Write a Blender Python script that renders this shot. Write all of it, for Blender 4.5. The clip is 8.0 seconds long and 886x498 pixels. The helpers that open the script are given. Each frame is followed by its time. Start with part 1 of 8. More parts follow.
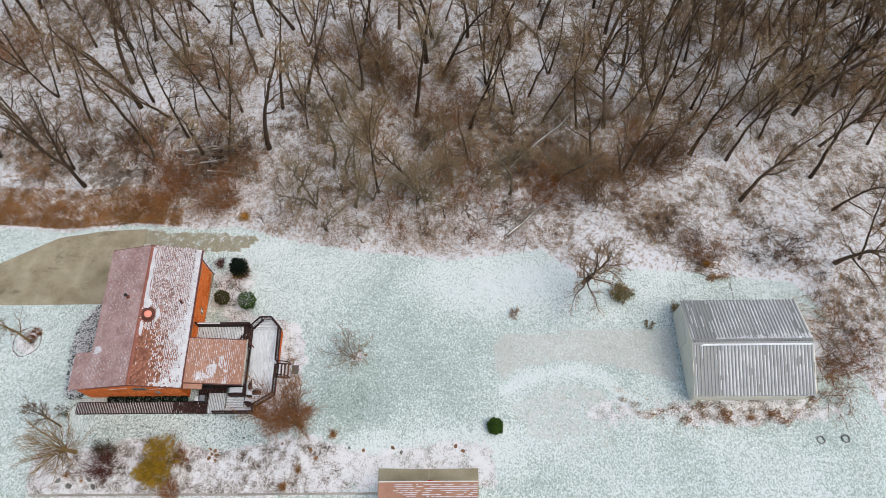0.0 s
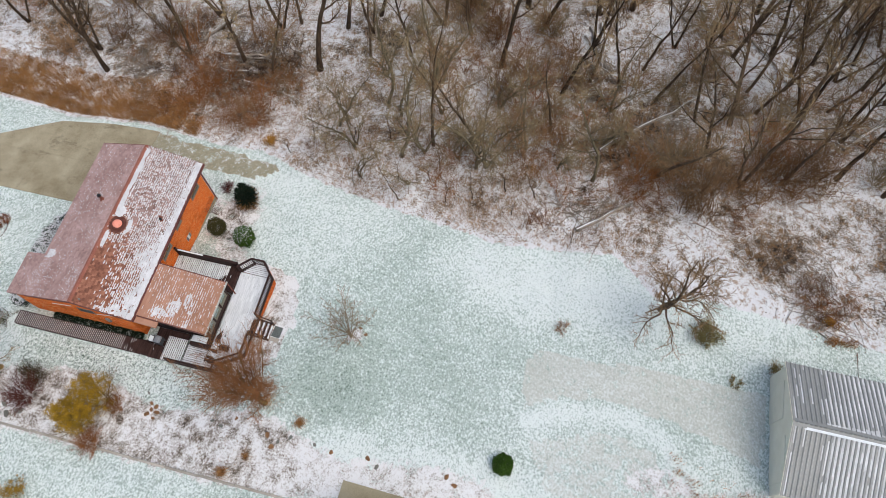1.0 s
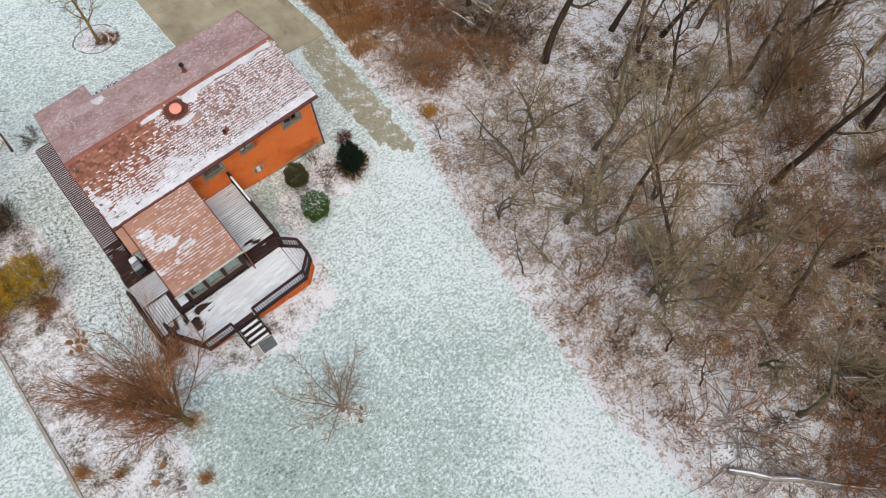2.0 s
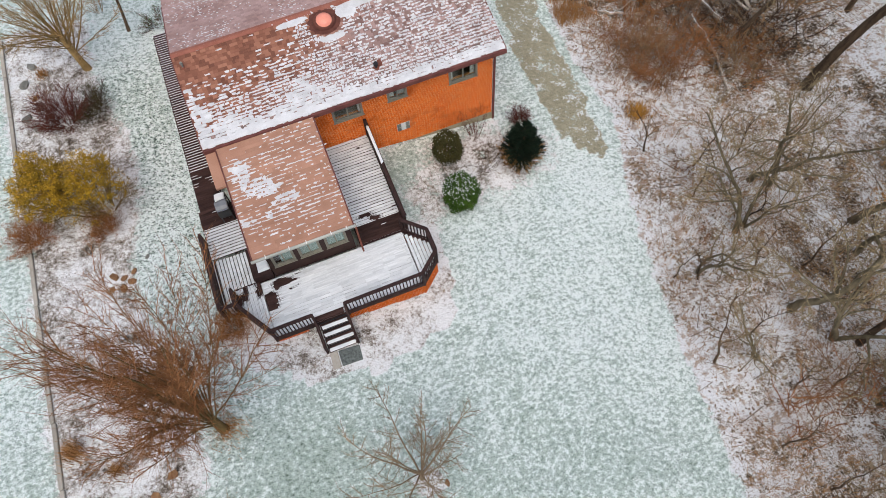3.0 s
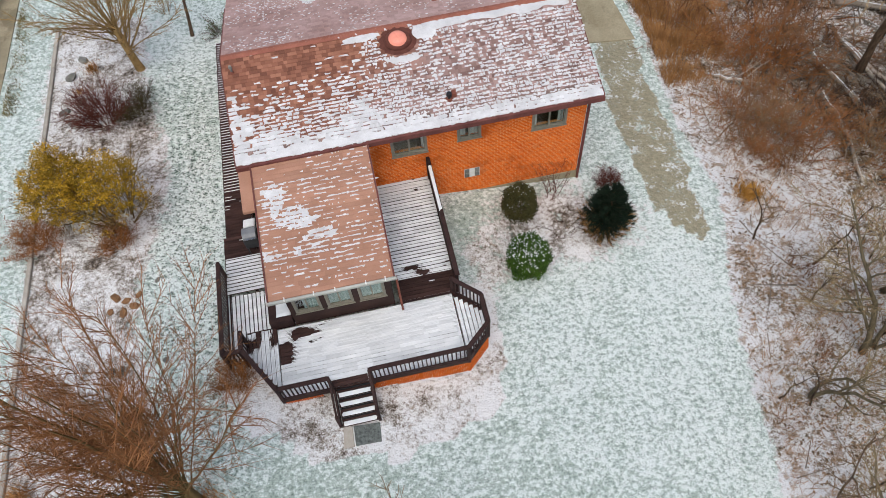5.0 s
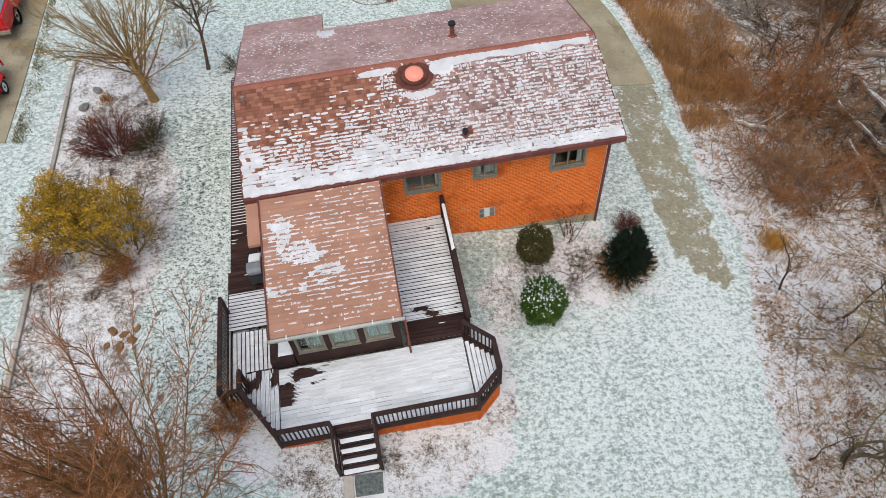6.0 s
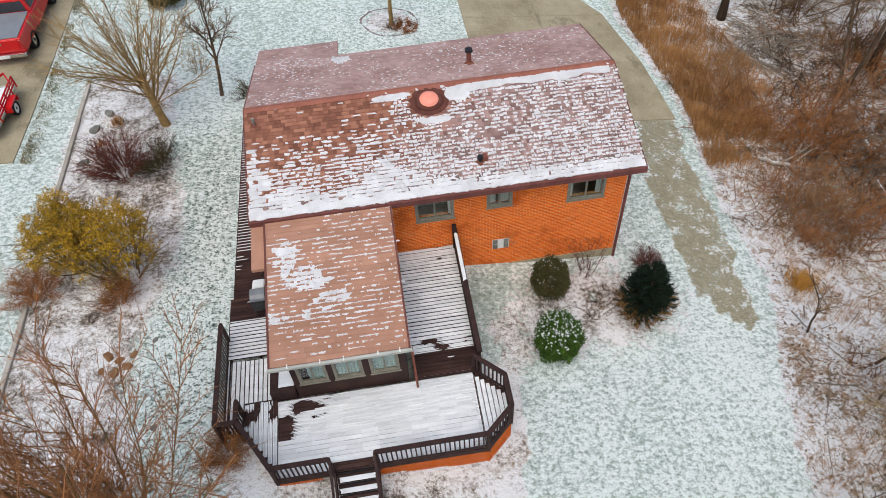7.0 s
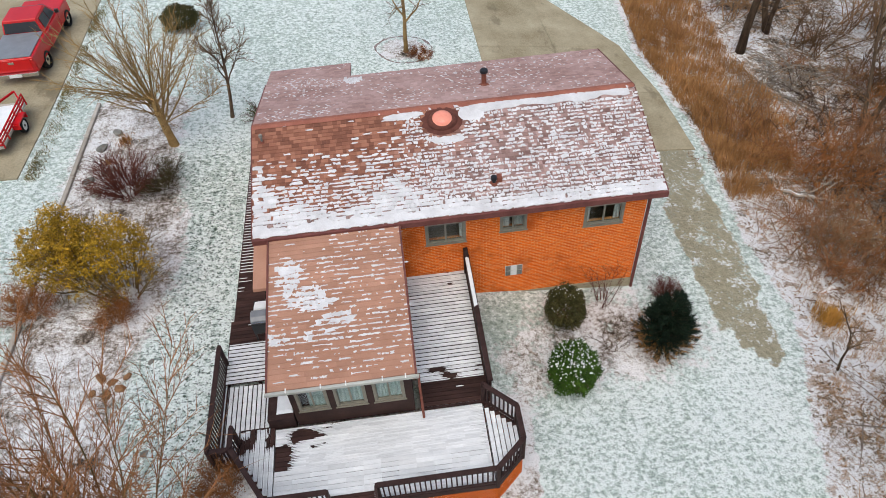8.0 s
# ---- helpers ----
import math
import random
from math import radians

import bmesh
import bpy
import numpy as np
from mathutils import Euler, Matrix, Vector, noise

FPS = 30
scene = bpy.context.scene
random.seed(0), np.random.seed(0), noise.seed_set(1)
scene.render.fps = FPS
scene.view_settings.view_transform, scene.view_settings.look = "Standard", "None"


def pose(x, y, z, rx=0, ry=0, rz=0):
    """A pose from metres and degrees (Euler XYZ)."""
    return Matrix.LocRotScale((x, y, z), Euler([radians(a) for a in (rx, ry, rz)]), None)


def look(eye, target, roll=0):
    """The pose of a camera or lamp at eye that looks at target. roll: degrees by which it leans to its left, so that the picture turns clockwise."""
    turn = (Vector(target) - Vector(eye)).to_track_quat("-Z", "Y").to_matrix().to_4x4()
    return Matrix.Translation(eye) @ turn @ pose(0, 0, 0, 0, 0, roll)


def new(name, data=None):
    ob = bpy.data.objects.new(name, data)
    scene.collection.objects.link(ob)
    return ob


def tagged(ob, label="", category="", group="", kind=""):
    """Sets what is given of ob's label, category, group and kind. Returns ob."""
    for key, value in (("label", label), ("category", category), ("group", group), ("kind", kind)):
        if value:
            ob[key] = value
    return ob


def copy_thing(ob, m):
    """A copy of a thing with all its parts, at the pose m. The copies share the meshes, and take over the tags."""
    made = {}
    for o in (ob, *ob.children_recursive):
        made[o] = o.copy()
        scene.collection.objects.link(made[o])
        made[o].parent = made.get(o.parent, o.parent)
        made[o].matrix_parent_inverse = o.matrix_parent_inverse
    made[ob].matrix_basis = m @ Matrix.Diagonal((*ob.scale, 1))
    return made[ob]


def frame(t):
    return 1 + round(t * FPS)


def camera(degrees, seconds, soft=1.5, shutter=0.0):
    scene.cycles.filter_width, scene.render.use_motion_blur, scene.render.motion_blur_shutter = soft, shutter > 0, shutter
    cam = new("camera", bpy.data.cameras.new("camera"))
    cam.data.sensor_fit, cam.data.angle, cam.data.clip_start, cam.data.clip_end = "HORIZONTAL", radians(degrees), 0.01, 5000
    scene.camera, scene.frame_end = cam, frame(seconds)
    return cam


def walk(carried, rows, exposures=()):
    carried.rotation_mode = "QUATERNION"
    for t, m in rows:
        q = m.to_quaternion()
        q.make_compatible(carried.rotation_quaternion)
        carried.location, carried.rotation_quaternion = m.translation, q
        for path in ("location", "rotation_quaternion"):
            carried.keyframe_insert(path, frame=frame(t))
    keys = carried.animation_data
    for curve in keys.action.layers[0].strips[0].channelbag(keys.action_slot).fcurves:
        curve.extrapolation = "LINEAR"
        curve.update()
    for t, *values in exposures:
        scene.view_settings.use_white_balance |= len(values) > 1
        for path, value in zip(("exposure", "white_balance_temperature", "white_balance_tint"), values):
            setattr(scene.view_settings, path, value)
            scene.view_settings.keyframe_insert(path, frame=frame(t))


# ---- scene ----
cam = camera(64.5, 8.0, soft=0.5)
PATH = [
    (0, (-26.712, -22.179, 60.466), (-25.859, -22.156, 58.658), -2.0),
    (0.5, (-24.603, -23.057, 54.766), (-23.757, -22.996, 52.954), -3.0),
    (0.7, (-24.375, -23.239, 51.085), (-23.505, -23.132, 49.287), -2.0),
    (1, (-22.109, -24.64, 47.554), (-21.296, -24.394, 45.743), -3.2),
    (1.2, (-20.044, -25.922, 44.843), (-19.261, -25.564, 43.037), -5.6),
    (1.3, (-18.342, -25.460, 43.674), (-17.575, -25.085, 41.865), -4.7),
    (1.5, (-14.178, -25.273, 41.324), (-13.47, -24.804, 39.513), -4.3),
    (1.7, (-10.229, -24.825, 38.792), (-9.625, -24.253, 36.973), -5.1),
    (2, (-9.111, -23.083, 34.715), (-8.612, -22.397, 32.903), -4.2),
    (2.2, (-9.616, -21.546, 32.238), (-9.158, -20.825, 30.429), -3.6),
    (3.3, (-8.14, -16.822, 24.68), (-7.953, -15.955, 22.887), -6.6),
    (3.5, (-8.059, -16.476, 24.094), (-7.89, -15.604, 22.302), -6.7),
    (4, (-7.986, -15.984, 23.078), (-7.842, -15.078, 21.301), -6.4),
    (4.5, (-7.9, -15.707, 22.354), (-7.766, -14.731, 20.613), -6.1),
    (6, (-7.853, -15.158, 20.878), (-7.732, -13.998, 19.253), -5.0),
    (6.5, (-7.832, -15.003, 20.411), (-7.719, -13.794, 18.822), -4.8),
    (7, (-7.82, -14.931, 19.885), (-7.716, -13.671, 18.336), -4.6),
    (7.5, (-7.842, -14.822, 19.373), (-7.744, -13.516, 17.861), -4.3),
    (8, (-7.828, -14.744, 18.797), (-7.74, -13.391, 17.326), -4.2),
]
walk(cam, [(t, look(eye, target, roll)) for t, eye, target, roll in PATH], exposures=[(0.0, 0.10, 6500, 7), (2.2, 0.20, 6500, 7), (4.0, 0.19, 6500, 6), (8.0, 0.24, 6500, 6)])

# ---- light ----
world = bpy.data.worlds.new("sky")
scene.world = world
world.use_nodes = True
wn = world.node_tree.nodes
sky = wn.new("ShaderNodeTexSky")
sky.sky_type = "NISHITA"
sky.sun_disc = False
sky.sun_elevation, sky.sun_rotation = radians(64), radians(197)
sky.air_density, sky.dust_density, sky.ozone_density = 1.0, 4.0, 1.0
wn["Background"].inputs["Strength"].default_value = 0.15
world.node_tree.links.new(sky.outputs[0], wn["Background"].inputs["Color"])
sun_data = bpy.data.lights.new("sun", "SUN")
sun_data.energy, sun_data.angle, sun_data.color = 1.0, radians(60), (1.0, 0.98, 0.94)
sun = new("sun", sun_data)
sun.matrix_world = look((-10, -33, 72), (0, 0, 0))


# ---- mesh helpers ----
class Mesh:
    """Collects vertices and faces, then becomes one mesh."""

    def __init__(self):
        self.v, self.f = [], []

    def quad(self, a, b, c, d):
        n = len(self.v)
        self.v += [a, b, c, d]
        self.f.append((n, n + 1, n + 2, n + 3))

    def box(self, x0, x1, y0, y1, z0, z1, m=None):
        n = len(self.v)
        pts = [(x, y, z) for z in (z0, z1) for y in (y0, y1) for x in (x0, x1)]
        if m is not None:
            pts = [tuple(m @ Vector(p)) for p in pts]
        self.v += pts
        for q in ((0, 2, 3, 1), (4, 5, 7, 6), (0, 1, 5, 4), (2, 6, 7, 3), (0, 4, 6, 2), (1, 3, 7, 5)):
            self.f.append(tuple(n + i for i in q))

    def beam(self, a, b, w, h, up=(0, 0, 1)):
        """A bar of width w and height h from a to b, its axis in its middle."""
        a, b = Vector(a), Vector(b)
        d = (b - a).normalized()
        side = d.cross(Vector(up))
        side = side.normalized() if side.length > 1e-4 else Vector((1, 0, 0))
        u = side.cross(d)
        n = len(self.v)
        for p in (a, b):
            for i, j in ((-1, -1), (1, -1), (1, 1), (-1, 1)):
                self.v.append(tuple(p + side * (i * w / 2) + u * (j * h / 2)))
        for q in ((0, 1, 2, 3), (7, 6, 5, 4), (0, 4, 5, 1), (1, 5, 6, 2), (2, 6, 7, 3), (3, 7, 4, 0)):
            self.f.append(tuple(n + i for i in q))

    def tube(self, pts, radii, sides=6, cap=True):
        n = len(self.v)
        pts = [Vector(p) for p in pts]
        ref = Vector((0.31, 0.87, 0.38))
        for i, p in enumerate(pts):
            d = (pts[min(i + 1, len(pts) - 1)] - pts[max(i - 1, 0)]).normalized()
            s = d.cross(ref)
            if s.length < 0.05:
                s = d.cross(Vector((1, 0, 0)))
            s.normalize()
            u = d.cross(s)
            for k in range(sides):
                a = 2 * math.pi * k / sides
                self.v.append(tuple(p + (s * math.cos(a) + u * math.sin(a)) * radii[i]))
        for i in range(len(pts) - 1):
            for k in range(sides):
                k2 = (k + 1) % sides
                self.f.append((n + i * sides + k, n + i * sides + k2, n + (i + 1) * sides + k2, n + (i + 1) * sides + k))
        if cap:
            self.f.append(tuple(n + k for k in reversed(range(sides))))
            self.f.append(tuple(n + (len(pts) - 1) * sides + k for k in range(sides)))

    def spike(self, a, b, r):
        """A thin twig from a that ends in a point at b."""
        n = len(self.v)
        d = (b - a).normalized()
        s = d.cross(Vector((0.31, 0.87, 0.38))).normalized() * r
        u = d.cross(s)
        self.v += [tuple(a + s), tuple(a - s * 0.5 + u * 0.87), tuple(a - s * 0.5 - u * 0.87), tuple(b)]
        self.f += [(n, n + 1, n + 3), (n + 1, n + 2, n + 3), (n + 2, n, n + 3)]

    def prism(self, poly, z0, z1):
        """An upright prism over a counter-clockwise outline; z0 and z1 are numbers or functions of x, y."""
        n, k = len(self.v), len(poly)
        for z in (z0, z1):
            self.v += [(x, y, z(x, y) if callable(z) else z) for x, y in poly]
        self.f.append(tuple(n + i for i in reversed(range(k))))
        self.f.append(tuple(n + k + i for i in range(k)))
        for i in range(k):
            j = (i + 1) % k
            self.f.append((n + i, n + j, n + k + j, n + k + i))

    def patch(self, place, u0, u1, v0, v1, h, rnd, rough=0.25):
        """A thin uneven slab on the surface that place(u, v, height) describes."""
        n = len(self.v)
        du, dv = (u1 - u0) * rough, (v1 - v0) * rough
        ring = []
        for a, b in ((0, 0), (0.5, 0), (1, 0), (1, 0.5), (1, 1), (0.5, 1), (0, 1), (0, 0.5)):
            ring.append((u0 + a * (u1 - u0) + rnd.uniform(-du, du) * 0.5, v0 + b * (v1 - v0) + rnd.uniform(-dv, dv) * 0.5))
        for u, v in ring:
            self.v.append(tuple(place(u, v, 0.0)))
        cu, cv = (u0 + u1) / 2, (v0 + v1) / 2
        for u, v in ring:
            self.v.append(tuple(place(cu + (u - cu) * 0.85, cv + (v - cv) * 0.85, h)))
        for i in range(8):
            j = (i + 1) % 8
            self.f.append((n + i, n + j, n + 8 + j, n + 8 + i))
        self.f.append(tuple(n + 8 + i for i in range(8)))

    def sheet(self, place, u0, u1, lo, hi, thick, n, seed=0.0):
        """A smooth bank of snow between the lines v = lo(u) and v = hi(u)."""
        base = len(self.v)
        prof = ((0.0, 0.0), (0.06, 0.7), (0.3, 1.0), (0.7, 0.9), (0.94, 0.6), (1.0, 0.0))
        for i in range(n + 1):
            u = u0 + (u1 - u0) * i / n
            a, b = lo(u), hi(u)
            for f, g in prof:
                v = a + (b - a) * f
                self.v.append(tuple(place(u, v, thick * g * (0.8 + 0.5 * noise.noise(Vector((u * 3.0, v * 5.0, seed)))))))
        k = len(prof)
        for i in range(n):
            for j in range(k - 1):
                q = base + i * k + j
                self.f.append((q, q + k, q + k + 1, q + 1))

    def extruded(self, poly, a, b, way):
        """A prism whose outline is (y, z) run along x, or (x, z) run along y."""
        n, k = len(self.v), len(poly)
        for q in (a, b):
            self.v += [(q, u, v) if way == "x" else (u, q, v) for u, v in poly]
        self.f.append(tuple(n + i for i in range(k)))
        self.f.append(tuple(n + k + i for i in reversed(range(k))))
        for i in range(k):
            j = (i + 1) % k
            self.f.append((n + j, n + i, n + k + i, n + k + j))

    def data(self, name, mat=None, smooth=False):
        me = bpy.data.meshes.new(name)
        me.from_pydata(self.v, [], self.f)
        if mat is not None:
            me.materials.append(mat)
        if smooth:
            me.polygons.foreach_set("use_smooth", [True] * len(me.polygons))
        me.update()
        return me


def part(name, mesh, mat, parent=None, label="", smooth=False, kind=""):
    """Links a mesh as one object, under a thing or a part."""
    me = mesh.data(name, mat, smooth) if isinstance(mesh, Mesh) else mesh
    ob = new(name, me)
    if parent is not None:
        ob.parent = parent
        ob.matrix_parent_inverse = Matrix.Translation(parent_origin(parent)).inverted()
    return tagged(ob, label=label, kind=kind)


def parent_origin(ob):
    p = ob.location.copy()
    return p


def thing(name, label, category, group="", kind="", at=None):
    ob = new(name)
    ob.empty_display_size = 0.2
    if at is not None:
        ob.location = at
    return tagged(ob, label, category, group, kind)


def bevelled(mesh, name, mat, width=0.02, seg=2):
    """The mesh with its edges rounded."""
    me = mesh.data(name)
    bm = bmesh.new()
    bm.from_mesh(me)
    bmesh.ops.remove_doubles(bm, verts=bm.verts, dist=1e-4)
    bmesh.ops.bevel(bm, geom=list(bm.edges), offset=width, segments=seg, affect="EDGES", profile=0.6, clamp_overlap=True)
    bm.to_mesh(me)
    bm.free()
    me.materials.append(mat)
    return me


# ---- the lie of the land ----
LAND_X = (-2000, -60, -30, -22, 8, 16, 60, 2000)
LAND_Z = (1.9, 1.9, 1.9, 1.68, -1.77, -2.5, -2.9, -2.9)


def land(x, y):
    """The ground's height: it falls from the west towards the woods."""
    z = float(np.interp(x, LAND_X, LAND_Z))
    r = 0.05 * noise.noise(Vector((x * 0.25, y * 0.25, 3.1))) + 0.02 * noise.noise(Vector((x * 1.1, y * 1.1, 7.7)))
    return z + r + wooded(x, y) * 0.22 * noise.noise(Vector((x * 0.45, y * 0.45, 1.3)))


EDGE_Y = (-90, -62, -58.3, -56.5, -53.9, -43.6, -36, -34.4, -31, -22.2, -16.5, -11.7, -7, -4.5, -3, -1, 2, 8.7, 15.9, 23, 60)
EDGE_X = (-18, -17, -14.6, -5.2, -1.7, -0.4, 0.2, -1.0, 2.2, 1.0, 1.8, 2.4, 3.3, 4.0, 4.6, 5.2, 4.9, 5.5, 4.8, 5.4, 9)


def wooded(x, y):
    """0 on the lawn, 1 in the woods."""
    e = float(np.interp(y, EDGE_Y, EDGE_X))
    return min(1.0, max(0.0, (x - e + 0.5) / 1.0))


def inside(x, y, poly):
    hit, j = False, len(poly) - 1
    for i in range(len(poly)):
        (xi, yi), (xj, yj) = poly[i], poly[j]
        if (yi > y) != (yj > y) and x < (xj - xi) * (y - yi) / (yj - yi) + xi:
            hit = not hit
        j = i
    return hit


# ---- materials ----
def material(name, rough=0.8, metal=0.0):
    mat = bpy.data.materials.new(name)
    mat.use_nodes = True
    nt = mat.node_tree
    b = nt.nodes["Principled BSDF"]
    b.inputs["Roughness"].default_value, b.inputs["Metallic"].default_value = rough, metal
    if rough >= 0.6:
        b.inputs["Specular IOR Level"].default_value = 0.15
    return mat, nt, b


def node(nt, kind, **values):
    n = nt.nodes.new(kind)
    for k, v in values.items():
        n.inputs[k.replace("_", " ")].default_value = v
    return n


def coords(nt, scale=(1, 1, 1)):
    tc = nt.nodes.new("ShaderNodeTexCoord")
    mp = nt.nodes.new("ShaderNodeMapping")
    mp.inputs["Scale"].default_value = scale
    nt.links.new(tc.outputs["Object"], mp.inputs["Vector"])
    return mp.outputs["Vector"]


def noise_of(nt, vec, scale, detail=4.0, rough=0.6):
    n = node(nt, "ShaderNodeTexNoise", Scale=scale, Detail=detail, Roughness=rough)
    nt.links.new(vec, n.inputs["Vector"])
    return n.outputs["Fac"]


def ramp(nt, fac, stops):
    r = nt.nodes.new("ShaderNodeValToRGB")
    el = r.color_ramp.elements
    while len(el) < len(stops):
        el.new(0.5)
    for e, (p, c) in zip(el, stops):
        e.position, e.color = p, (*c, 1) if len(c) == 3 else c
    nt.links.new(fac, r.inputs["Fac"])
    return r.outputs["Color"]


def step(nt, fac, lo, hi):
    m = nt.nodes.new("ShaderNodeMapRange")
    m.interpolation_type = "SMOOTHSTEP"
    m.inputs["From Min"].default_value, m.inputs["From Max"].default_value = lo, hi
    nt.links.new(fac, m.inputs["Value"])
    return m.outputs["Result"]


def mixc(nt, fac, a, b, blend="MIX"):
    m = nt.nodes.new("ShaderNodeMix")
    m.data_type, m.blend_type = "RGBA", blend
    for s, v in (("Factor", fac), ("A", a), ("B", b)):
        sock = [i for i in m.inputs if i.name == s and i.type == ("VALUE" if s == "Factor" else "RGBA")][0]
        if isinstance(v, (int, float)):
            sock.default_value = v
        elif isinstance(v, tuple):
            sock.default_value = (*v, 1)
        else:
            nt.links.new(v, sock)
    return [o for o in m.outputs if o.type == "RGBA"][0]


def calc(nt, op, a, b):
    m = nt.nodes.new("ShaderNodeMath")
    m.operation = op
    for i, v in enumerate((a, b)):
        if isinstance(v, (int, float)):
            m.inputs[i].default_value = v
        else:
            nt.links.new(v, m.inputs[i])
    return m.outputs[0]


def bump(nt, b, height, strength=0.4, distance=0.02):
    n = nt.nodes.new("ShaderNodeBump")
    n.inputs["Strength"].default_value, n.inputs["Distance"].default_value = strength, distance
    nt.links.new(height, n.inputs["Height"])
    nt.links.new(n.outputs["Normal"], b.inputs["Normal"])


def varied(name, dark, light, scale=6.0, rough=0.8, metal=0.0, bumpy=0.3, stretch=(1, 1, 1), island=0.0, random_tint=0.0, fine=60.0, other=None):
    """A surface whose colour wanders between two tones at two scales."""
    mat, nt, b = material(name, rough, metal)
    vec = coords(nt, stretch)
    big, small = noise_of(nt, vec, scale, 5), noise_of(nt, vec, fine, 3)
    f = calc(nt, "ADD", calc(nt, "MULTIPLY", big, 0.65), calc(nt, "MULTIPLY", small, 0.35))
    col = ramp(nt, f, [(0.32, dark), (0.68, light)])
    if other is not None:
        pick = nt.nodes.new("ShaderNodeObjectInfo").outputs["Random"]
        pick = calc(nt, "FRACT", calc(nt, "MULTIPLY", pick, 7.31), 0.0)
        col = mixc(nt, step(nt, pick, 0.35, 1.0), col, other)
    if random_tint or island:
        if island:
            r = nt.nodes.new("ShaderNodeNewGeometry").outputs["Random Per Island"]
        else:
            r = nt.nodes.new("ShaderNodeObjectInfo").outputs["Random"]
        amount = island or random_tint
        g = calc(nt, "ADD", calc(nt, "MULTIPLY", r, amount), 1.0 - amount / 2)
        cc = nt.nodes.new("ShaderNodeCombineColor")
        for i in range(3):
            nt.links.new(g, cc.inputs[i])
        col = mixc(nt, 1.0, col, cc.outputs[0], "MULTIPLY")
    nt.links.new(col, b.inputs["Base Color"])
    if bumpy:
        bump(nt, b, f, bumpy, 0.01)
    return mat


M_SNOW = varied("snow", (0.66, 0.69, 0.71), (0.80, 0.81, 0.82), 3.0, 0.7, fine=40, bumpy=0.4)
M_THINSNOW = varied("thin_snow", (0.50, 0.49, 0.50), (0.70, 0.695, 0.705), 2.0, 0.8, island=0.16, fine=30)


def shingle_material():
    """Brown shingles, each of its own tone, under a film of frost that thins out high on the west end."""
    mat, nt, b = material("shingle", 0.9)
    vec = coords(nt)
    tone = nt.nodes.new("ShaderNodeNewGeometry").outputs["Random Per Island"]
    big, small = noise_of(nt, vec, 2.0, 4), noise_of(nt, vec, 45.0, 3)
    f = calc(nt, "ADD", calc(nt, "MULTIPLY", tone, 0.55), calc(nt, "ADD", calc(nt, "MULTIPLY", big, 0.25), calc(nt, "MULTIPLY", small, 0.25)))
    col = ramp(nt, f, [(0.22, (0.15, 0.062, 0.042)), (0.5, (0.245, 0.105, 0.068)), (0.8, (0.36, 0.165, 0.108))])
    frost = ramp(nt, f, [(0.22, (0.175, 0.108, 0.096)), (0.8, (0.43, 0.305, 0.285))])
    sep = nt.nodes.new("ShaderNodeSeparateXYZ")
    nt.links.new(vec, sep.inputs[0])
    lie = calc(nt, "SUBTRACT", calc(nt, "MULTIPLY", calc(nt, "ADD", sep.outputs[0], 8.3), 0.28), calc(nt, "MULTIPLY", calc(nt, "SUBTRACT", sep.outputs[1], 1.6), 0.38))
    lie = calc(nt, "ADD", lie, calc(nt, "MULTIPLY", calc(nt, "SUBTRACT", noise_of(nt, vec, 1.1, 4), 0.5), 2.2))
    col = mixc(nt, calc(nt, "MULTIPLY", step(nt, lie, -0.5, 0.9), 0.85), col, frost)
    nt.links.new(col, b.inputs["Base Color"])
    bump(nt, b, f, 0.3, 0.01)
    return mat


M_SHINGLE = shingle_material()
M_SHINGLE_PIECE = varied("shingle_piece", (0.16, 0.105, 0.09), (0.40, 0.285, 0.26), 3.2, 0.9, random_tint=0.7, fine=45)
M_MELTSNOW = varied("melting_snow", (0.54, 0.56, 0.58), (0.80, 0.81, 0.82), 1.6, 0.6, stretch=(0.7, 3.0, 1.0), fine=25, bumpy=0.3, island=0.20)
M_SHEER = varied("sheer_curtain", (0.22, 0.30, 0.29), (0.42, 0.51, 0.49), 7.0, 0.9, stretch=(6, 1, 0.3))
M_FRONT = varied("front_shingle", (0.27, 0.16, 0.143), (0.47, 0.33, 0.31), 0.7, 0.9, island=0.3, fine=50)
M_SUNROOF = varied("porch_roof", (0.31, 0.158, 0.105), (0.46, 0.255, 0.178), 0.8, 0.85, island=0.2, fine=50)
M_FLASH = varied("ridge_cap", (0.22, 0.08, 0.055), (0.36, 0.14, 0.10), 2.0, 0.85)
M_FASCIA = varied("fascia", (0.10, 0.035, 0.03), (0.20, 0.075, 0.065), 2.0, 0.6)
M_DECK = varied("deck_stain", (0.020, 0.011, 0.010), (0.070, 0.036, 0.030), 3.0, 0.7, random_tint=0.5, stretch=(0.4, 2, 1))
M_DARKWOOD = varied("dark_siding", (0.030, 0.018, 0.016), (0.065, 0.036, 0.030), 2.0, 0.7)
M_RAIL = varied("rail_stain", (0.020, 0.011, 0.010), (0.058, 0.031, 0.028), 4.0, 0.65)
M_LATTICE = varied("orange_lattice", (0.42, 0.085, 0.015), (0.66, 0.16, 0.03), 4.0, 0.8)
M_WHITE = varied("white_trim", (0.62, 0.62, 0.60), (0.80, 0.80, 0.78), 3.0, 0.5)
M_OLIVE = varied("window_frame_paint", (0.17, 0.155, 0.12), (0.27, 0.25, 0.195), 5.0, 0.55)
M_CURTAIN = varied("curtain", (0.45, 0.45, 0.42), (0.70, 0.70, 0.66), 9.0, 0.9, stretch=(6, 1, 0.3))
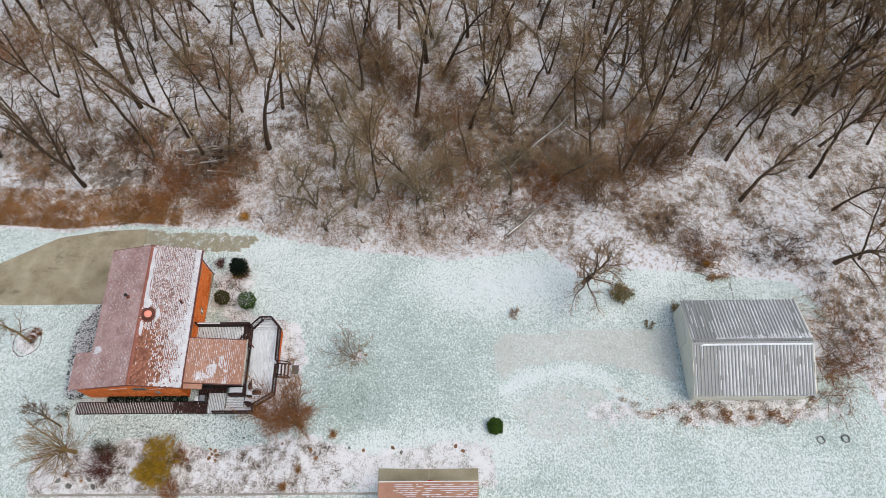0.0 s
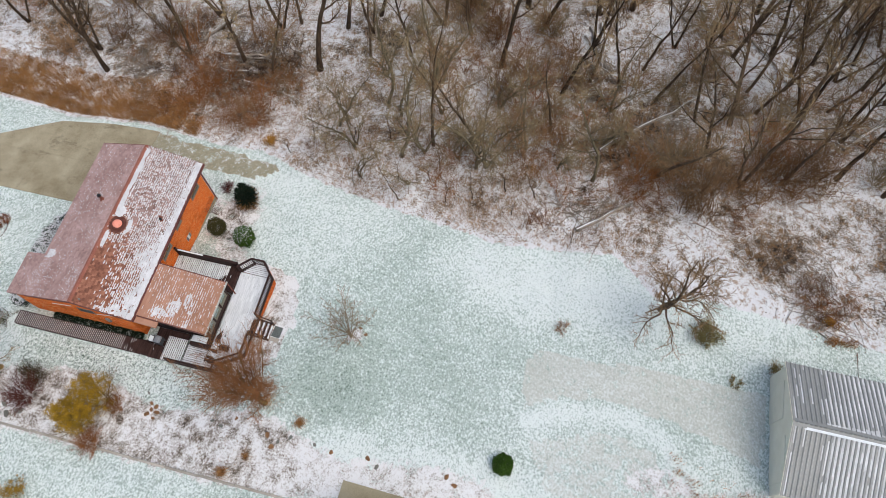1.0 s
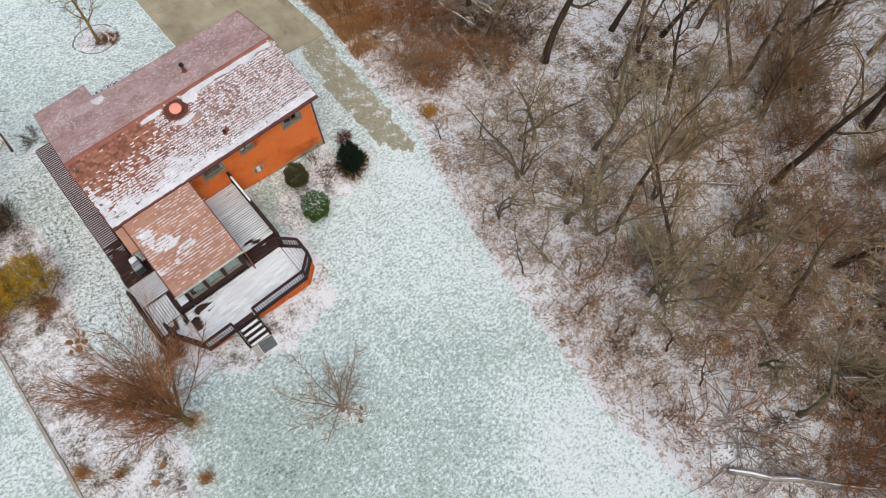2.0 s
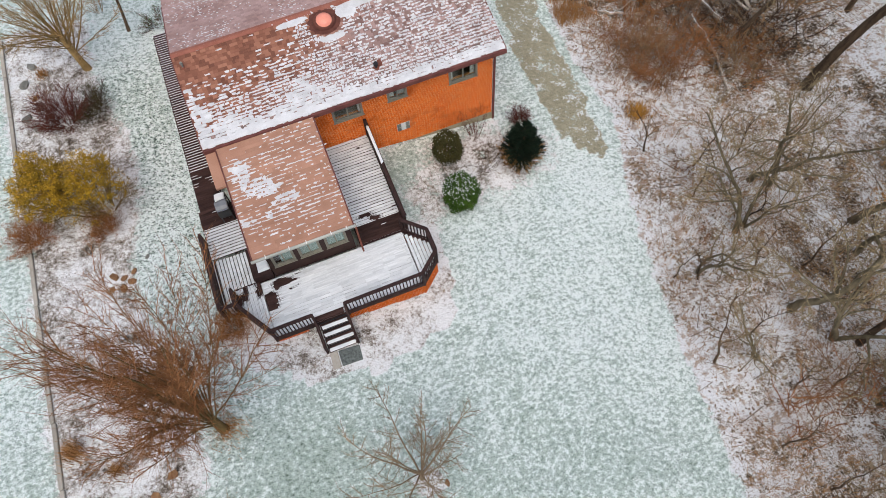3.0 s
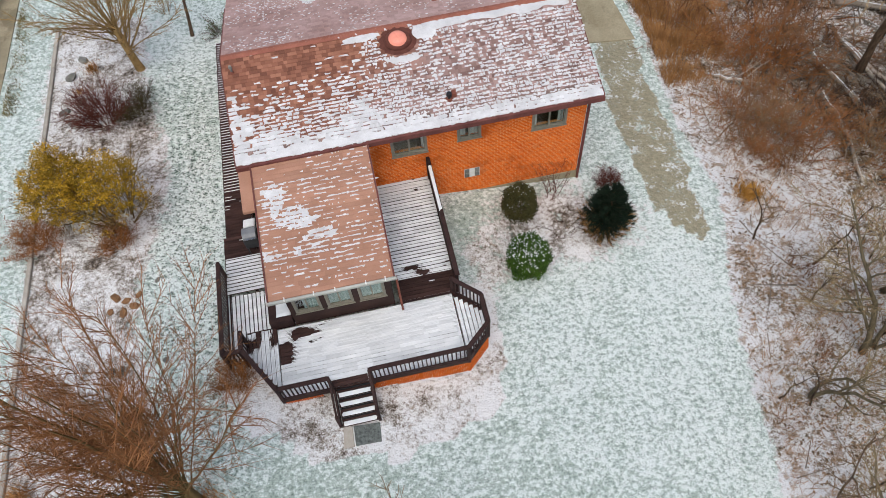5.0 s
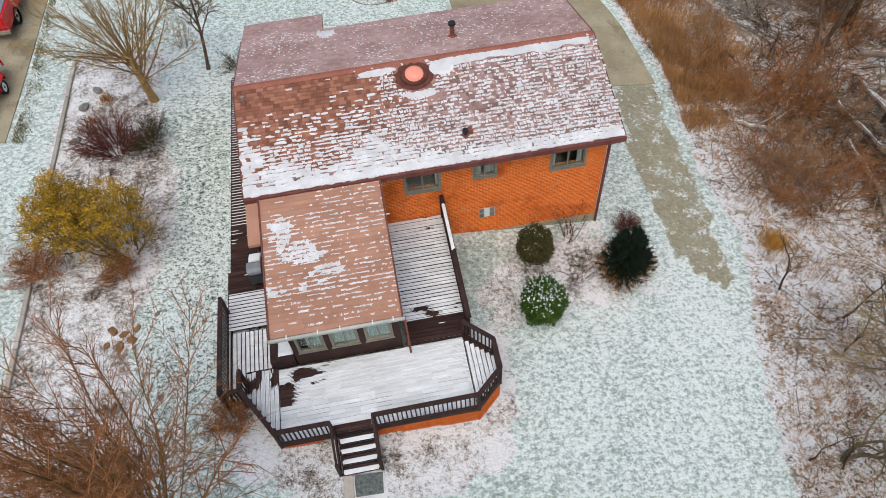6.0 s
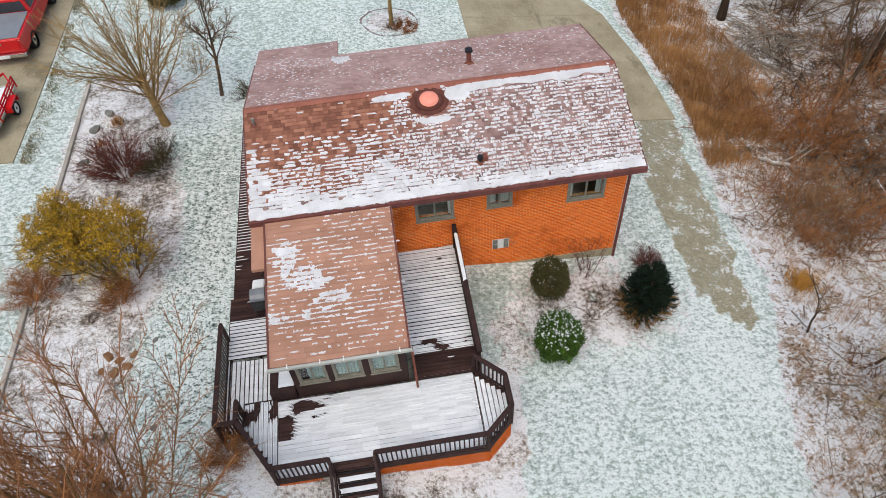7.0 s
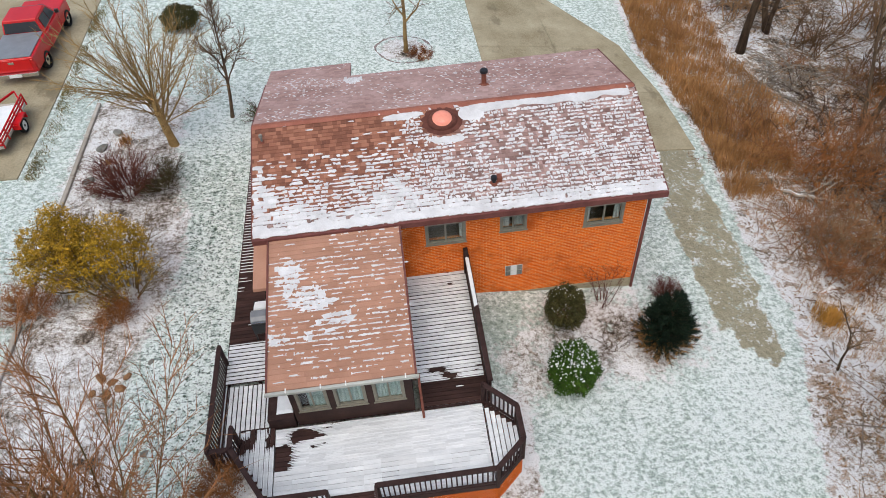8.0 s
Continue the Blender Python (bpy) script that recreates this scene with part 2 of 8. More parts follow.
M_CONCRETE = varied("concrete", (0.22, 0.185, 0.115), (0.40, 0.355, 0.25), 0.45, 0.85, fine=14)


def stained_concrete():
    """Worn tan concrete with damp patches."""
    mat, nt, b = material("stained_concrete", 0.8)
    vec = coords(nt)
    big, small = noise_of(nt, vec, 0.5, 5), noise_of(nt, vec, 14.0, 4)
    col = ramp(nt, calc(nt, "ADD", calc(nt, "MULTIPLY", big, 0.65), calc(nt, "MULTIPLY", small, 0.35)), [(0.34, (0.20, 0.165, 0.10)), (0.66, (0.42, 0.37, 0.26))])
    damp = noise_of(nt, coords(nt, (1.0, 0.55, 1.0)), 0.75, 5, 0.6)
    col = mixc(nt, calc(nt, "MULTIPLY", step(nt, damp, 0.57, 0.66), 0.42), col, (0.085, 0.068, 0.042))
    nt.links.new(col, b.inputs["Base Color"])
    bump(nt, b, small, 0.3, 0.01)
    return mat


M_DRIVE = stained_concrete()
M_STONE = varied("grey_stone", (0.10, 0.10, 0.09), (0.30, 0.29, 0.26), 3.0, 0.85, random_tint=0.5)
M_WETSTONE = varied("wet_stone", (0.025, 0.03, 0.028), (0.20, 0.22, 0.21), 9.0, 0.6, fine=45)
M_BROWNSTONE = varied("brown_stone", (0.13, 0.065, 0.035), (0.32, 0.18, 0.09), 3.0, 0.85, random_tint=0.5)
M_METALROOF = varied("metal_roof", (0.22, 0.225, 0.215), (0.30, 0.305, 0.295), 0.5, 0.5, 0.1, bumpy=0.05, fine=9)
M_FROST = varied("frost", (0.46, 0.47, 0.475), (0.70, 0.71, 0.71), 0.8, 0.7, island=0.3, fine=20)
M_CREAM = varied("cream_siding", (0.76, 0.73, 0.60), (0.86, 0.83, 0.70), 1.0, 0.6)
M_BLACK = varied("black_metal", (0.010, 0.010, 0.011), (0.03, 0.03, 0.032), 5.0, 0.45, 0.3)
M_RUST = varied("rusty_vent", (0.13, 0.045, 0.03), (0.28, 0.10, 0.07), 6.0, 0.75)
M_DOME = varied("skylight_dome", (0.72, 0.22, 0.15), (0.85, 0.34, 0.24), 3.0, 0.25, bumpy=0.0)
M_BARK = varied("bark", (0.021, 0.0145, 0.010), (0.155, 0.104, 0.066), 2.5, 0.9, stretch=(3, 3, 0.6), random_tint=1.0, bumpy=0.6)
M_TWIG = varied("twig", (0.058, 0.036, 0.021), (0.31, 0.195, 0.10), 1.0, 0.9, random_tint=0.8, bumpy=0, other=(0.30, 0.22, 0.125))
M_MOSSBARK = varied("moss_bark", (0.065, 0.052, 0.030), (0.25, 0.20, 0.125), 2.0, 0.9, stretch=(3, 3, 0.7), random_tint=0.4, bumpy=0.5)
M_MOSSTWIG = varied("moss_twig", (0.15, 0.11, 0.062), (0.43, 0.33, 0.19), 1.2, 0.9, random_tint=0.4, bumpy=0)
M_PALETWIG = varied("pale_tan_twig", (0.15, 0.105, 0.065), (0.38, 0.28, 0.18), 1.2, 0.9, bumpy=0)
M_OLIVEBARK = varied("yellow_bark", (0.15, 0.095, 0.036), (0.42, 0.28, 0.12), 2.0, 0.9, random_tint=0.3, bumpy=0.4)
M_MAPLEBARK = varied("olive_brown_bark", (0.075, 0.048, 0.018), (0.24, 0.155, 0.062), 2.0, 0.9, stretch=(3, 3, 0.7), bumpy=0.4)
M_MAPLE = varied("russet_twig", (0.13, 0.056, 0.024), (0.42, 0.19, 0.078), 1.5, 0.9, bumpy=0)
M_BRUSH = varied("brush_twig", (0.11, 0.048, 0.023), (0.36, 0.170, 0.078), 1.0, 0.9, random_tint=0.8, bumpy=0, other=(0.34, 0.235, 0.135))
M_LEAFLITTER = varied("leaf_litter", (0.09, 0.06, 0.04), (0.33, 0.23, 0.15), 0.3, 0.9, island=1.0, bumpy=0)
M_RUSTTWIG = varied("rust_twig", (0.13, 0.050, 0.018), (0.44, 0.185, 0.065), 1.0, 0.9, random_tint=0.5, bumpy=0)
M_THICKET = varied("thicket_twig", (0.09, 0.050, 0.026), (0.37, 0.22, 0.115), 0.9, 0.9, random_tint=0.9, bumpy=0)
M_DARKBRUSH = varied("dark_brush", (0.028, 0.018, 0.013), (0.11, 0.068, 0.046), 1.5, 0.9, random_tint=0.4, bumpy=0)
M_DARKTWIG = varied("dark_red_twig", (0.065, 0.022, 0.018), (0.19, 0.068, 0.048), 2.0, 0.9, random_tint=0.3, bumpy=0)
M_DRYGRASS = varied("dry_grass", (0.24, 0.115, 0.042), (0.56, 0.305, 0.125), 0.6, 0.9, bumpy=0, island=0.6)
M_OLIVEGRASS = varied("olive_grass", (0.10, 0.085, 0.03), (0.27, 0.23, 0.10), 1.2, 0.9, bumpy=0, island=0.6)
M_GOLDLEAF = varied("orange_leaf", (0.22, 0.095, 0.026), (0.56, 0.30, 0.10), 0.8, 0.9, bumpy=0, island=0.7)
M_GOLDGRASS = varied("gold_grass", (0.36, 0.18, 0.035), (0.62, 0.33, 0.08), 1.5, 0.9, bumpy=0, island=0.5)
M_YELLOWLEAF = varied("yellow_leaf", (0.10, 0.075, 0.010), (0.62, 0.36, 0.030), 1.6, 0.7, island=1.0, bumpy=0)
M_GREENLEAF = varied("green_leaf", (0.014, 0.042, 0.006), (0.075, 0.145, 0.018), 2.0, 0.6, island=0.8, bumpy=0)
M_DARKLEAF = varied("olive_leaf", (0.03, 0.035, 0.012), (0.10, 0.085, 0.03), 2.0, 0.7, island=0.8, bumpy=0)
M_NEEDLE = varied("spruce_needle", (0.004, 0.010, 0.006), (0.017, 0.033, 0.018), 2.0, 0.7, island=0.6, bumpy=0)
M_MULCH = varied("mulch", (0.055, 0.038, 0.032), (0.42, 0.35, 0.33), 5.0, 0.9, fine=22)
M_GUTTER = varied("pale_gutter", (0.34, 0.34, 0.30), (0.50, 0.50, 0.46), 2.0, 0.5)
M_RED = varied("red_paint", (0.46, 0.005, 0.008), (0.58, 0.010, 0.013), 1.0, 0.25, bumpy=0)
M_TYRE = varied("tyre_rubber", (0.010, 0.010, 0.010), (0.025, 0.025, 0.025), 8.0, 0.85)
M_CHROME = varied("chrome", (0.55, 0.55, 0.56), (0.75, 0.75, 0.76), 3.0, 0.2, 1.0, bumpy=0)
# grey-blue base holds the sky's reflection on the pickup's cover; also the grill lid's grey
M_COVER = varied("sky_grey_cover", (0.15, 0.16, 0.18), (0.24, 0.25, 0.27), 2.0, 0.35)
M_CURB = varied("skylight_curb", (0.07, 0.026, 0.02), (0.16, 0.06, 0.045), 4.0, 0.8)
M_VINYL = varied("black_vinyl", (0.015, 0.016, 0.02), (0.035, 0.037, 0.045), 2.0, 0.45)
M_LOG = varied("weathered_log", (0.15, 0.125, 0.10), (0.44, 0.38, 0.32), 2.0, 0.9, random_tint=0.4, bumpy=0.4)
M_TIMBER = varied("landscape_timber", (0.26, 0.23, 0.19), (0.48, 0.44, 0.39), 1.5, 0.9, random_tint=0.3)
M_BRICKRED = varied("tail_lamp", (0.35, 0.01, 0.01), (0.5, 0.02, 0.02), 4.0, 0.2, bumpy=0)


def glass_material():
    mat, nt, b = material("window_glass", 0.03)
    b.inputs["Transmission Weight"].default_value = 1.0
    b.inputs["IOR"].default_value = 1.45
    b.inputs["Base Color"].default_value = (0.80, 0.86, 0.84, 1)
    return mat


def brick_material():
    mat, nt, b = material("orange_brick", 0.85)
    tc = nt.nodes.new("ShaderNodeTexCoord")
    sep = nt.nodes.new("ShaderNodeSeparateXYZ")
    nt.links.new(tc.outputs["Object"], sep.inputs[0])
    cmb = nt.nodes.new("ShaderNodeCombineXYZ")
    nt.links.new(calc(nt, "ADD", sep.outputs[0], sep.outputs[1]), cmb.inputs[0])
    nt.links.new(sep.outputs[2], cmb.inputs[1])
    br = node(nt, "ShaderNodeTexBrick", Scale=1.0)
    br.inputs["Brick Width"].default_value, br.inputs["Row Height"].default_value = 0.21, 0.075
    br.inputs["Mortar Size"].default_value, br.inputs["Mortar Smooth"].default_value = 0.007, 0.2
    br.inputs["Color1"].default_value = (0.66, 0.098, 0.007, 1)
    br.inputs["Color2"].default_value = (0.86, 0.168, 0.014, 1)
    br.inputs["Mortar"].default_value = (0.86, 0.42, 0.17, 1)
    br.inputs["Bias"].default_value = 0.0
    nt.links.new(cmb.outputs[0], br.inputs["Vector"])
    big = noise_of(nt, tc.outputs["Object"], 0.9, 4)
    col = mixc(nt, step(nt, big, 0.48, 0.75), br.outputs["Color"], (0.47, 0.085, 0.012))
    wash = noise_of(nt, tc.outputs["Object"], 2.3, 3)
    col = mixc(nt, calc(nt, "MULTIPLY", step(nt, wash, 0.55, 0.8), 0.35), col, (0.80, 0.42, 0.20))
    nt.links.new(col, b.inputs["Base Color"])
    bump(nt, b, br.outputs["Fac"], -0.5, 0.008)
    return mat


def ground_material():
    """Thin snow on grass, leaf litter, mulch and packed stone, told apart by the two zone attributes."""
    mat, nt, b = material("ground", 0.9)
    tc = nt.nodes.new("ShaderNodeTexCoord")
    vec = tc.outputs["Object"]
    za, zb = nt.nodes.new("ShaderNodeAttribute"), nt.nodes.new("ShaderNodeAttribute")
    za.attribute_name, zb.attribute_name = "zone_a", "zone_b"
    sa, sb = nt.nodes.new("ShaderNodeSeparateColor"), nt.nodes.new("ShaderNodeSeparateColor")
    nt.links.new(za.outputs["Color"], sa.inputs[0])
    nt.links.new(zb.outputs["Color"], sb.inputs[0])
    n_big = noise_of(nt, vec, 0.16, 4, 0.55)
    n_mid = noise_of(nt, vec, 1.1, 5, 0.62)
    n_tuft = noise_of(nt, vec, 5.5, 4, 0.7)
    n_clod = noise_of(nt, coords(nt, (0.85, 1.0, 1.0)), 7.0, 6, 0.66)
    n_fine = noise_of(nt, vec, 17.0, 4, 0.75)
    n_speck = noise_of(nt, vec, 7.5, 6, 0.74)
    n_clump = noise_of(nt, coords(nt, (1.0, 0.62, 1.0)), 2.3, 3, 0.55)
    n_streak = noise_of(nt, coords(nt, (1.9, 0.10, 1.0)), 1.6, 3, 0.6)
    # lawn: green-grey turf below a broken skin of snow, dark blades poking through
    snow = ramp(nt, n_tuft, [(0.3, (0.62, 0.72, 0.70)), (0.7, (0.82, 0.86, 0.845))])
    cover = calc(nt, "ADD", calc(nt, "ADD", calc(nt, "MULTIPLY", n_clod, 0.56), calc(nt, "MULTIPLY", n_speck, 0.30)), calc(nt, "ADD", calc(nt, "MULTIPLY", n_fine, 0.24), calc(nt, "MULTIPLY", calc(nt, "SUBTRACT", n_big, 0.5), 0.15)))
    cover = calc(nt, "ADD", cover, calc(nt, "MULTIPLY", calc(nt, "SUBTRACT", n_streak, 0.5), 0.05))
    cover = calc(nt, "ADD", cover, calc(nt, "SUBTRACT", calc(nt, "MULTIPLY", sb.outputs[2], 0.07), calc(nt, "MULTIPLY", sb.outputs[1], 0.09)))
    cover = calc(nt, "ADD", cover, calc(nt, "MULTIPLY", calc(nt, "SUBTRACT", n_clump, 0.5), 0.11))
    lawn = ramp(nt, cover, [(0.345, (0.10, 0.14, 0.105)), (0.415, (0.36, 0.44, 0.385)), (0.52, (0.50, 0.595, 0.545)), (0.59, (0.82, 0.885, 0.86))])
    poke = calc(nt, "ADD", noise_of(nt, coords(nt, (1.0, 1.25, 1.0)), 13.0, 4, 0.65), calc(nt, "MULTIPLY", calc(nt, "SUBTRACT", n_clod, 0.5), 0.45))
    lawn = mixc(nt, calc(nt, "MULTIPLY", step(nt, poke, 0.46, 0.39), zb.outputs["Alpha"]), lawn, (0.045, 0.07, 0.055))
    # woods: brown litter with snow in the hollows
    wsnow = calc(nt, "ADD", calc(nt, "MULTIPLY", n_mid, 0.36), calc(nt, "ADD", calc(nt, "MULTIPLY", n_speck, 0.50), calc(nt, "MULTIPLY", n_fine, 0.38)))
    wsnow2 = calc(nt, "ADD", wsnow, calc(nt, "SUBTRACT", calc(nt, "MULTIPLY", calc(nt, "SUBTRACT", n_big, 0.5), 0.42), calc(nt, "MULTIPLY", za.outputs["Alpha"], 0.08)))
    woods = ramp(nt, wsnow2, [(0.43, (0.025, 0.018, 0.013)), (0.50, (0.17, 0.125, 0.085)), (0.54, (0.45, 0.405, 0.36)), (0.585, (0.80, 0.805, 0.82))])
    tawny = noise_of(nt, vec, 2.6, 5, 0.7)
    woods = mixc(nt, calc(nt, "MULTIPLY", step(nt, tawny, 0.515, 0.60), 0.62), woods, ramp(nt, n_fine, [(0.35, (0.13, 0.065, 0.026)), (0.65, (0.50, 0.29, 0.135))]))
    # beds: pinkish mulch and stems with snow
    bsnow = calc(nt, "ADD", calc(nt, "MULTIPLY", n_mid, 0.42), calc(nt, "ADD", calc(nt, "MULTIPLY", n_speck, 0.42), calc(nt, "MULTIPLY", noise_of(nt, vec, 22.0, 4, 0.75), 0.28)))
    bsnow = calc(nt, "ADD", bsnow, calc(nt, "MULTIPLY", sb.outputs[2], 0.038))
    bed = ramp(nt, bsnow, [(0.44, (0.030, 0.022, 0.018)), (0.50, (0.21, 0.17, 0.135)), (0.548, (0.54, 0.505, 0.475)), (0.605, (0.86, 0.86, 0.86))])
    bed = mixc(nt, calc(nt, "MULTIPLY", step(nt, tawny, 0.57, 0.68), 0.40), bed, (0.34, 0.23, 0.14))
    # packed stone
    pack = ramp(nt, n_tuft, [(0.3, (0.52, 0.525, 0.47)), (0.7, (0.67, 0.68, 0.625))])
    pack = mixc(nt, step(nt, calc(nt, "ADD", cover, calc(nt, "MULTIPLY", calc(nt, "SUBTRACT", n_mid, 0.5), 0.35)), 0.52, 0.70), pack, (0.74, 0.775, 0.755))
    pack = mixc(nt, 0.22, pack, lawn)
    # bare dirt track
    dirt = ramp(nt, n_tuft, [(0.3, (0.27, 0.245, 0.165)), (0.7, (0.43, 0.395, 0.285))])
    thaw = calc(nt, "ADD", calc(nt, "MULTIPLY", noise_of(nt, vec, 1.7, 5, 0.7), 0.55), calc(nt, "MULTIPLY", n_speck, 0.45))
    dirt = mixc(nt, calc(nt, "MULTIPLY", step(nt, thaw, 0.535, 0.60), 0.9), dirt, (0.76, 0.80, 0.80))
    wob = calc(nt, "ADD", calc(nt, "MULTIPLY", calc(nt, "SUBTRACT", n_mid, 0.5), 0.9), calc(nt, "MULTIPLY", calc(nt, "SUBTRACT", n_tuft, 0.5), 0.7))

    def zone(ch):
        return step(nt, calc(nt, "ADD", ch, wob), 0.40, 0.60)

    col = mixc(nt, zone(sa.outputs[2]), lawn, pack)
    col = mixc(nt, zone(sa.outputs[1]), col, bed)
    col = mixc(nt, zone(sa.outputs[0]), col, woods)
    col = mixc(nt, zone(sb.outputs[0]), col, dirt)
    nt.links.new(col, b.inputs["Base Color"])
    hgt = calc(nt, "ADD", calc(nt, "MULTIPLY", n_fine, 0.4), calc(nt, "ADD", calc(nt, "MULTIPLY", n_clod, 1.1), calc(nt, "MULTIPLY", noise_of(nt, coords(nt, (1.0, 0.7, 1.0)), 3.4, 3, 0.6), 0.6)))
    bump(nt, b, hgt, 1.0, 0.115)
    return mat


M_GLASS = glass_material()
M_BRICK = brick_material()
M_GROUND = ground_material()

# ---- ground ----
DECK_BED = [(-5.2, -3.9), (-4.9, -6.2), (-5.7, -8.4), (-8.9, -9.3), (-11.5, -8.9), (-13.6, -7.3), (-14.3, -5.8), (-13, -4)]
PAD = [(-6.8, -26.1), (-6.4, -32.0), (-6.3, -42.3), (-11.6, -41.9), (-10.5, -39.0), (-9.9, -36.3), (-9.5, -31.7), (-10.0, -28.4), (-11.3, -26.4), (-9.1, -25.6)]
BERM = [(-12.0, -26.7), (-10.8, -28.8), (-10.3, -31.6), (-10.3, -34.0), (-11.1, -35.7), (-12.0, -36.3), (-13.9, -37.5)]
WORN = [(-13.2, -26.8), (-11.3, -31.5), (-11.8, -35.2), (-13.7, -35.8), (-15.5, -35.2), (-16.4, -28.9)]
TRACK = [(2.9, 8.2), (5.0, 8.2), (4.6, 4), (4.4, 0), (4.1, -3.0), (3.5, -3.3), (2.4, -2.0), (2.2, 1), (2.3, 4)]


def ramp_band(v, lo, hi, soft):
    return min(1.0, max(0.0, min(v - lo, hi - v) / soft + 0.5))


def blob(x, y, cx, cy, rx, ry):
    d = math.hypot((x - cx) / rx, (y - cy) / ry)
    return min(1.0, max(0.0, (1.4 - d) / 1.1))


def bank_near(x, y):
    """1 on the curved bank of pushed-up snow beside the packed stone."""
    p = Vector((x, y))
    d = 9.0
    for a, b in zip(BERM, BERM[1:]):
        a, b = Vector(a), Vector(b)
        f = min(1.0, max(0.0, (p - a).dot(b - a) / (b - a).length_squared))
        d = min(d, (p - a - (b - a) * f).length)
    return min(1.0, max(0.0, 1.3 - d / 0.7))


def zones(x, y):
    wood = wooded(x, y)
    bed = ramp_band(x, -20.6, -16.3 + 0.5 * math.sin(y * 0.5), 1.8) * ramp_band(y, -26, 12.5, 1.5) * (1.0 - 0.35 * ramp_band(y, -40, -12.5, 4.0))
    bed = max(bed, 0.92 if inside(x, y, DECK_BED) else 0.0)
    bed = max(bed, 1.0 * blob(x, y, -7.0, 16.3, 1.35, 1.15), 0.75 * blob(x, y, -8.75, -13.7, 0.8, 0.8), 0.75 * blob(x, y, -1.6, -1.7, 4.4, 2.4), 0.62 * blob(x, y, -4.6, -2.6, 1.6, 2.4))
    bed = max(bed, 0.9 * blob(x, y, -13.9, -47, 1.6, 9), 0.55 * blob(x, y, -14.0, -36, 2.0, 5), 0.8 * blob(x, y, -8, 10.0, 5, 0.8))
    wood = max(wood, blob(x, y, -8, -56, 3.2, 8))
    pack = 0.62 if inside(x, y, PAD) else 0.0
    pack = max(pack, 0.52 if inside(x, y, WORN) else 0.0, 0.42 * blob(x, y, -16, -33, 3, 8))
    pack *= 1.0 - bank_near(x, y)
    dirt = 0.65 if inside(x, y, TRACK) else 0.0
    thin = max(0.9 * blob(x, y, -13.0, -13.5, 2.8, 4.2), 0.45 * blob(x, y, -12.0, -17.0, 4.0, 5.5), 0.5 * blob(x, y, -8.5, -13.5, 3.2, 3.2), 0.55 * blob(x, y, -9.3, -17.5, 5.5, 7.5), 0.12 * blob(x, y, -2.0, -14, 4.5, 9), 0.6 * blob(x, y, -4, -1.5, 3, 1.5))
    deep = max(0.9 if inside(x, y, DECK_BED) else 0.0, blob(x, y, -1.5, -27, 3.0, 8), bank_near(x, y), blob(x, y, -17.2, -24, 2.0, 7), blob(x, y, -18.3, -17.0, 2.6, 7), blob(x, y, 7, -54, 5, 7), blob(x, y, 2.6, -44, 3.5, 6), 0.8 * blob(x, y, 2.8, -4.5, 1.4, 3), 0.6 * blob(x, y, -0.5, -9, 4.0, 5))
    return (wood, bed, pack), (dirt, thin, deep)


def litter_depth(x, y):
    """How thickly leaves hide the snow: little at the wood's edge, more within."""
    e = float(np.interp(y, EDGE_Y, EDGE_X))
    d = min(1.0, max(0.0, (x - e - 0.5) / (7.0 - 3.0 * ramp_band(y, -90, -18, 10.0))))
    d += 0.4 * d * ramp_band(y, 2, 40, 8.0) + 0.45 * ramp_band(x, 13, 60, 5.0) * ramp_band(y, -90, -48, 8.0)
    return min(1.0, max(0.0, d * (0.75 + 0.9 * noise.noise(Vector((x * 0.11, y * 0.11, 30.0))))))


def axis(lo, hi, stepsize, far):
    a = list(np.arange(lo, hi + stepsize / 2, stepsize))
    out, d = [], stepsize
    v = hi
    while v < far:
        d *= 1.5
        v += d
        out.append(v)
    low, d, v = [], stepsize, lo
    while v > -far:
        d *= 1.5
        v -= d
        low.append(v)
    return low[::-1] + a + out


def build_ground():
    xs, ys = axis(-34, 40, 0.4, 1800), axis(-80, 36, 0.4, 1800)
    nx, ny = len(xs), len(ys)
    verts, ca, cb = [], [], []
    for y in ys:
        for x in xs:
            verts.append((x, y, land(x, y)))
            a, b = zones(x, y)
            ca += [*a, litter_depth(x, y)]
            cb += [*b, 0.30 + 0.65 * ramp_band(x, -16.6, -13.6, 1.0) * ramp_band(y, -9, 9, 5.0)]
    faces = [(j * nx + i, j * nx + i + 1, (j + 1) * nx + i + 1, (j + 1) * nx + i) for j in range(ny - 1) for i in range(nx - 1)]
    me = bpy.data.meshes.new("ground")
    me.from_pydata(verts, [], faces)
    for nm, data in (("zone_a", ca), ("zone_b", cb)):
        at = me.attributes.new(nm, "FLOAT_COLOR", "POINT")
        at.data.foreach_set("color", data)
    me.polygons.foreach_set("use_smooth", [True] * len(me.polygons))
    me.materials.append(M_GROUND)
    me.update()
    tagged(new("ground", me), "snow-dusted lawn, mulch beds and leaf-littered woodland floor", "ground", kind="structure")


build_ground()

# ---- house ----
EAVE, RIDGE, SLOPE_Y = 4.17, 5.255, 3.96
XL, XR = -12.42, 0.0
RUN = math.hypot(SLOPE_Y, RIDGE - EAVE)
SC, SS = SLOPE_Y / RUN, (RIDGE - EAVE) / RUN
WALL_S, WALL_N, WALL_W, WALL_E = 0.49, 7.45, -12.30, -0.32
house = thing("house", "single-storey orange brick house with snow-dusted brown shingle roof", "house")


def back_slope(x, s, hgt):
    """A place on the slope above the garden: x along the eave, s up the slope, hgt off it."""
    return (x, s * SC - hgt * SS, EAVE + s * SS + hgt * SC)


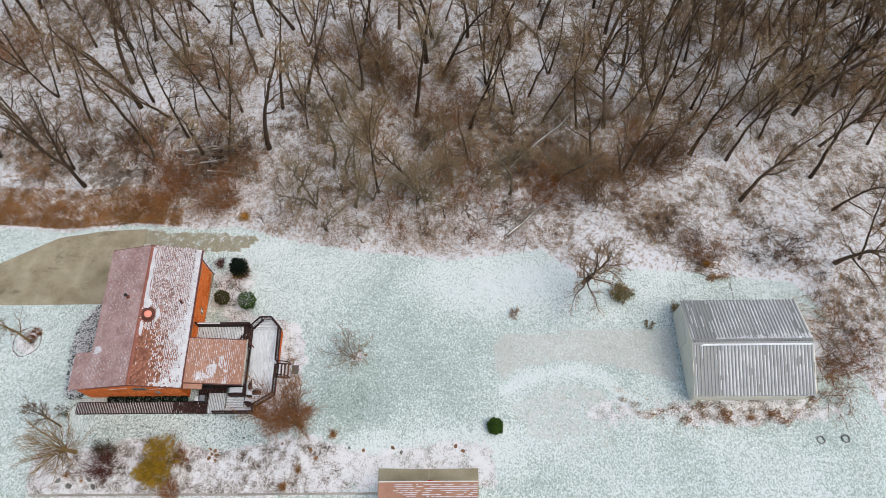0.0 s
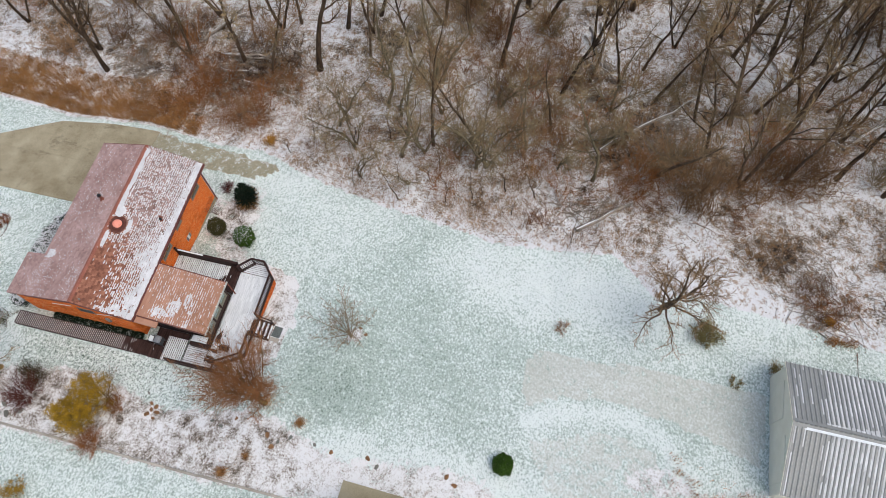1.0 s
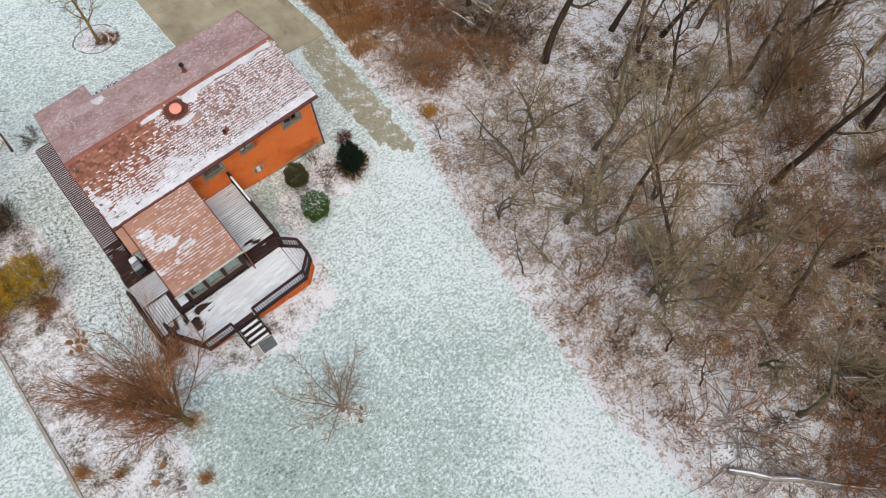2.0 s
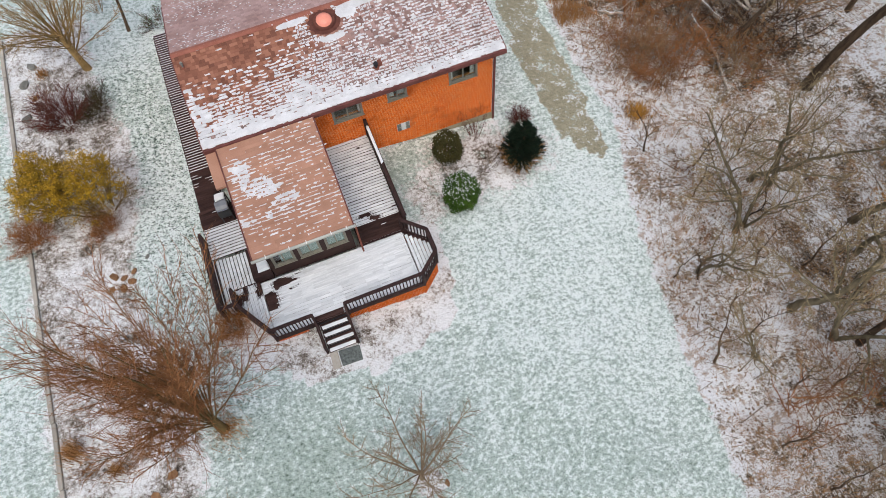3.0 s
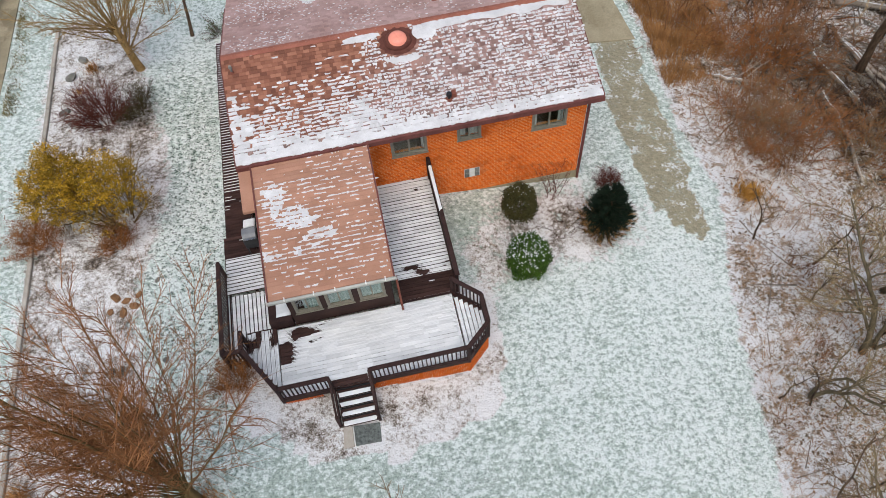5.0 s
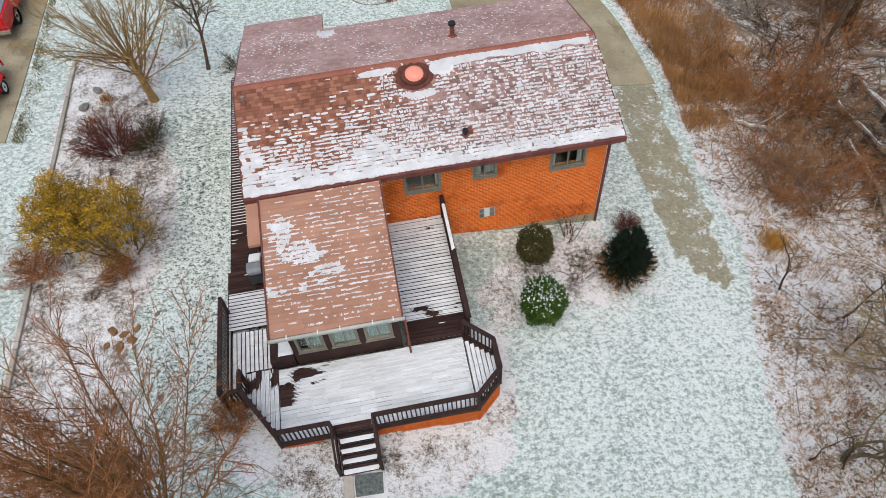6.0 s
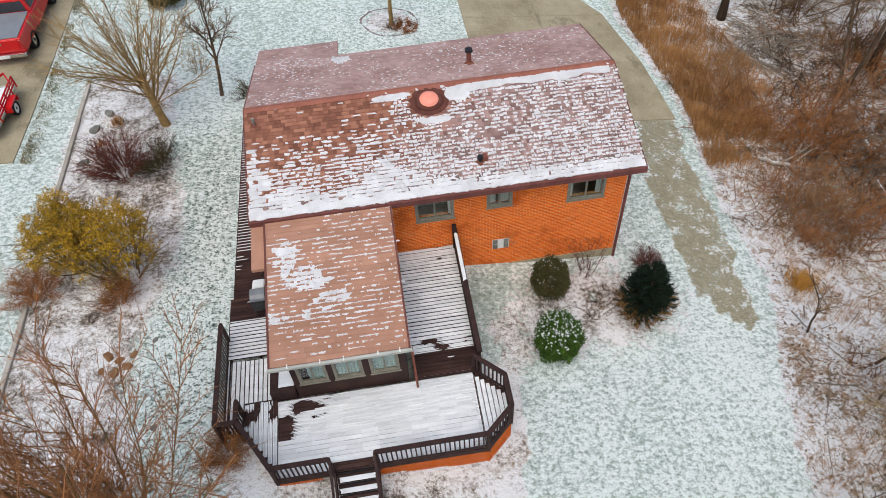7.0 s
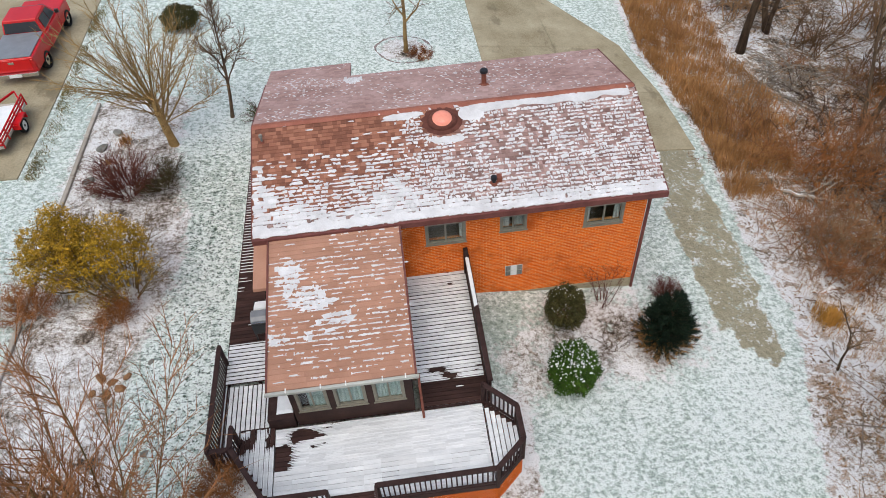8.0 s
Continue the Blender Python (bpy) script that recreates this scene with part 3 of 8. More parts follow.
def front_slope(x, s, hgt):
    """The same on the street side, s down from the ridge."""
    return (x, SLOPE_Y + s * SC + hgt * SS, RIDGE - s * SS + hgt * SC)


def wall_mesh(p0, p1, z0, z1, thick, holes):
    """An upright wall from p0 to p1 with openings (u0, u1, z0, z1); its outer face is on the line, its body to the left of the way."""
    m = Mesh()
    d = Vector((p1[0] - p0[0], p1[1] - p0[1], 0))
    length = d.length
    d.normalize()
    inward = Vector((-d.y, d.x, 0))
    us = sorted({0.0, length, *[u for hl in holes for u in hl[:2]]})
    zs = sorted({z0, z1, *[z for hl in holes for z in hl[2:]]})
    nu, nz = len(us), len(zs)
    for k in (0.0, thick):
        for z in zs:
            for u in us:
                p = Vector((p0[0], p0[1], 0)) + d * u + inward * k
                m.v.append((p.x, p.y, z))

    def solid(i, j):
        if not (0 <= i < nu - 1 and 0 <= j < nz - 1):
            return False
        cu, cz = (us[i] + us[i + 1]) / 2, (zs[j] + zs[j + 1]) / 2
        return not any(hl[0] <= cu <= hl[1] and hl[2] <= cz <= hl[3] for hl in holes)

    def at(i, j, k):
        return k * nu * nz + j * nu + i

    for j in range(nz - 1):
        for i in range(nu - 1):
            if not solid(i, j):
                continue
            m.f.append((at(i, j, 0), at(i + 1, j, 0), at(i + 1, j + 1, 0), at(i, j + 1, 0)))
            m.f.append((at(i, j + 1, 1), at(i + 1, j + 1, 1), at(i + 1, j, 1), at(i, j, 1)))
            for di, dj, (a, b) in ((-1, 0, ((i, j + 1), (i, j))), (1, 0, ((i + 1, j), (i + 1, j + 1))), (0, -1, ((i, j), (i + 1, j))), (0, 1, ((i + 1, j + 1), (i, j + 1)))):
                if not solid(i + di, j + dj):
                    m.f.append((at(*b, 0), at(*a, 0), at(*a, 1), at(*b, 1)))
    return m


WIN_TOP, WIN_LOW = 3.40, 2.55
WINDOWS = ((-7.33, -6.11, WIN_LOW, WIN_TOP), (-4.97, -4.17, WIN_LOW + 0.22, WIN_TOP), (-2.27, -1.05, WIN_LOW, WIN_TOP))
BLOCK = (-4.80, -4.21, 0.52, 1.02)
south = wall_mesh((WALL_W, WALL_S), (WALL_E, WALL_S), -1.4, EAVE - 0.05, 0.25, [(a - WALL_W, b - WALL_W, c, d) for a, b, c, d in (*WINDOWS, BLOCK)])
part("wall", south, M_BRICK, house, "orange brick wall with pale mortar")
part("wall", wall_mesh((WALL_E, WALL_N), (WALL_W, WALL_N), -1.4, EAVE - 0.05, 0.25, []), M_BRICK, house)
GABLE = [(WALL_S + 0.25, -1.4), (WALL_N - 0.25, -1.4), (WALL_N - 0.25, EAVE - 0.10), (SLOPE_Y, RIDGE - 0.18), (WALL_S + 0.25, EAVE - 0.10)]
for x0, x1 in ((WALL_W, WALL_W + 0.25), (WALL_E - 0.25, WALL_E)):
    gw = Mesh()
    gw.extruded(GABLE, x0, x1, "x")
    part("wall", gw, M_BRICK, house, "orange brick gable wall")
gv = Mesh()
gv.box(WALL_W - 0.03, WALL_W - 0.002, 3.1, 4.3, 3.05, 3.75)
gvp = part("window", gv, M_OLIVE, house, "small gable-end window")
gv = Mesh()
gv.box(WALL_W - 0.04, WALL_W - 0.031, 3.18, 4.22, 3.12, 3.68)
part("pane", gv, M_VINYL, gvp)
for pts in (((-12.36, 6.2, 3.45), (-12.37, 5.2, 3.80), (-12.37, 4.5, 3.98)), ((-12.36, 2.9, 3.40), (-12.37, 2.0, 3.75), (-12.37, 1.5, 3.95))):
    cd = Mesh()
    cd.tube(pts, [0.022, 0.022, 0.022], 6)
    part("conduit", cd, M_WHITE, house, "white cable conduit on the gable")
mb = Mesh()
mb.box(WALL_W - 0.12, WALL_W - 0.002, 2.35, 2.65, 2.2, 2.7)
part("meter_box", bevelled(mb, "meter_box", M_STONE, 0.015, 1), M_STONE, house, "grey meter box on the gable wall")
fx = Mesh()
fx.box(WALL_W, -9.7, WALL_N, 9.05, -1.0, 3.75)
part("wall", fx, M_BRICK, house, "projecting brick front bay")
found = Mesh()
found.box(WALL_W - 0.04, WALL_E + 0.04, WALL_S - 0.04, WALL_S + 0.1, -1.5, -0.38)
part("foundation", found, M_CONCRETE, house, "pale concrete footing")
fl = Mesh()
fl.box(WALL_W + 0.25, WALL_E - 0.25, WALL_S + 0.25, WALL_N - 0.25, 1.25, 1.40)
part("floor_slab", fl, M_CONCRETE, house)


def window_part(parent, x0, x1, y, z0, z1, curtains, dark=False, depth=0.10, cloth=None):
    """A sliding window in a wall that faces -y: outer frame, two sashes with panes, a sill."""
    fm = M_BLACK if dark else M_OLIVE
    w = Mesh()
    t = 0.05 if cloth is None else 0.045
    sw = 0.032 if cloth is None else 0.022
    w.box(x0 - 0.03, x1 + 0.03, y - 0.03, y + depth, z1 - t, z1 + 0.02)
    w.box(x0 - 0.03, x1 + 0.03, y - 0.03, y + depth, z0 - 0.02, z0 + t)
    w.box(x0 - 0.03, x0 + t, y - 0.03, y + depth, z0 + t, z1 - t)
    w.box(x1 - t, x1 + 0.03, y - 0.03, y + depth, z0 + t, z1 - t)
    wp = part("window", w, fm, parent)
    mid = (x0 + x1) / 2
    for a, b in ((x0 + t, mid), (mid, x1 - t)):
        s = Mesh()
        for bx in ((a, a + sw, z0 + t, z1 - t), (b - sw, b, z0 + t, z1 - t), (a + sw, b - sw, z1 - t - sw, z1 - t), (a + sw, b - sw, z0 + t, z0 + t + sw)):
            s.box(bx[0], bx[1], y + 0.01, y + 0.05, bx[2], bx[3])
        part("sash", s, fm, wp)
        p = Mesh()
        p.box(a + sw, b - sw, y + 0.025, y + 0.032, z0 + t + sw, z1 - t - sw)
        pane = part("pane", p, M_GLASS, wp)
        pane.visible_shadow = False
    sl = Mesh()
    sl.box(x0 - 0.06, x1 + 0.06, y - 0.06, y - 0.032, z0 - 0.065, z0 - 0.022)
    part("sill", sl, M_OLIVE, wp)
    for a, b in curtains:
        c = Mesh()
        k = max(4, int((b - a) / 0.05))
        for i in range(k):
            u0, u1 = a + (b - a) * i / k, a + (b - a) * (i + 1) / k
            gap = 0.16 if cloth is None else 0.06
            ya, yb = y + gap + 0.02 * (i % 2), y + gap + 0.02 * ((i + 1) % 2)
            c.quad((u0, ya, z0), (u1, yb, z0), (u1, yb, z1), (u0, ya, z1))
        part("curtain", c, cloth or M_CURTAIN, wp, "pale curtain")
    return wp


for i, (a, b, c, d) in enumerate(WINDOWS):
    cur = ([(b - 0.16, b - 0.05)], [(a + 0.08, a + 0.3), ((a + b) / 2, b - 0.04)], [(a + 0.05, a + 0.2), (b - 0.25, b - 0.05)])[i]
    window_part(house, a, b, WALL_S, c, d, cur)
gb = Mesh()
gb.box(BLOCK[0], BLOCK[1], WALL_S - 0.005, WALL_S + 0.12, BLOCK[2], BLOCK[3])
gbp = part("glass_block_window", gb, M_CURTAIN, house, "pale glass-block cellar window")
for i in range(3):
    for j in range(2):
        u0 = BLOCK[0] + 0.015 + i * (BLOCK[1] - BLOCK[0]) / 3
        v0 = BLOCK[2] + 0.015 + j * (BLOCK[3] - BLOCK[2]) / 2
        bl = Mesh()
        bl.box(u0, u0 + 0.165, WALL_S - 0.02, WALL_S - 0.006, v0, v0 + 0.22)
        part("glass_block", bl, M_WHITE if i == 1 else M_STONE, gbp)

# roof decks, with their eaves
rb = Mesh()


def slab(mesh, place, x0, x1, s0, s1, thick):
    n = len(mesh.v)
    for hgt in (-thick, 0.0):
        for x, s in ((x0, s0), (x1, s0), (x1, s1), (x0, s1)):
            mesh.v.append(place(x, s, hgt))
    for q in ((0, 3, 2, 1), (4, 5, 6, 7), (0, 1, 5, 4), (1, 2, 6, 5), (2, 3, 7, 6), (3, 0, 4, 7)):
        mesh.f.append(tuple(n + i for i in q))


slab(rb, back_slope, XL, XR, 0.0, RUN, 0.16)
roof = part("roof", rb, M_SHINGLE, house, "brown asphalt-shingle roof with patches of thin snow")
rf = Mesh()
slab(rf, front_slope, XL, XR, 0.0, RUN, 0.16)
slab(rf, front_slope, XL, -9.32, RUN, RUN + 1.62, 0.16)
roof_front = part("roof", rf, M_FRONT, house, "frosted mauve-brown shingle roof over the street side")
fa = Mesh()
fa.box(XL - 0.02, XR + 0.02, -0.10, -0.005, EAVE - 0.20, EAVE - 0.005)
part("gutter", fa, M_FASCIA, house, "dark red-brown metal gutter")
for x in (XL - 0.035, XR + 0.003):
    rk = Mesh()
    for place, s1 in ((back_slope, RUN), (front_slope, RUN)):
        n = len(rk.v)
        for hgt in (-0.2, 0.015):
            for xx, s in ((x, 0.0), (x + 0.032, 0.0), (x + 0.032, s1), (x, s1)):
                rk.v.append(place(xx, s, hgt))
        for q in ((0, 3, 2, 1), (4, 5, 6, 7), (0, 1, 5, 4), (1, 2, 6, 5), (2, 3, 7, 6), (3, 0, 4, 7)):
            rk.f.append(tuple(n + i for i in q))
    part("rake_board", rk, M_FASCIA, house)
dsp = Mesh()
dsp.beam((WALL_E + 0.05, WALL_S - 0.06, EAVE - 0.2), (WALL_E + 0.05, WALL_S - 0.06, -0.9), 0.08, 0.08, (1, 0, 0))
part("downspout", dsp, M_FASCIA, house, "dark downspout at the brick corner")

COURSE = RUN / 29
rnd = random.Random(11)


def course_tabs(mesh, place, x0, x1, s, drop, thick=0.014):
    x = x0 + rnd.uniform(-0.16, 0.0)
    while x < x1 - 0.05:
        w = rnd.uniform(0.11, 0.24)
        a, b = max(x, x0), min(x + w - 0.008, x1)
        n = len(mesh.v)
        t = thick * rnd.uniform(0.8, 1.6)
        for hgt0, hgt1 in ((0.0, 0.0), (t, 0.003)):
            for xx, ss, hh in ((a, s, hgt0), (b, s, hgt0), (b, s + drop, hgt1), (a, s + drop, hgt1)):
                mesh.v.append(place(xx, ss, hh))
        for q in ((4, 5, 6, 7), (0, 1, 5, 4), (1, 2, 6, 5), (3, 0, 4, 7)):
            mesh.f.append(tuple(n + i for i in q))
        x += w
    return mesh


rest = Mesh()
for k in range(4, 29):
    course_tabs(rest, back_slope, XL, XR, k * COURSE, COURSE)
part("shingles", rest, M_SHINGLE, roof, "overlapping brown shingle courses", kind="stuff")
frest = Mesh()
for k in range(29):
    s = k * COURSE
    course_tabs(frest, lambda x, q, hgt: front_slope(x, RUN - q, hgt), XL, XR, s, COURSE, 0.010)
for k in range(11):
    course_tabs(frest, lambda x, q, hgt: front_slope(x, RUN + 1.60 - q, hgt), XL, -9.32, k * COURSE, COURSE, 0.010)
part("shingles", frest, M_FRONT, roof_front, "frosted shingle courses", kind="stuff")
capset = []
x = XL
while x < XR - 0.1:
    e = min(x + 0.27, XR)
    cap = Mesh()
    for place, flip in ((back_slope, 1), (front_slope, 0)):
        s0, s1 = (RUN - 0.14, RUN + 0.004) if flip else (-0.004, 0.14)
        n = len(cap.v)
        for xx, ss, hh in ((x, s0, 0.02), (e, s0, 0.03), (e, s1, 0.035), (x, s1, 0.025)):
            cap.v.append(place(xx, ss, hh))
        cap.f.append((n, n + 1, n + 2, n + 3))
    capset.append(part("ridge_cap", cap, M_FLASH, roof))
    x = e

# things on the roof
for place, x, s in ((back_slope, -6.38, 3.48),):
    c = Vector(place(x, s, 0.0))
    ring = []
    for hgt, r in ((0.0, 0.40), (0.10, 0.38), (0.17, 0.33)):
        ring.append([tuple(Vector(place(x + 1.22 * r * math.cos(a), s + r * math.sin(a), hgt))) for a in [2 * math.pi * k / 24 for k in range(24)]])
    dm = Mesh()
    n = 0
    for rg in ring:
        dm.v += rg
    for j in range(2):
        for k in range(24):
            k2 = (k + 1) % 24
            dm.f.append((j * 24 + k, j * 24 + k2, (j + 1) * 24 + k2, (j + 1) * 24 + k))
    dm.f.append(tuple(48 + k for k in range(24)))
    curb = part("skylight", dm, M_CURB, house, "round roof light with a brown curb and salmon dome")
    top = Mesh()
    for hgt, r in ((0.165, 0.32), (0.23, 0.27), (0.27, 0.18), (0.285, 0.08)):
        top.v += [tuple(place(x + r * math.cos(2 * math.pi * k / 24), s + r * math.sin(2 * math.pi * k / 24), hgt)) for k in range(24)]
    for j in range(3):
        for k in range(24):
            k2 = (k + 1) % 24
            top.f.append((j * 24 + k, j * 24 + k2, (j + 1) * 24 + k2, (j + 1) * 24 + k))
    top.f.append(tuple(72 + k for k in range(24)))
    part("dome", top, M_DOME, curb, "salmon translucent dome", smooth=True)
    fl_ring = Mesh()
    fl_ring.v = [tuple(place(x + 0.66 * math.cos(2 * math.pi * k / 24) * (1 + 0.1 * math.sin(3 * k)), s + 0.55 * math.sin(2 * math.pi * k / 24), 0.026)) for k in range(24)]
    fl_ring.f = [tuple(range(24))]
    part("flashing", fl_ring, M_CURB, curb)


def pipe_vent(place, x, s, height, r, mat, capmat, label):
    p = Vector(place(x, s, -0.02))
    m = Mesh()
    m.tube([p, p + Vector((0, 0, height))], [r, r], 12)
    v = part("roof_vent", m, mat, house, label)
    c = Mesh()
    c.tube([p + Vector((0, 0, height)), p + Vector((0, 0, height + 0.03)), p + Vector((0, 0, height + 0.12))], [r * 1.1, r * 1.7, r * 1.5], 12)
    part("cap", c, capmat, v)
    b = Mesh()
    b.tube([place(x, s, 0.0), place(x, s, 0.06)], [r * 2.4, r * 1.2], 14)
    part("flashing", b, M_RUST, v)


pipe_vent(front_slope, -4.70, 1.55, 0.50, 0.085, M_RUST, M_BLACK, "rusty flue pipe with a black cap")
pipe_vent(back_slope, -5.12, 0.95, 0.16, 0.06, M_BLACK, M_BLACK, "short black plumbing vent")
pipe_vent(back_slope, -12.1, 3.45, 0.20, 0.035, M_STONE, M_STONE, "thin grey plumbing vent near the gable")
bx = Mesh()
bx.box(-5.02, -4.86, 0.92, 1.12, 4.42, 4.60)
part("roof_vent", bevelled(bx, "vent_box", M_RUST, 0.02), M_RUST, house, "small brown box vent")

# snow that lies on the roof
snow = Mesh()
rnd = random.Random(5)


def snow_chance(x, s):
    v = 0.84 + 0.34 * noise.noise(Vector((x * 0.55, s * 0.9, 2.0))) + 0.2 * noise.noise(Vector((x * 1.7, s * 2.3, 9.0)))
    bare = max(0.0, min(1.0, (-6.8 - x) / 3.2)) * max(0.0, min(1.0, (s - 1.65) / 1.5))
    v -= 0.85 * bare
    if s < 1.7 and x < -6:
        v += 0.22
    if math.hypot((x + 4.6) / 1.6, (s - 2.7) / 0.9) < 1 or math.hypot((x + 9.0) / 2.0, (s - 3.2) / 0.6) < 1:
        v -= 0.25
    if s < 1.25:
        v += 0.42 * (1.25 - s) / 0.9 * (1.0 if x < -6 else 0.75)
    if x < -11.35 - 0.33 * s + 0.15 * noise.noise(Vector((x * 3.0, s * 4.0, 1.0))) and 0.0 < s < 2.9 and x > -12.30:
        v = 1.45
    if s > 3.70 and -5.35 < x < -0.25:
        v = -1
    if math.hypot((x + 6.5) / 1.25, (s - 3.3) / 0.6) < 1:
        v = 1.0
    if math.hypot((x + 6.38) / 0.72, (s - 3.48) / 0.62) < 1:
        v = -1
    if s > 3.86 and x < -7.8:
        v = 0.05
    return v


for k in range(29):
    x = XL + 0.03
    while x < XR - 0.03:
        w = rnd.uniform(0.05, 0.17) * (1.7 if x < -8.0 else 1.0)
        s = k * COURSE
        c = snow_chance(x + w / 2, s + COURSE / 2)
        if c > (1.02 if s < 0.3 else 1.28):
            if rnd.random() < 0.97:
                snow.patch(lambda u, q, hgt: back_slope(u, q, 0.012 + hgt), x - 0.02, min(x + w + 0.02, XR), s + rnd.uniform(-0.02, 0.02), s + COURSE + rnd.uniform(-0.03, 0.02), rnd.uniform(0.010, 0.024), rnd, 0.3)
        elif rnd.random() < c:
            low = rnd.uniform(0.0, 0.035)
            snow.patch(lambda u, q, hgt: back_slope(u, q, 0.015 + hgt), x + rnd.uniform(0, 0.03), x + w, s + low, s + low + COURSE * rnd.uniform(0.34, 0.50 + 0.38 * min(1.0, max(0.0, c))), rnd.uniform(0.006, 0.012), rnd, 0.5)
        x += w
def wavy(base, amp, f, ph):
    return lambda u: base + amp * noise.noise(Vector((u * f, ph, 0.5))) + 0.4 * amp * noise.noise(Vector((u * f * 3.1, ph, 4.5)))


def on_tabs(u, q, hgt):
    return back_slope(u, q, 0.014 + hgt)


snow.sheet(on_tabs, XL + 0.02, XR - 0.01, wavy(0.02, 0.02, 1.0, 1.0), lambda u: wavy(0.19, 0.20, 2.6, 2.0)(u) + 0.14 * min(1.0, max(0.0, (-6.5 - u) / 2.0)), 0.03, 300, 1.0)
snow.sheet(on_tabs, -5.45, -0.22, wavy(3.70, 0.12, 1.5, 3.0), wavy(RUN - 0.10, 0.04, 1.0, 4.0), 0.03, 110, 3.0)


def pointed(lo, hi, u0, u1):
    """Two lines that close on each other towards both ends."""
    def shut(u):
        f = (u - u0) / (u1 - u0)
        return min(1.0, 2.2 * math.sqrt(max(0.0, f * (1 - f)))) * (0.8 + 0.35 * noise.noise(Vector((u * 7.0, 3.3, u0))))
    return (lambda u: (lo(u) + hi(u)) / 2 - shut(u) * (hi(u) - lo(u)) / 2), (lambda u: (lo(u) + hi(u)) / 2 + shut(u) * (hi(u) - lo(u)) / 2)


for u0, u1, lo, hi, ph in ((-8.25, -6.95, 3.70, RUN - 0.08, 5.0), (-5.85, -5.0, 3.35, RUN - 0.08, 6.0), (-6.95, -5.75, 2.62, 2.92, 7.0)):
    a, b = pointed(wavy(lo, 0.12, 2.5, ph), wavy(hi, 0.05, 2.0, ph + 1), u0, u1)
    snow.sheet(on_tabs, u0, u1, a, b, 0.025, 40, ph)
part("snow", snow, M_THINSNOW, roof, "thin broken snow caught on the shingles", kind="stuff")
fsnow = Mesh()
for k in range(40):
    x = XL + 0.05
    s = RUN + 1.6 - k * COURSE
    while x < XR - 0.1:
        w = rnd.uniform(0.03, 0.09)
        if s < RUN - 0.1 or x < -9.5:
            v = 0.13 + 0.30 * noise.noise(Vector((x * 0.5, s * 0.8, 4.0)))
            if math.hypot((x + 9.25) / 0.35, (s - RUN + 0.3) / 0.55) < 1:
                v = 1.0
            if -11.7 < x < -9.5 and abs(s - 3.75) < 0.5:
                v += 0.25
            if x < -9.3 and s > RUN + 0.2:
                v -= 0.15
            if rnd.random() < v and s > 0.2:
                fsnow.patch(lambda u, q, hgt: front_slope(u, q, 0.014 + hgt), x, x + w, s - COURSE * (rnd.uniform(0.2, 0.5) if v < 1 else 1.1), s, rnd.uniform(0.004, 0.009), rnd, 0.5)
        x += w
part("snow", fsnow, M_THINSNOW, roof_front, "specks of snow on the frosted shingles", kind="stuff")

# ---- garden room behind the house ----
PX0, PX1, PY = -12.0, -8.08, -4.70
PZ0, PZ1 = 4.10, 3.28
DECK_Z = 0.95
SIDE_Z = 1.12


def porch_slope(x, s, hgt):
    """On the low roof: s from the house's eave outwards."""
    f = s / abs(PY)
    return (x, -s, PZ0 + (PZ1 - PZ0) * f + hgt)


room = thing("garden_room", "dark brown garden room with a low brown roof, built against the house", "extension")
pr = Mesh()
slab(pr, lambda x, s, hgt: porch_slope(x, s, hgt), PX0, PX1, -0.35, 4.70, 0.14)
proof = part("roof", pr, M_SUNROOF, room, "low brown roof with streaks of snow")
pr2 = Mesh()
slab(pr2, lambda x, s, hgt: porch_slope(x, s, hgt - 0.10), -12.42, PX0 - 0.01, 0.0, 1.55, 0.12)
part("roof_wing", pr2, M_SUNROOF, room, "narrow brown roof strip over the side door")
rows = Mesh()
rnd = random.Random(21)
k = 0
s = 0.05
while s < 4.62:
    x = PX0
    while x < PX1 - 0.02:
        w = min(rnd.uniform(0.8, 1.1), PX1 - x)
        n = len(rows.v)
        for xx, ss, hh in ((x, s, 0.002), (x + w - 0.006, s, 0.002), (x + w - 0.006, s + 0.152, 0.014), (x, s + 0.152, 0.014), (x, s + 0.152, 0.0), (x + w - 0.006, s + 0.152, 0.0)):
            rows.v.append(porch_slope(xx, ss, hh))
        rows.f += [(n + 3, n + 2, n + 1, n), (n + 2, n + 3, n + 4, n + 5)]
        x += w
    s += 0.15
part("shingles", rows, M_SUNROOF, proof, "long brown shingle rows", kind="stuff")
psn = Mesh()
s = 0.10
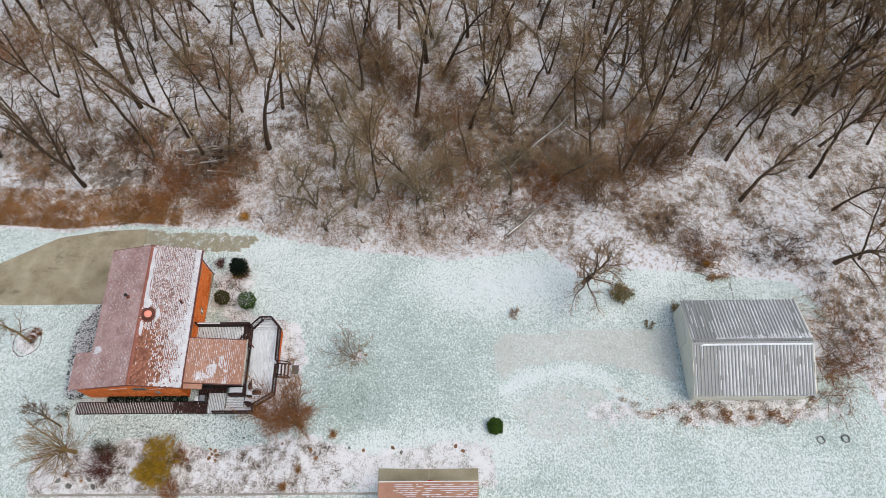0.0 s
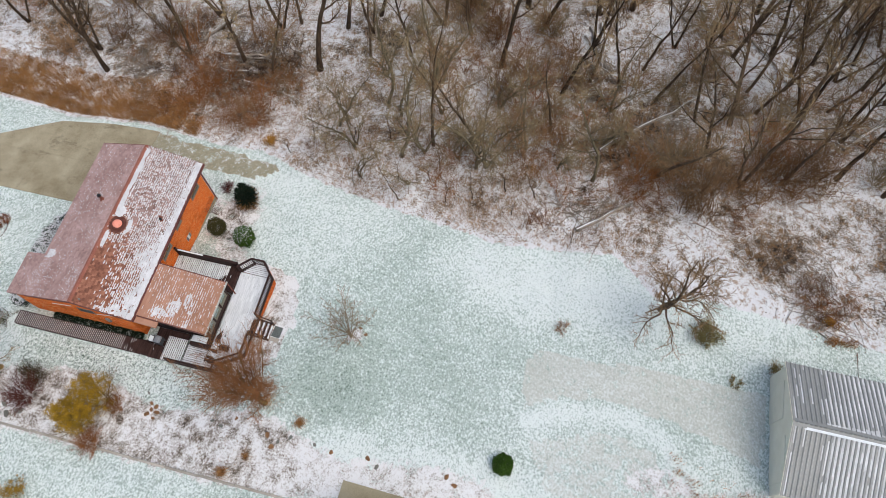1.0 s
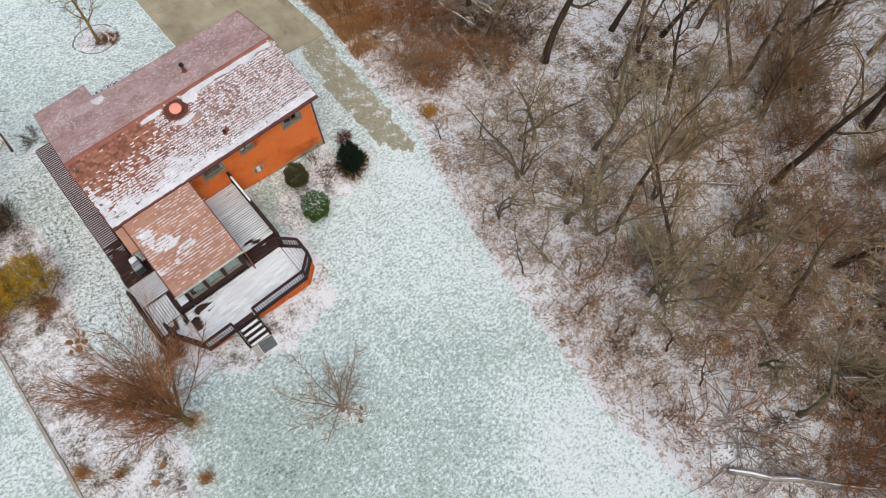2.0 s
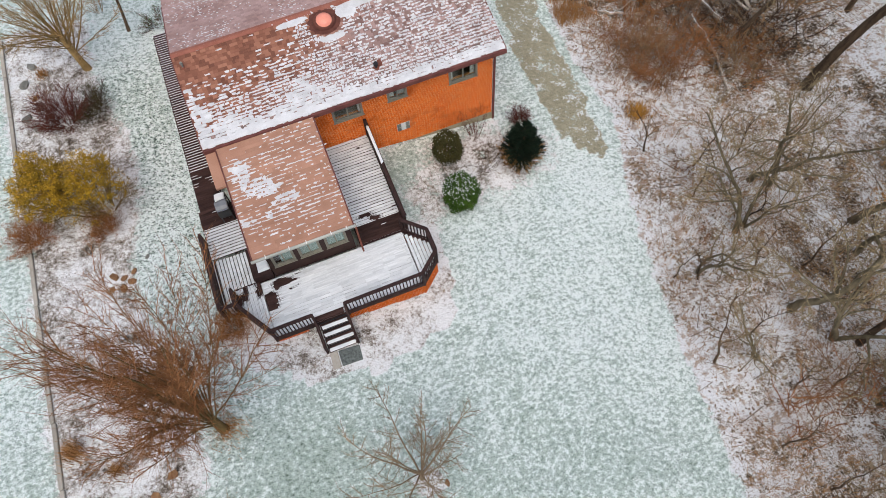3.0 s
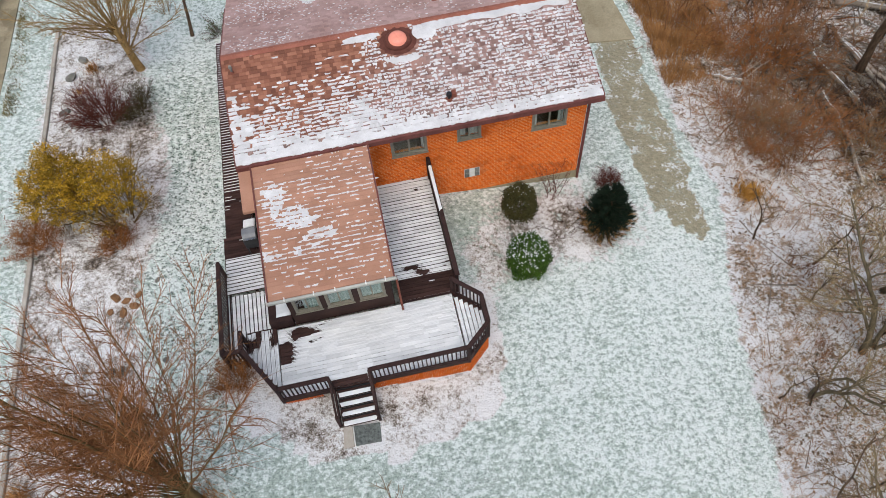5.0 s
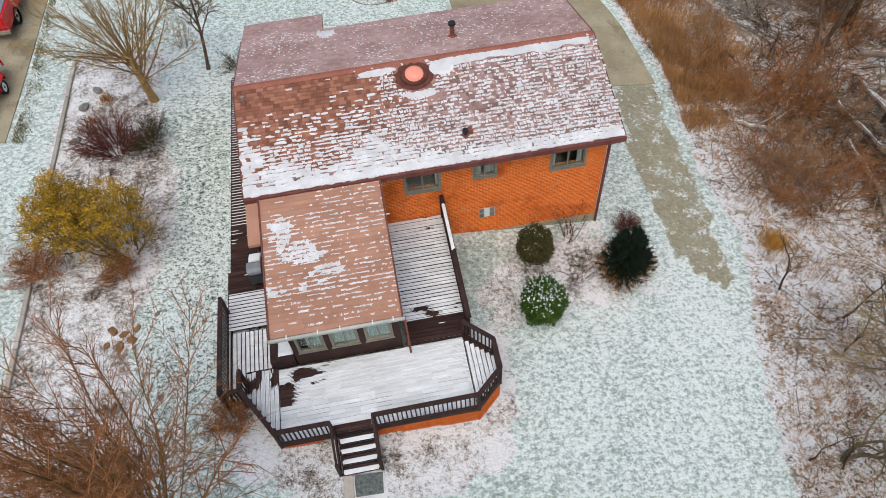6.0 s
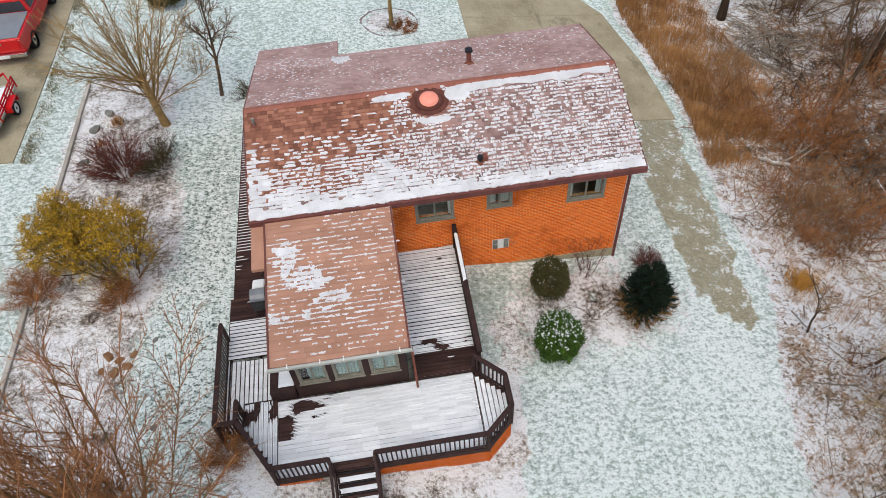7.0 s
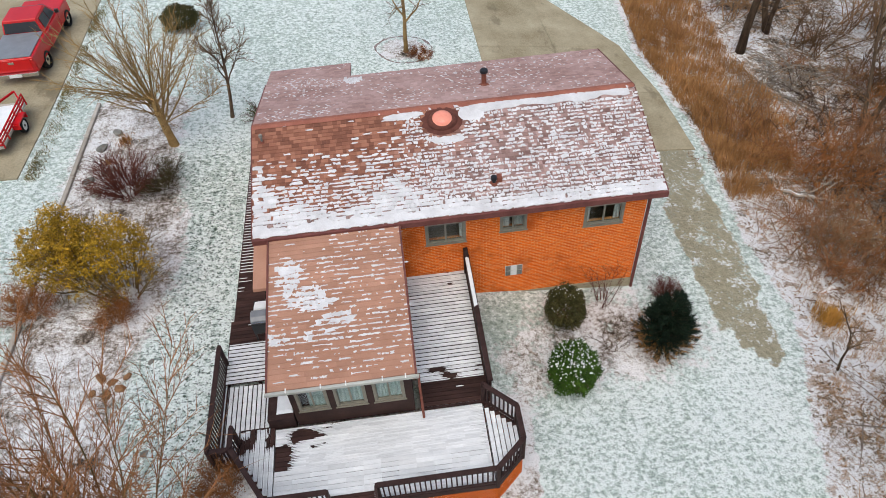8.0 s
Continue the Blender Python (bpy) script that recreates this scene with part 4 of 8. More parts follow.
while s < 4.5:
    x = PX0 + 0.05
    while x < PX1 - 0.05:
        w = rnd.choice((0.04, 0.06, 0.09, 0.13, 0.22)) * rnd.uniform(0.7, 1.2)
        fine = 0.30 * noise.noise(Vector((x * 2.2, s * 3.0, 5.0)))
        v = 0.50 + 0.34 * noise.noise(Vector((x * 0.5, s * 2.6, 1.0))) + fine
        core = max(1.05 - math.hypot((x + 11.45) / 0.42, (s - 1.35) / 0.75), 1.15 - math.hypot((x + 10.85) / 0.72, (s - 2.1) / 0.5), 1.05 - math.hypot((x + 10.2) / 0.7, (s - 2.75) / 0.30))
        v += max(0.0, 1.15 * core)
        if s < 0.85 and x < -10.2:
            v -= 0.6
        if 3.05 < s < 3.45:
            v += 0.35
        if s > 3.7:
            v -= 0.12
        if 0.75 < s < 1.2 and x > -10.8:
            v += 0.25
        v += 0.30 * noise.noise(Vector((x * 4.0, s * 6.5, 9.0)))
        if v > 1.0:
            psn.patch(lambda u, q, hgt: porch_slope(u, q, 0.012 + hgt), x - 0.02, x + w + 0.02, s + rnd.uniform(-0.03, 0.03), s + rnd.uniform(0.08, 0.17), rnd.uniform(0.008, 0.013), rnd, 0.6)
        elif rnd.random() < v:
            psn.patch(lambda u, q, hgt: porch_slope(u, q, 0.012 + hgt), x, x + w, s + rnd.uniform(0, 0.025), s + rnd.uniform(0.035, 0.07), 0.006, rnd, 0.6)
        x += w * rnd.uniform(0.7, 1.1)
    s += 0.15
part("snow", psn, M_THINSNOW, proof, "streaks of thin snow", kind="stuff")
edge = Mesh()
for x in (PX0, PX1 - 0.05):
    edge.beam(porch_slope(x + 0.02, 0.0, 0.0), porch_slope(x + 0.02, 4.72, 0.0), 0.05, 0.10)
part("edge_trim", edge, M_FASCIA, room)
gt = Mesh()
gt.box(PX0 - 0.04, PX1 + 0.04, PY - 0.10, PY - 0.01, PZ1 - 0.10, PZ1 + 0.0)
gtp = part("gutter", bevelled(gt, "gutter", M_GUTTER, 0.015), M_GUTTER, room, "pale gutter along the low roof")
for x in (-11.5, -10.6, -9.95, -9.0, -8.4):
    hk = Mesh()
    hk.box(x, x + 0.03, PY - 0.105, PY + 0.02, PZ1 + 0.002, PZ1 + 0.05)
    part("bracket", hk, M_WHITE, gtp)
ds = Mesh()
ds.beam((PX1 + 0.02, PY + 0.02, PZ1 - 0.1), (PX1 + 0.02, PY + 0.02, DECK_Z), 0.07, 0.07, (1, 0, 0))
part("downspout", ds, M_RUST, room, "brown downspout")
RX0, RX1, RY = -11.62, -8.28, -4.36
pairs = [(-11.42, -10.62), (-10.38, -9.58), (-9.32, -8.52)]
part("wall", wall_mesh((RX0, RY), (RX1, RY), DECK_Z - 0.1, PZ1 - 0.08, 0.14, [(a - RX0, b - RX0, 1.66, 2.90) for a, b in pairs]), M_DARKWOOD, room, "dark brown boarded wall")
wd = Mesh()
wd.box(RX1 - 0.14, RX1, RY + 0.14, 0.49, DECK_Z - 0.1, PZ1 - 0.08)
part("wall", wd, M_DARKWOOD, room)
wd = Mesh()
wd.box(RX0, RX0 + 0.14, RY + 0.14, 0.49, DECK_Z - 0.1, PZ1 - 0.08)
part("wall", wd, M_DARKWOOD, room)
fl2 = Mesh()
fl2.box(RX0 + 0.14, RX1 - 0.14, RY + 0.14, 0.49, DECK_Z + 0.0, DECK_Z + 0.05)
part("floor_slab", fl2, M_DARKWOOD, room)
for a, b in pairs:
    window_part(room, a, b, RY, 1.66, 2.90, [(a + 0.07, (a + b) / 2), ((a + b) / 2, b - 0.07)] if a > -11 else [(a + 0.28, b - 0.07)], depth=0.1, cloth=M_SHEER)
sd = Mesh()
sd.box(RX0 - 0.03, RX0 - 0.002, -1.6, -0.7, DECK_Z, DECK_Z + 2.0)
part("side_door", sd, M_BLACK, room, "dark side door")

# ---- decks, boardwalk, rails and steps ----
rnd = random.Random(31)
DECK_EDGE = [(-12.25, -6.86), (-6.33, -6.86), (-5.55, -6.15), (-5.55, -5.22), (-6.33, -4.47), (-12.25, -4.47)]
deck = thing("deck", "dark-stained timber deck under melting snow with orange lattice skirt", "deck")


def board(parent, x0, x1, y0, y1, z, name="board"):
    m = Mesh()
    m.box(x0, x1, y0, y1, z - 0.035 - rnd.uniform(0, 0.004), z + rnd.uniform(-0.003, 0.003))
    return part(name, m, M_DECK, parent)


def clip_x(y, poly):
    xs = []
    for i in range(len(poly)):
        (xa, ya), (xb, yb) = poly[i], poly[(i + 1) % len(poly)]
        if (ya > y) != (yb > y):
            xs.append(xa + (xb - xa) * (y - ya) / (yb - ya))
    return (min(xs), max(xs)) if xs else None


dsnow = Mesh()


def streak(u0, u1, v0, v1, z, along, open_start, open_end):
    """One length of snow on a board; it runs out to a ragged point where it has melted."""
    n = len(dsnow.v)
    k0, k1 = (rnd.uniform(0.1, 0.6) if open_start else 1.0), (rnd.uniform(0.1, 0.6) if open_end else 1.0)
    mid, half = (v0 + v1) / 2, (v1 - v0) / 2
    um = u0 + (u1 - u0) * rnd.uniform(0.3, 0.7)
    top = rnd.uniform(0.008, 0.013)
    for h, k in ((0.0, 1.0), (top, 0.95)):
        for u, w in ((u0, k0), (um, 1.0), (u1, k1)):
            for sgn in (-1, 1):
                v = mid + sgn * half * w * k * (rnd.uniform(0.8, 1.0) if w < 1 else 1.0)
                dsnow.v.append((u, v, z + 0.004 + h) if along == "x" else (v, u, z + 0.004 + h))
    dsnow.f += [(n + 6, n + 8, n + 9, n + 7), (n + 8, n + 10, n + 11, n + 9), (n, n + 2, n + 8, n + 6), (n + 2, n + 4, n + 10, n + 8), (n + 3, n + 1, n + 7, n + 9), (n + 5, n + 3, n + 9, n + 11), (n + 1, n, n + 6, n + 7), (n + 4, n + 5, n + 11, n + 10)]


def snow_strip(x0, x1, y0, y1, z, chance, along="x"):
    """Snow along one board in runs, broken where it has melted; chance is a function of x and y."""
    spots = [(x0 + (x1 - x0) * k / 8, y0 + (y1 - y0) * k / 8) for k in range(9)]
    lanes = 3 if min(chance(*q) for q in spots) < 1.0 and max(x1 - x0, y1 - y0) > 0.2 and min(x1 - x0, y1 - y0) > 0.08 else 1
    for k in range(lanes):
        if along == "x":
            snow_lane(x0, x1, y0 + (y1 - y0) * k / lanes, y0 + (y1 - y0) * (k + 1) / lanes, z, chance, along)
        else:
            snow_lane(x0 + (x1 - x0) * k / lanes, x0 + (x1 - x0) * (k + 1) / lanes, y0, y1, z, chance, along)


def snow_lane(x0, x1, y0, y1, z, chance, along):
    a, b = (x0, x1) if along == "x" else (y0, y1)
    u, start, begun = a, None, False
    while u < b + 0.001:
        cx, cy = (u, (y0 + y1) / 2) if along == "x" else ((x0 + x1) / 2, u)
        side = cy if along == "x" else cx
        lies = chance(cx, cy) + 0.6 * noise.noise(Vector((u * 1.7, side * 3.2, z))) + 0.22 * noise.noise(Vector((u * 6.0, side * 9.0, 4.0 + z))) > 0.5 and u < b - 0.03
        if lies and start is None:
            start = u
        if start is not None and not lies and not begun and u - start < 0.14:
            start = None
        if start is not None and (not lies or u - start > 0.45):
            c0, c1 = (y0, y1) if along == "x" else (x0, x1)
            inset = rnd.uniform(0.001, 0.007) if c1 - c0 > 0.06 else rnd.uniform(0.0, 0.0015)
            streak(start - (0.012 if not begun else 0.0), u + 0.004, c0 + inset, c1 - inset, z, along, not begun and start > a + 0.05, not lies and u < b - 0.06)
            begun = True
            start = u if lies else None
            begun = lies
        u += 0.04
    if start is not None and b - start > 0.03:
        c0, c1 = (y0, y1) if along == "x" else (x0, x1)
        streak(start, b, c0 + 0.004, c1 - 0.004, z, along, not begun and start > a + 0.05, False)


def main_chance(x, y):
    d = min(math.hypot((x + 11.45) / 0.85, (y + 4.75) / 0.34), math.hypot((x + 12.0) / 0.36, (y + 5.25) / 0.5))
    v = min(1.5, 0.22 + 0.60 * d)
    if x < -9.6 and x > -10.8 and y < -6.65:
        v = 0.3
    return v


y = -6.86
while y < -4.50:
    y1 = min(y + 0.14, -4.47)
    span = clip_x((y + y1) / 2, DECK_EDGE)
    board(deck, max(span[0], -12.25), min(span[1], -6.35), y, y1 - 0.012, DECK_Z)
    snow_strip(-12.24, -6.37, y - 0.008, y1 - 0.003, DECK_Z, main_chance)
    y = y1
x = -6.33
while x < -5.6:
    lo = -6.86 + max(0, (x + 0.07 + 6.33)) * 0.91
    hi = -4.47 - max(0, (x + 0.07 + 6.33)) * 0.96
    board(deck, x, x + 0.128, lo, hi, DECK_Z)
    snow_strip(x, x + 0.13, lo + 0.1, hi - 0.1, DECK_Z, lambda a, b: 1.4, "y")
    x += 0.14
# left corner, boards running to the garden
x = -13.25
while x < -12.30:
    lo = -5.35 - (x + 13.25) * 1.55
    board(deck, x, x + 0.128, max(lo, -6.80), -4.35, DECK_Z)
    snow_strip(x, x + 0.13, max(lo, -6.8) + 0.08, -4.4, DECK_Z, lambda a, b: 0.9 if b < -5.0 else 0.5, "y")
    x += 0.14
rim_pts = [(-13.28, -5.33), (-12.27, -6.89), (-6.32, -6.89), (-5.52, -6.16), (-5.52, -5.21), (-6.30, -4.45)]
for a, b in zip(rim_pts, rim_pts[1:]):
    rm = Mesh()
    rm.beam((*a, DECK_Z - 0.14), (*b, DECK_Z - 0.14), 0.045, 0.22)
    part("rim_board", rm, M_RAIL, deck)
# skirt of crossed orange laths
for a, b in zip(rim_pts, rim_pts[1:]):
    va, vb = Vector((*a, 0)), Vector((*b, 0))
    d = vb - va
    n = max(1, round(d.length / 1.2))
    for i in range(n):
        p, q = va + d * (i / n), va + d * ((i + 1) / n)
        if -10.7 < (p.x + q.x) / 2 < -9.5 and p.y < -6.8:
            continue
        g0, g1 = land(p.x, p.y) - 0.05, DECK_Z - 0.25
        w = (q - p).length
        e = (q - p).normalized()
        lat = Mesh()
        step_u = 0.11
        u = -(g1 - g0)
        while u < w:
            for sgn in (1, -1):
                pts = []
                for tz in (0.0, g1 - g0):
                    uu = u + tz if sgn > 0 else u + (g1 - g0) - tz
                    pts.append((uu, tz))
                (ua, za), (ub, zb) = pts
                if ub < ua:
                    (ua, za), (ub, zb) = (ub, zb), (ua, za)
                if ub <= 0 or ua >= w or ub - ua < 1e-6:
                    continue
                sl = (zb - za) / (ub - ua)
                if ua < 0:
                    za, ua = za - sl * ua, 0.0
                if ub > w:
                    zb, ub = zb - sl * (ub - w), w
                off = 0.006 * sgn
                nrm = Vector((e.y, -e.x, 0)) * off
                lat.beam(p + e * ua + Vector((0, 0, g0 + za)) + nrm, p + e * ub + Vector((0, 0, g0 + zb)) + nrm, 0.008, 0.042)
            u += step_u
        part("lattice_panel", lat, M_LATTICE, deck, "orange lattice")
for px, py in ((-13.2, -5.3), (-12.2, -6.8), (-10.75, -6.8), (-9.4, -6.8), (-7.9, -6.8), (-6.3, -6.8), (-5.6, -6.1), (-5.6, -5.3)):
    po = Mesh()
    po.box(px - 0.05, px + 0.05, py - 0.04, py + 0.06, land(px, py) - 0.1, DECK_Z - 0.04)
    part("post", po, M_RAIL, deck)

side = thing("side_deck", "raised timber side deck striped with snow", "deck")
y = -4.44
k = 0
while y < 0.46:
    board(side, -8.12 if y < 0.4 else -8.1, -6.12, y, y + 0.126, SIDE_Z)
    snow_strip(-8.1, -6.16, y - 0.003 + 0.006 * (k % 3), y + 0.124 - 0.004 * (k % 2), SIDE_Z, lambda a, b: (0.85 if b > -0.2 else 1.25) if b > -3.2 else (0.62 if b > -3.65 else 0.2))
    k += 1
    y += 0.14
rs = Mesh()
rs.box(-8.12, -6.12, -4.46, -4.443, DECK_Z, SIDE_Z - 0.04)
part("riser", rs, M_RAIL, side)
for px, py in ((-6.2, -4.3), (-6.2, -2.0), (-6.2, 0.2), (-8.0, -4.3)):
    po = Mesh()
    po.box(px - 0.05, px + 0.05, py - 0.05, py + 0.05, land(px, py) - 0.1, SIDE_Z - 0.04)
    part("post", po, M_RAIL, side)

walkway = thing("boardwalk", "dark-stained narrow boardwalk beside the house with frost in its gaps", "boardwalk")
y = -2.75
while y < 9.9:
    bare = y > -0.4
    board(walkway, -13.75 if bare else -13.86, -12.82 if bare else -12.72, y, y + 0.124, DECK_Z)
    if bare:
        snow_strip(-13.73, -12.84, y + 0.104, y + 0.136, DECK_Z, lambda a, b: 0.95 if b > 1.6 else (0.5 if b > 0.8 else 0.1))
    else:
        snow_strip(-13.82, -12.1, y + 0.01, y + 0.115, DECK_Z, lambda a, b: 0.95 if b < -1.3 else 0.2)
        board(walkway, -12.715, -11.66, y, y + 0.124, DECK_Z)
    y += 0.14
x = -13.86
while x < -12.45:
    board(walkway, x, x + 0.126, -5.30 if x < -13.3 else -4.32, -2.78, DECK_Z - 0.10)
    snow_strip(x, x + 0.118, -5.28 if x < -13.3 else -4.3, -2.80, DECK_Z - 0.10, lambda a, b: 1.2, "y")
    x += 0.14
for x in (-13.79, -12.81):
    st = Mesh()
    st.box(x, x + 0.04, -0.4 if x > -13 else -5.3, 9.9, DECK_Z - 0.26, DECK_Z - 0.045)
    part("stringer", st, M_RAIL, walkway)
for yy in (-5.2, -2.6, 0.0, 2.5, 5.0, 7.5, 9.8):
    for xx in (-13.7, -12.88):
        po = Mesh()
        po.box(xx - 0.045, xx + 0.045, yy - 0.04, yy + 0.05, land(xx, yy) - 0.1, DECK_Z - 0.05)
        part("post", po, M_RAIL, walkway)
sn = part("snow", dsnow, M_MELTSNOW, deck, "melting snow in strips along the boards", kind="stuff")


def railing(label, pts, z, height=0.92, gap=0.135, posts=True):
    rl = thing("railing", label, "railing", "deck railings")
    for a, b in zip(pts, pts[1:]):
        va, vb = Vector((*a, z)), Vector((*b, z))
        d = vb - va
        e = d.normalized()
        tr = Mesh()
        tr.beam(va + Vector((0, 0, height)), vb + Vector((0, 0, height)), 0.14, 0.04)
        part("top_rail", tr, M_RAIL, rl)
        for zz in (height - 0.09, 0.10):
            br = Mesh()
            br.beam(va + Vector((0, 0, zz)), vb + Vector((0, 0, zz)), 0.04, 0.085)
            part("rail", br, M_RAIL, rl)
        n = max(2, round(d.length / gap))
        for i in range(1, n):
            p = va + d * (i / n)
            bl = Mesh()
            bl.beam(p + Vector((0, 0, 0.06)), p + Vector((0, 0, height - 0.05)), 0.038, 0.038, e)
            part("baluster", bl, M_RAIL, rl)
    for p in pts:
        po = Mesh()
        po.box(p[0] - 0.05, p[0] + 0.05, p[1] - 0.05, p[1] + 0.05, z - 0.2, z + height + 0.05)
        part("post", bevelled(po, "post", M_RAIL, 0.012, 1), M_RAIL, rl)
    return rl


railing("dark-stained deck railing with square balusters beside the steps", [(-6.33, -4.42), (-5.52, -5.20), (-5.52, -6.18), (-6.32, -6.90), (-9.42, -6.92)], DECK_Z)
railing("dark-stained deck railing with square balusters at the garden corner", [(-10.70, -6.92), (-12.28, -6.92), (-13.26, -5.35), (-13.26, -4.75)], DECK_Z)
railing("dark-stained railing along the boardwalk's lower landing", [(-13.85, -2.0), (-13.85, -5.38), (-13.32, -5.38)], DECK_Z - 0.1, 1.0)
# solid side rail with snow on its cap
sr = thing("side_rail", "dark boarded side rail with a snowy cap", "railing")
m = Mesh()
m.box(-6.14, -6.07, -4.36, 0.43, SIDE_Z - 0.25, SIDE_Z + 0.80)
part("panel", m, M_RAIL, sr)
m = Mesh()
m.box(-6.18, -6.03, -4.38, 0.45, SIDE_Z + 0.80, SIDE_Z + 0.84)
part("cap", m, M_RAIL, sr)
m = Mesh()
m.patch(lambda p, q, hgt: (p, q, SIDE_Z + 0.843 + hgt), -6.17, -6.05, -1.75, 0.25, 0.03, rnd, 0.05)
part("snow", m, M_SNOW, sr, "strip of snow", kind="stuff")
m = Mesh()
m.box(-6.20, -6.06, 0.28, 0.42, SIDE_Z - 0.2, SIDE_Z + 1.15)
part("post", bevelled(m, "post", M_RAIL, 0.015, 1), M_RAIL, sr)
# bench box in the corner by the garden room
bb = thing("planter_box", "dark timber planter box heaped with snow", "planter")
m = Mesh()
m.box(-12.42, -11.66, -4.40, -3.05, DECK_Z - 0.1, DECK_Z + 0.42)
part("body", bevelled(m, "body", M_RAIL, 0.015, 1), M_RAIL, bb)
m = Mesh()
m.patch(lambda p, q, hgt: (p, q, DECK_Z + 0.424 + hgt), -12.16, -11.70, -4.22, -3.1, 0.06, rnd, 0.06)
part("snow", m, M_SNOW, bb, "heap of snow", kind="stuff")
# steps
steps = thing("garden_steps", "dark timber steps with snow on the treads", "steps")
g_low = land(-10.05, -7.9)
rise = (DECK_Z - g_low) / 5
for i in range(4):
    yt = -6.93 - 0.27 * (i + 1)
    zt = DECK_Z - rise * (i + 1)
    m = Mesh()
    m.box(-10.62, -9.50, yt, yt + 0.27, zt - 0.04, zt)
    part("tread", m, M_DECK, steps)
    m = Mesh()
    m.box(-10.60, -9.52, yt + 0.245, yt + 0.262, zt, zt + rise - 0.042)
    part("riser", m, M_BLACK, steps)
    m = Mesh()
    m.patch(lambda p, q, hgt: (p, q, zt + 0.004 + hgt), -10.58, -9.54, yt + 0.015, yt + 0.16, 0.02, rnd, 0.08)
    part("snow", m, M_SNOW, steps, "ridge of snow", kind="stuff")
for x in (-10.68, -9.46):
    m = Mesh()
    m.beam((x, -6.9, DECK_Z - 0.1), (x, -8.0, g_low + 0.12), 0.05, 0.26)
    part("stringer", m, M_RAIL, steps)
    m = Mesh()
    m.beam((x, -6.9, DECK_Z + 0.88), (x, -7.95, g_low + 0.9), 0.06, 0.09)
    part("handrail", m, M_RAIL, steps)
    m = Mesh()
    m.box(x - 0.045, x + 0.045, -8.0, -7.91, g_low - 0.1, g_low + 0.92)
    part("post", m, M_RAIL, steps)
pad = Mesh()
pad.prism([(-10.32, -8.66), (-9.52, -8.66), (-9.48, -8.05), (-10.30, -8.03)], lambda x, y: land(x, y) - 0.1, lambda x, y: land(x, y) + 0.05)
tagged(new("stepping_stone", bevelled(pad, "stepping_stone", M_WETSTONE, 0.02)), "dark wet stone slab at the foot of the steps", "stone")
pad = Mesh()
pad.prism([(-10.68, -8.68), (-10.36, -8.68), (-10.34, -8.02), (-10.62, -8.0)], lambda x, y: land(x, y) - 0.1, lambda x, y: land(x, y) + 0.04)
tagged(new("stepping_stone", bevelled(pad, "stepping_stone", M_TIMBER, 0.02)), "pale stone slab beside the dark one", "stone")
# grill
gr = thing("grill", "black grill cart with a grey lid and snow on its shelf", "grill")
gx, gy = -12.98, -1.28
m = Mesh()
m.box(gx, gx + 0.52, gy, gy + 0.50, DECK_Z + 0.35, DECK_Z + 0.84)
part("body", bevelled(m, "body", M_BLACK, 0.04), M_BLACK, gr)
m = Mesh()
m.extruded([(gy + 0.02, DECK_Z + 0.85), (gy + 0.48, DECK_Z + 0.85), (gy + 0.46, DECK_Z + 0.98), (gy + 0.34, DECK_Z + 1.06), (gy + 0.14, DECK_Z + 1.05), (gy + 0.03, DECK_Z + 0.96)], gx + 0.02, gx + 0.50, "x")
lid = part("lid", bevelled(m, "lid", M_COVER, 0.015, 1), M_COVER, gr, "grey metal lid")
m = Mesh()
m.tube([(gx + 0.10, gy - 0.02, DECK_Z + 0.93), (gx + 0.42, gy - 0.02, DECK_Z + 0.93)], [0.014, 0.014], 6)
part("handle", m, M_CHROME, lid, "bright bar handle")
m = Mesh()
m.box(gx + 0.03, gx + 0.49, gy + 0.53, gy + 0.95, DECK_Z + 0.78, DECK_Z + 0.82)
part("shelf", m, M_BLACK, gr)
m = Mesh()
m.patch(lambda p, q, hgt: (p, q, DECK_Z + 0.823 + hgt), gx + 0.05, gx + 0.46, gy + 0.56, gy + 0.92, 0.04, rnd, 0.12)
part("snow", m, M_SNOW, gr, "snow on the shelf", kind="stuff")
for xx, yy in ((gx + 0.04, gy + 0.04), (gx + 0.48, gy + 0.04), (gx + 0.05, gy + 0.92), (gx + 0.47, gy + 0.92)):
    m = Mesh()
    m.box(xx - 0.02, xx + 0.02, yy - 0.02, yy + 0.02, DECK_Z, DECK_Z + 0.78)
    part("leg", m, M_BLACK, gr)

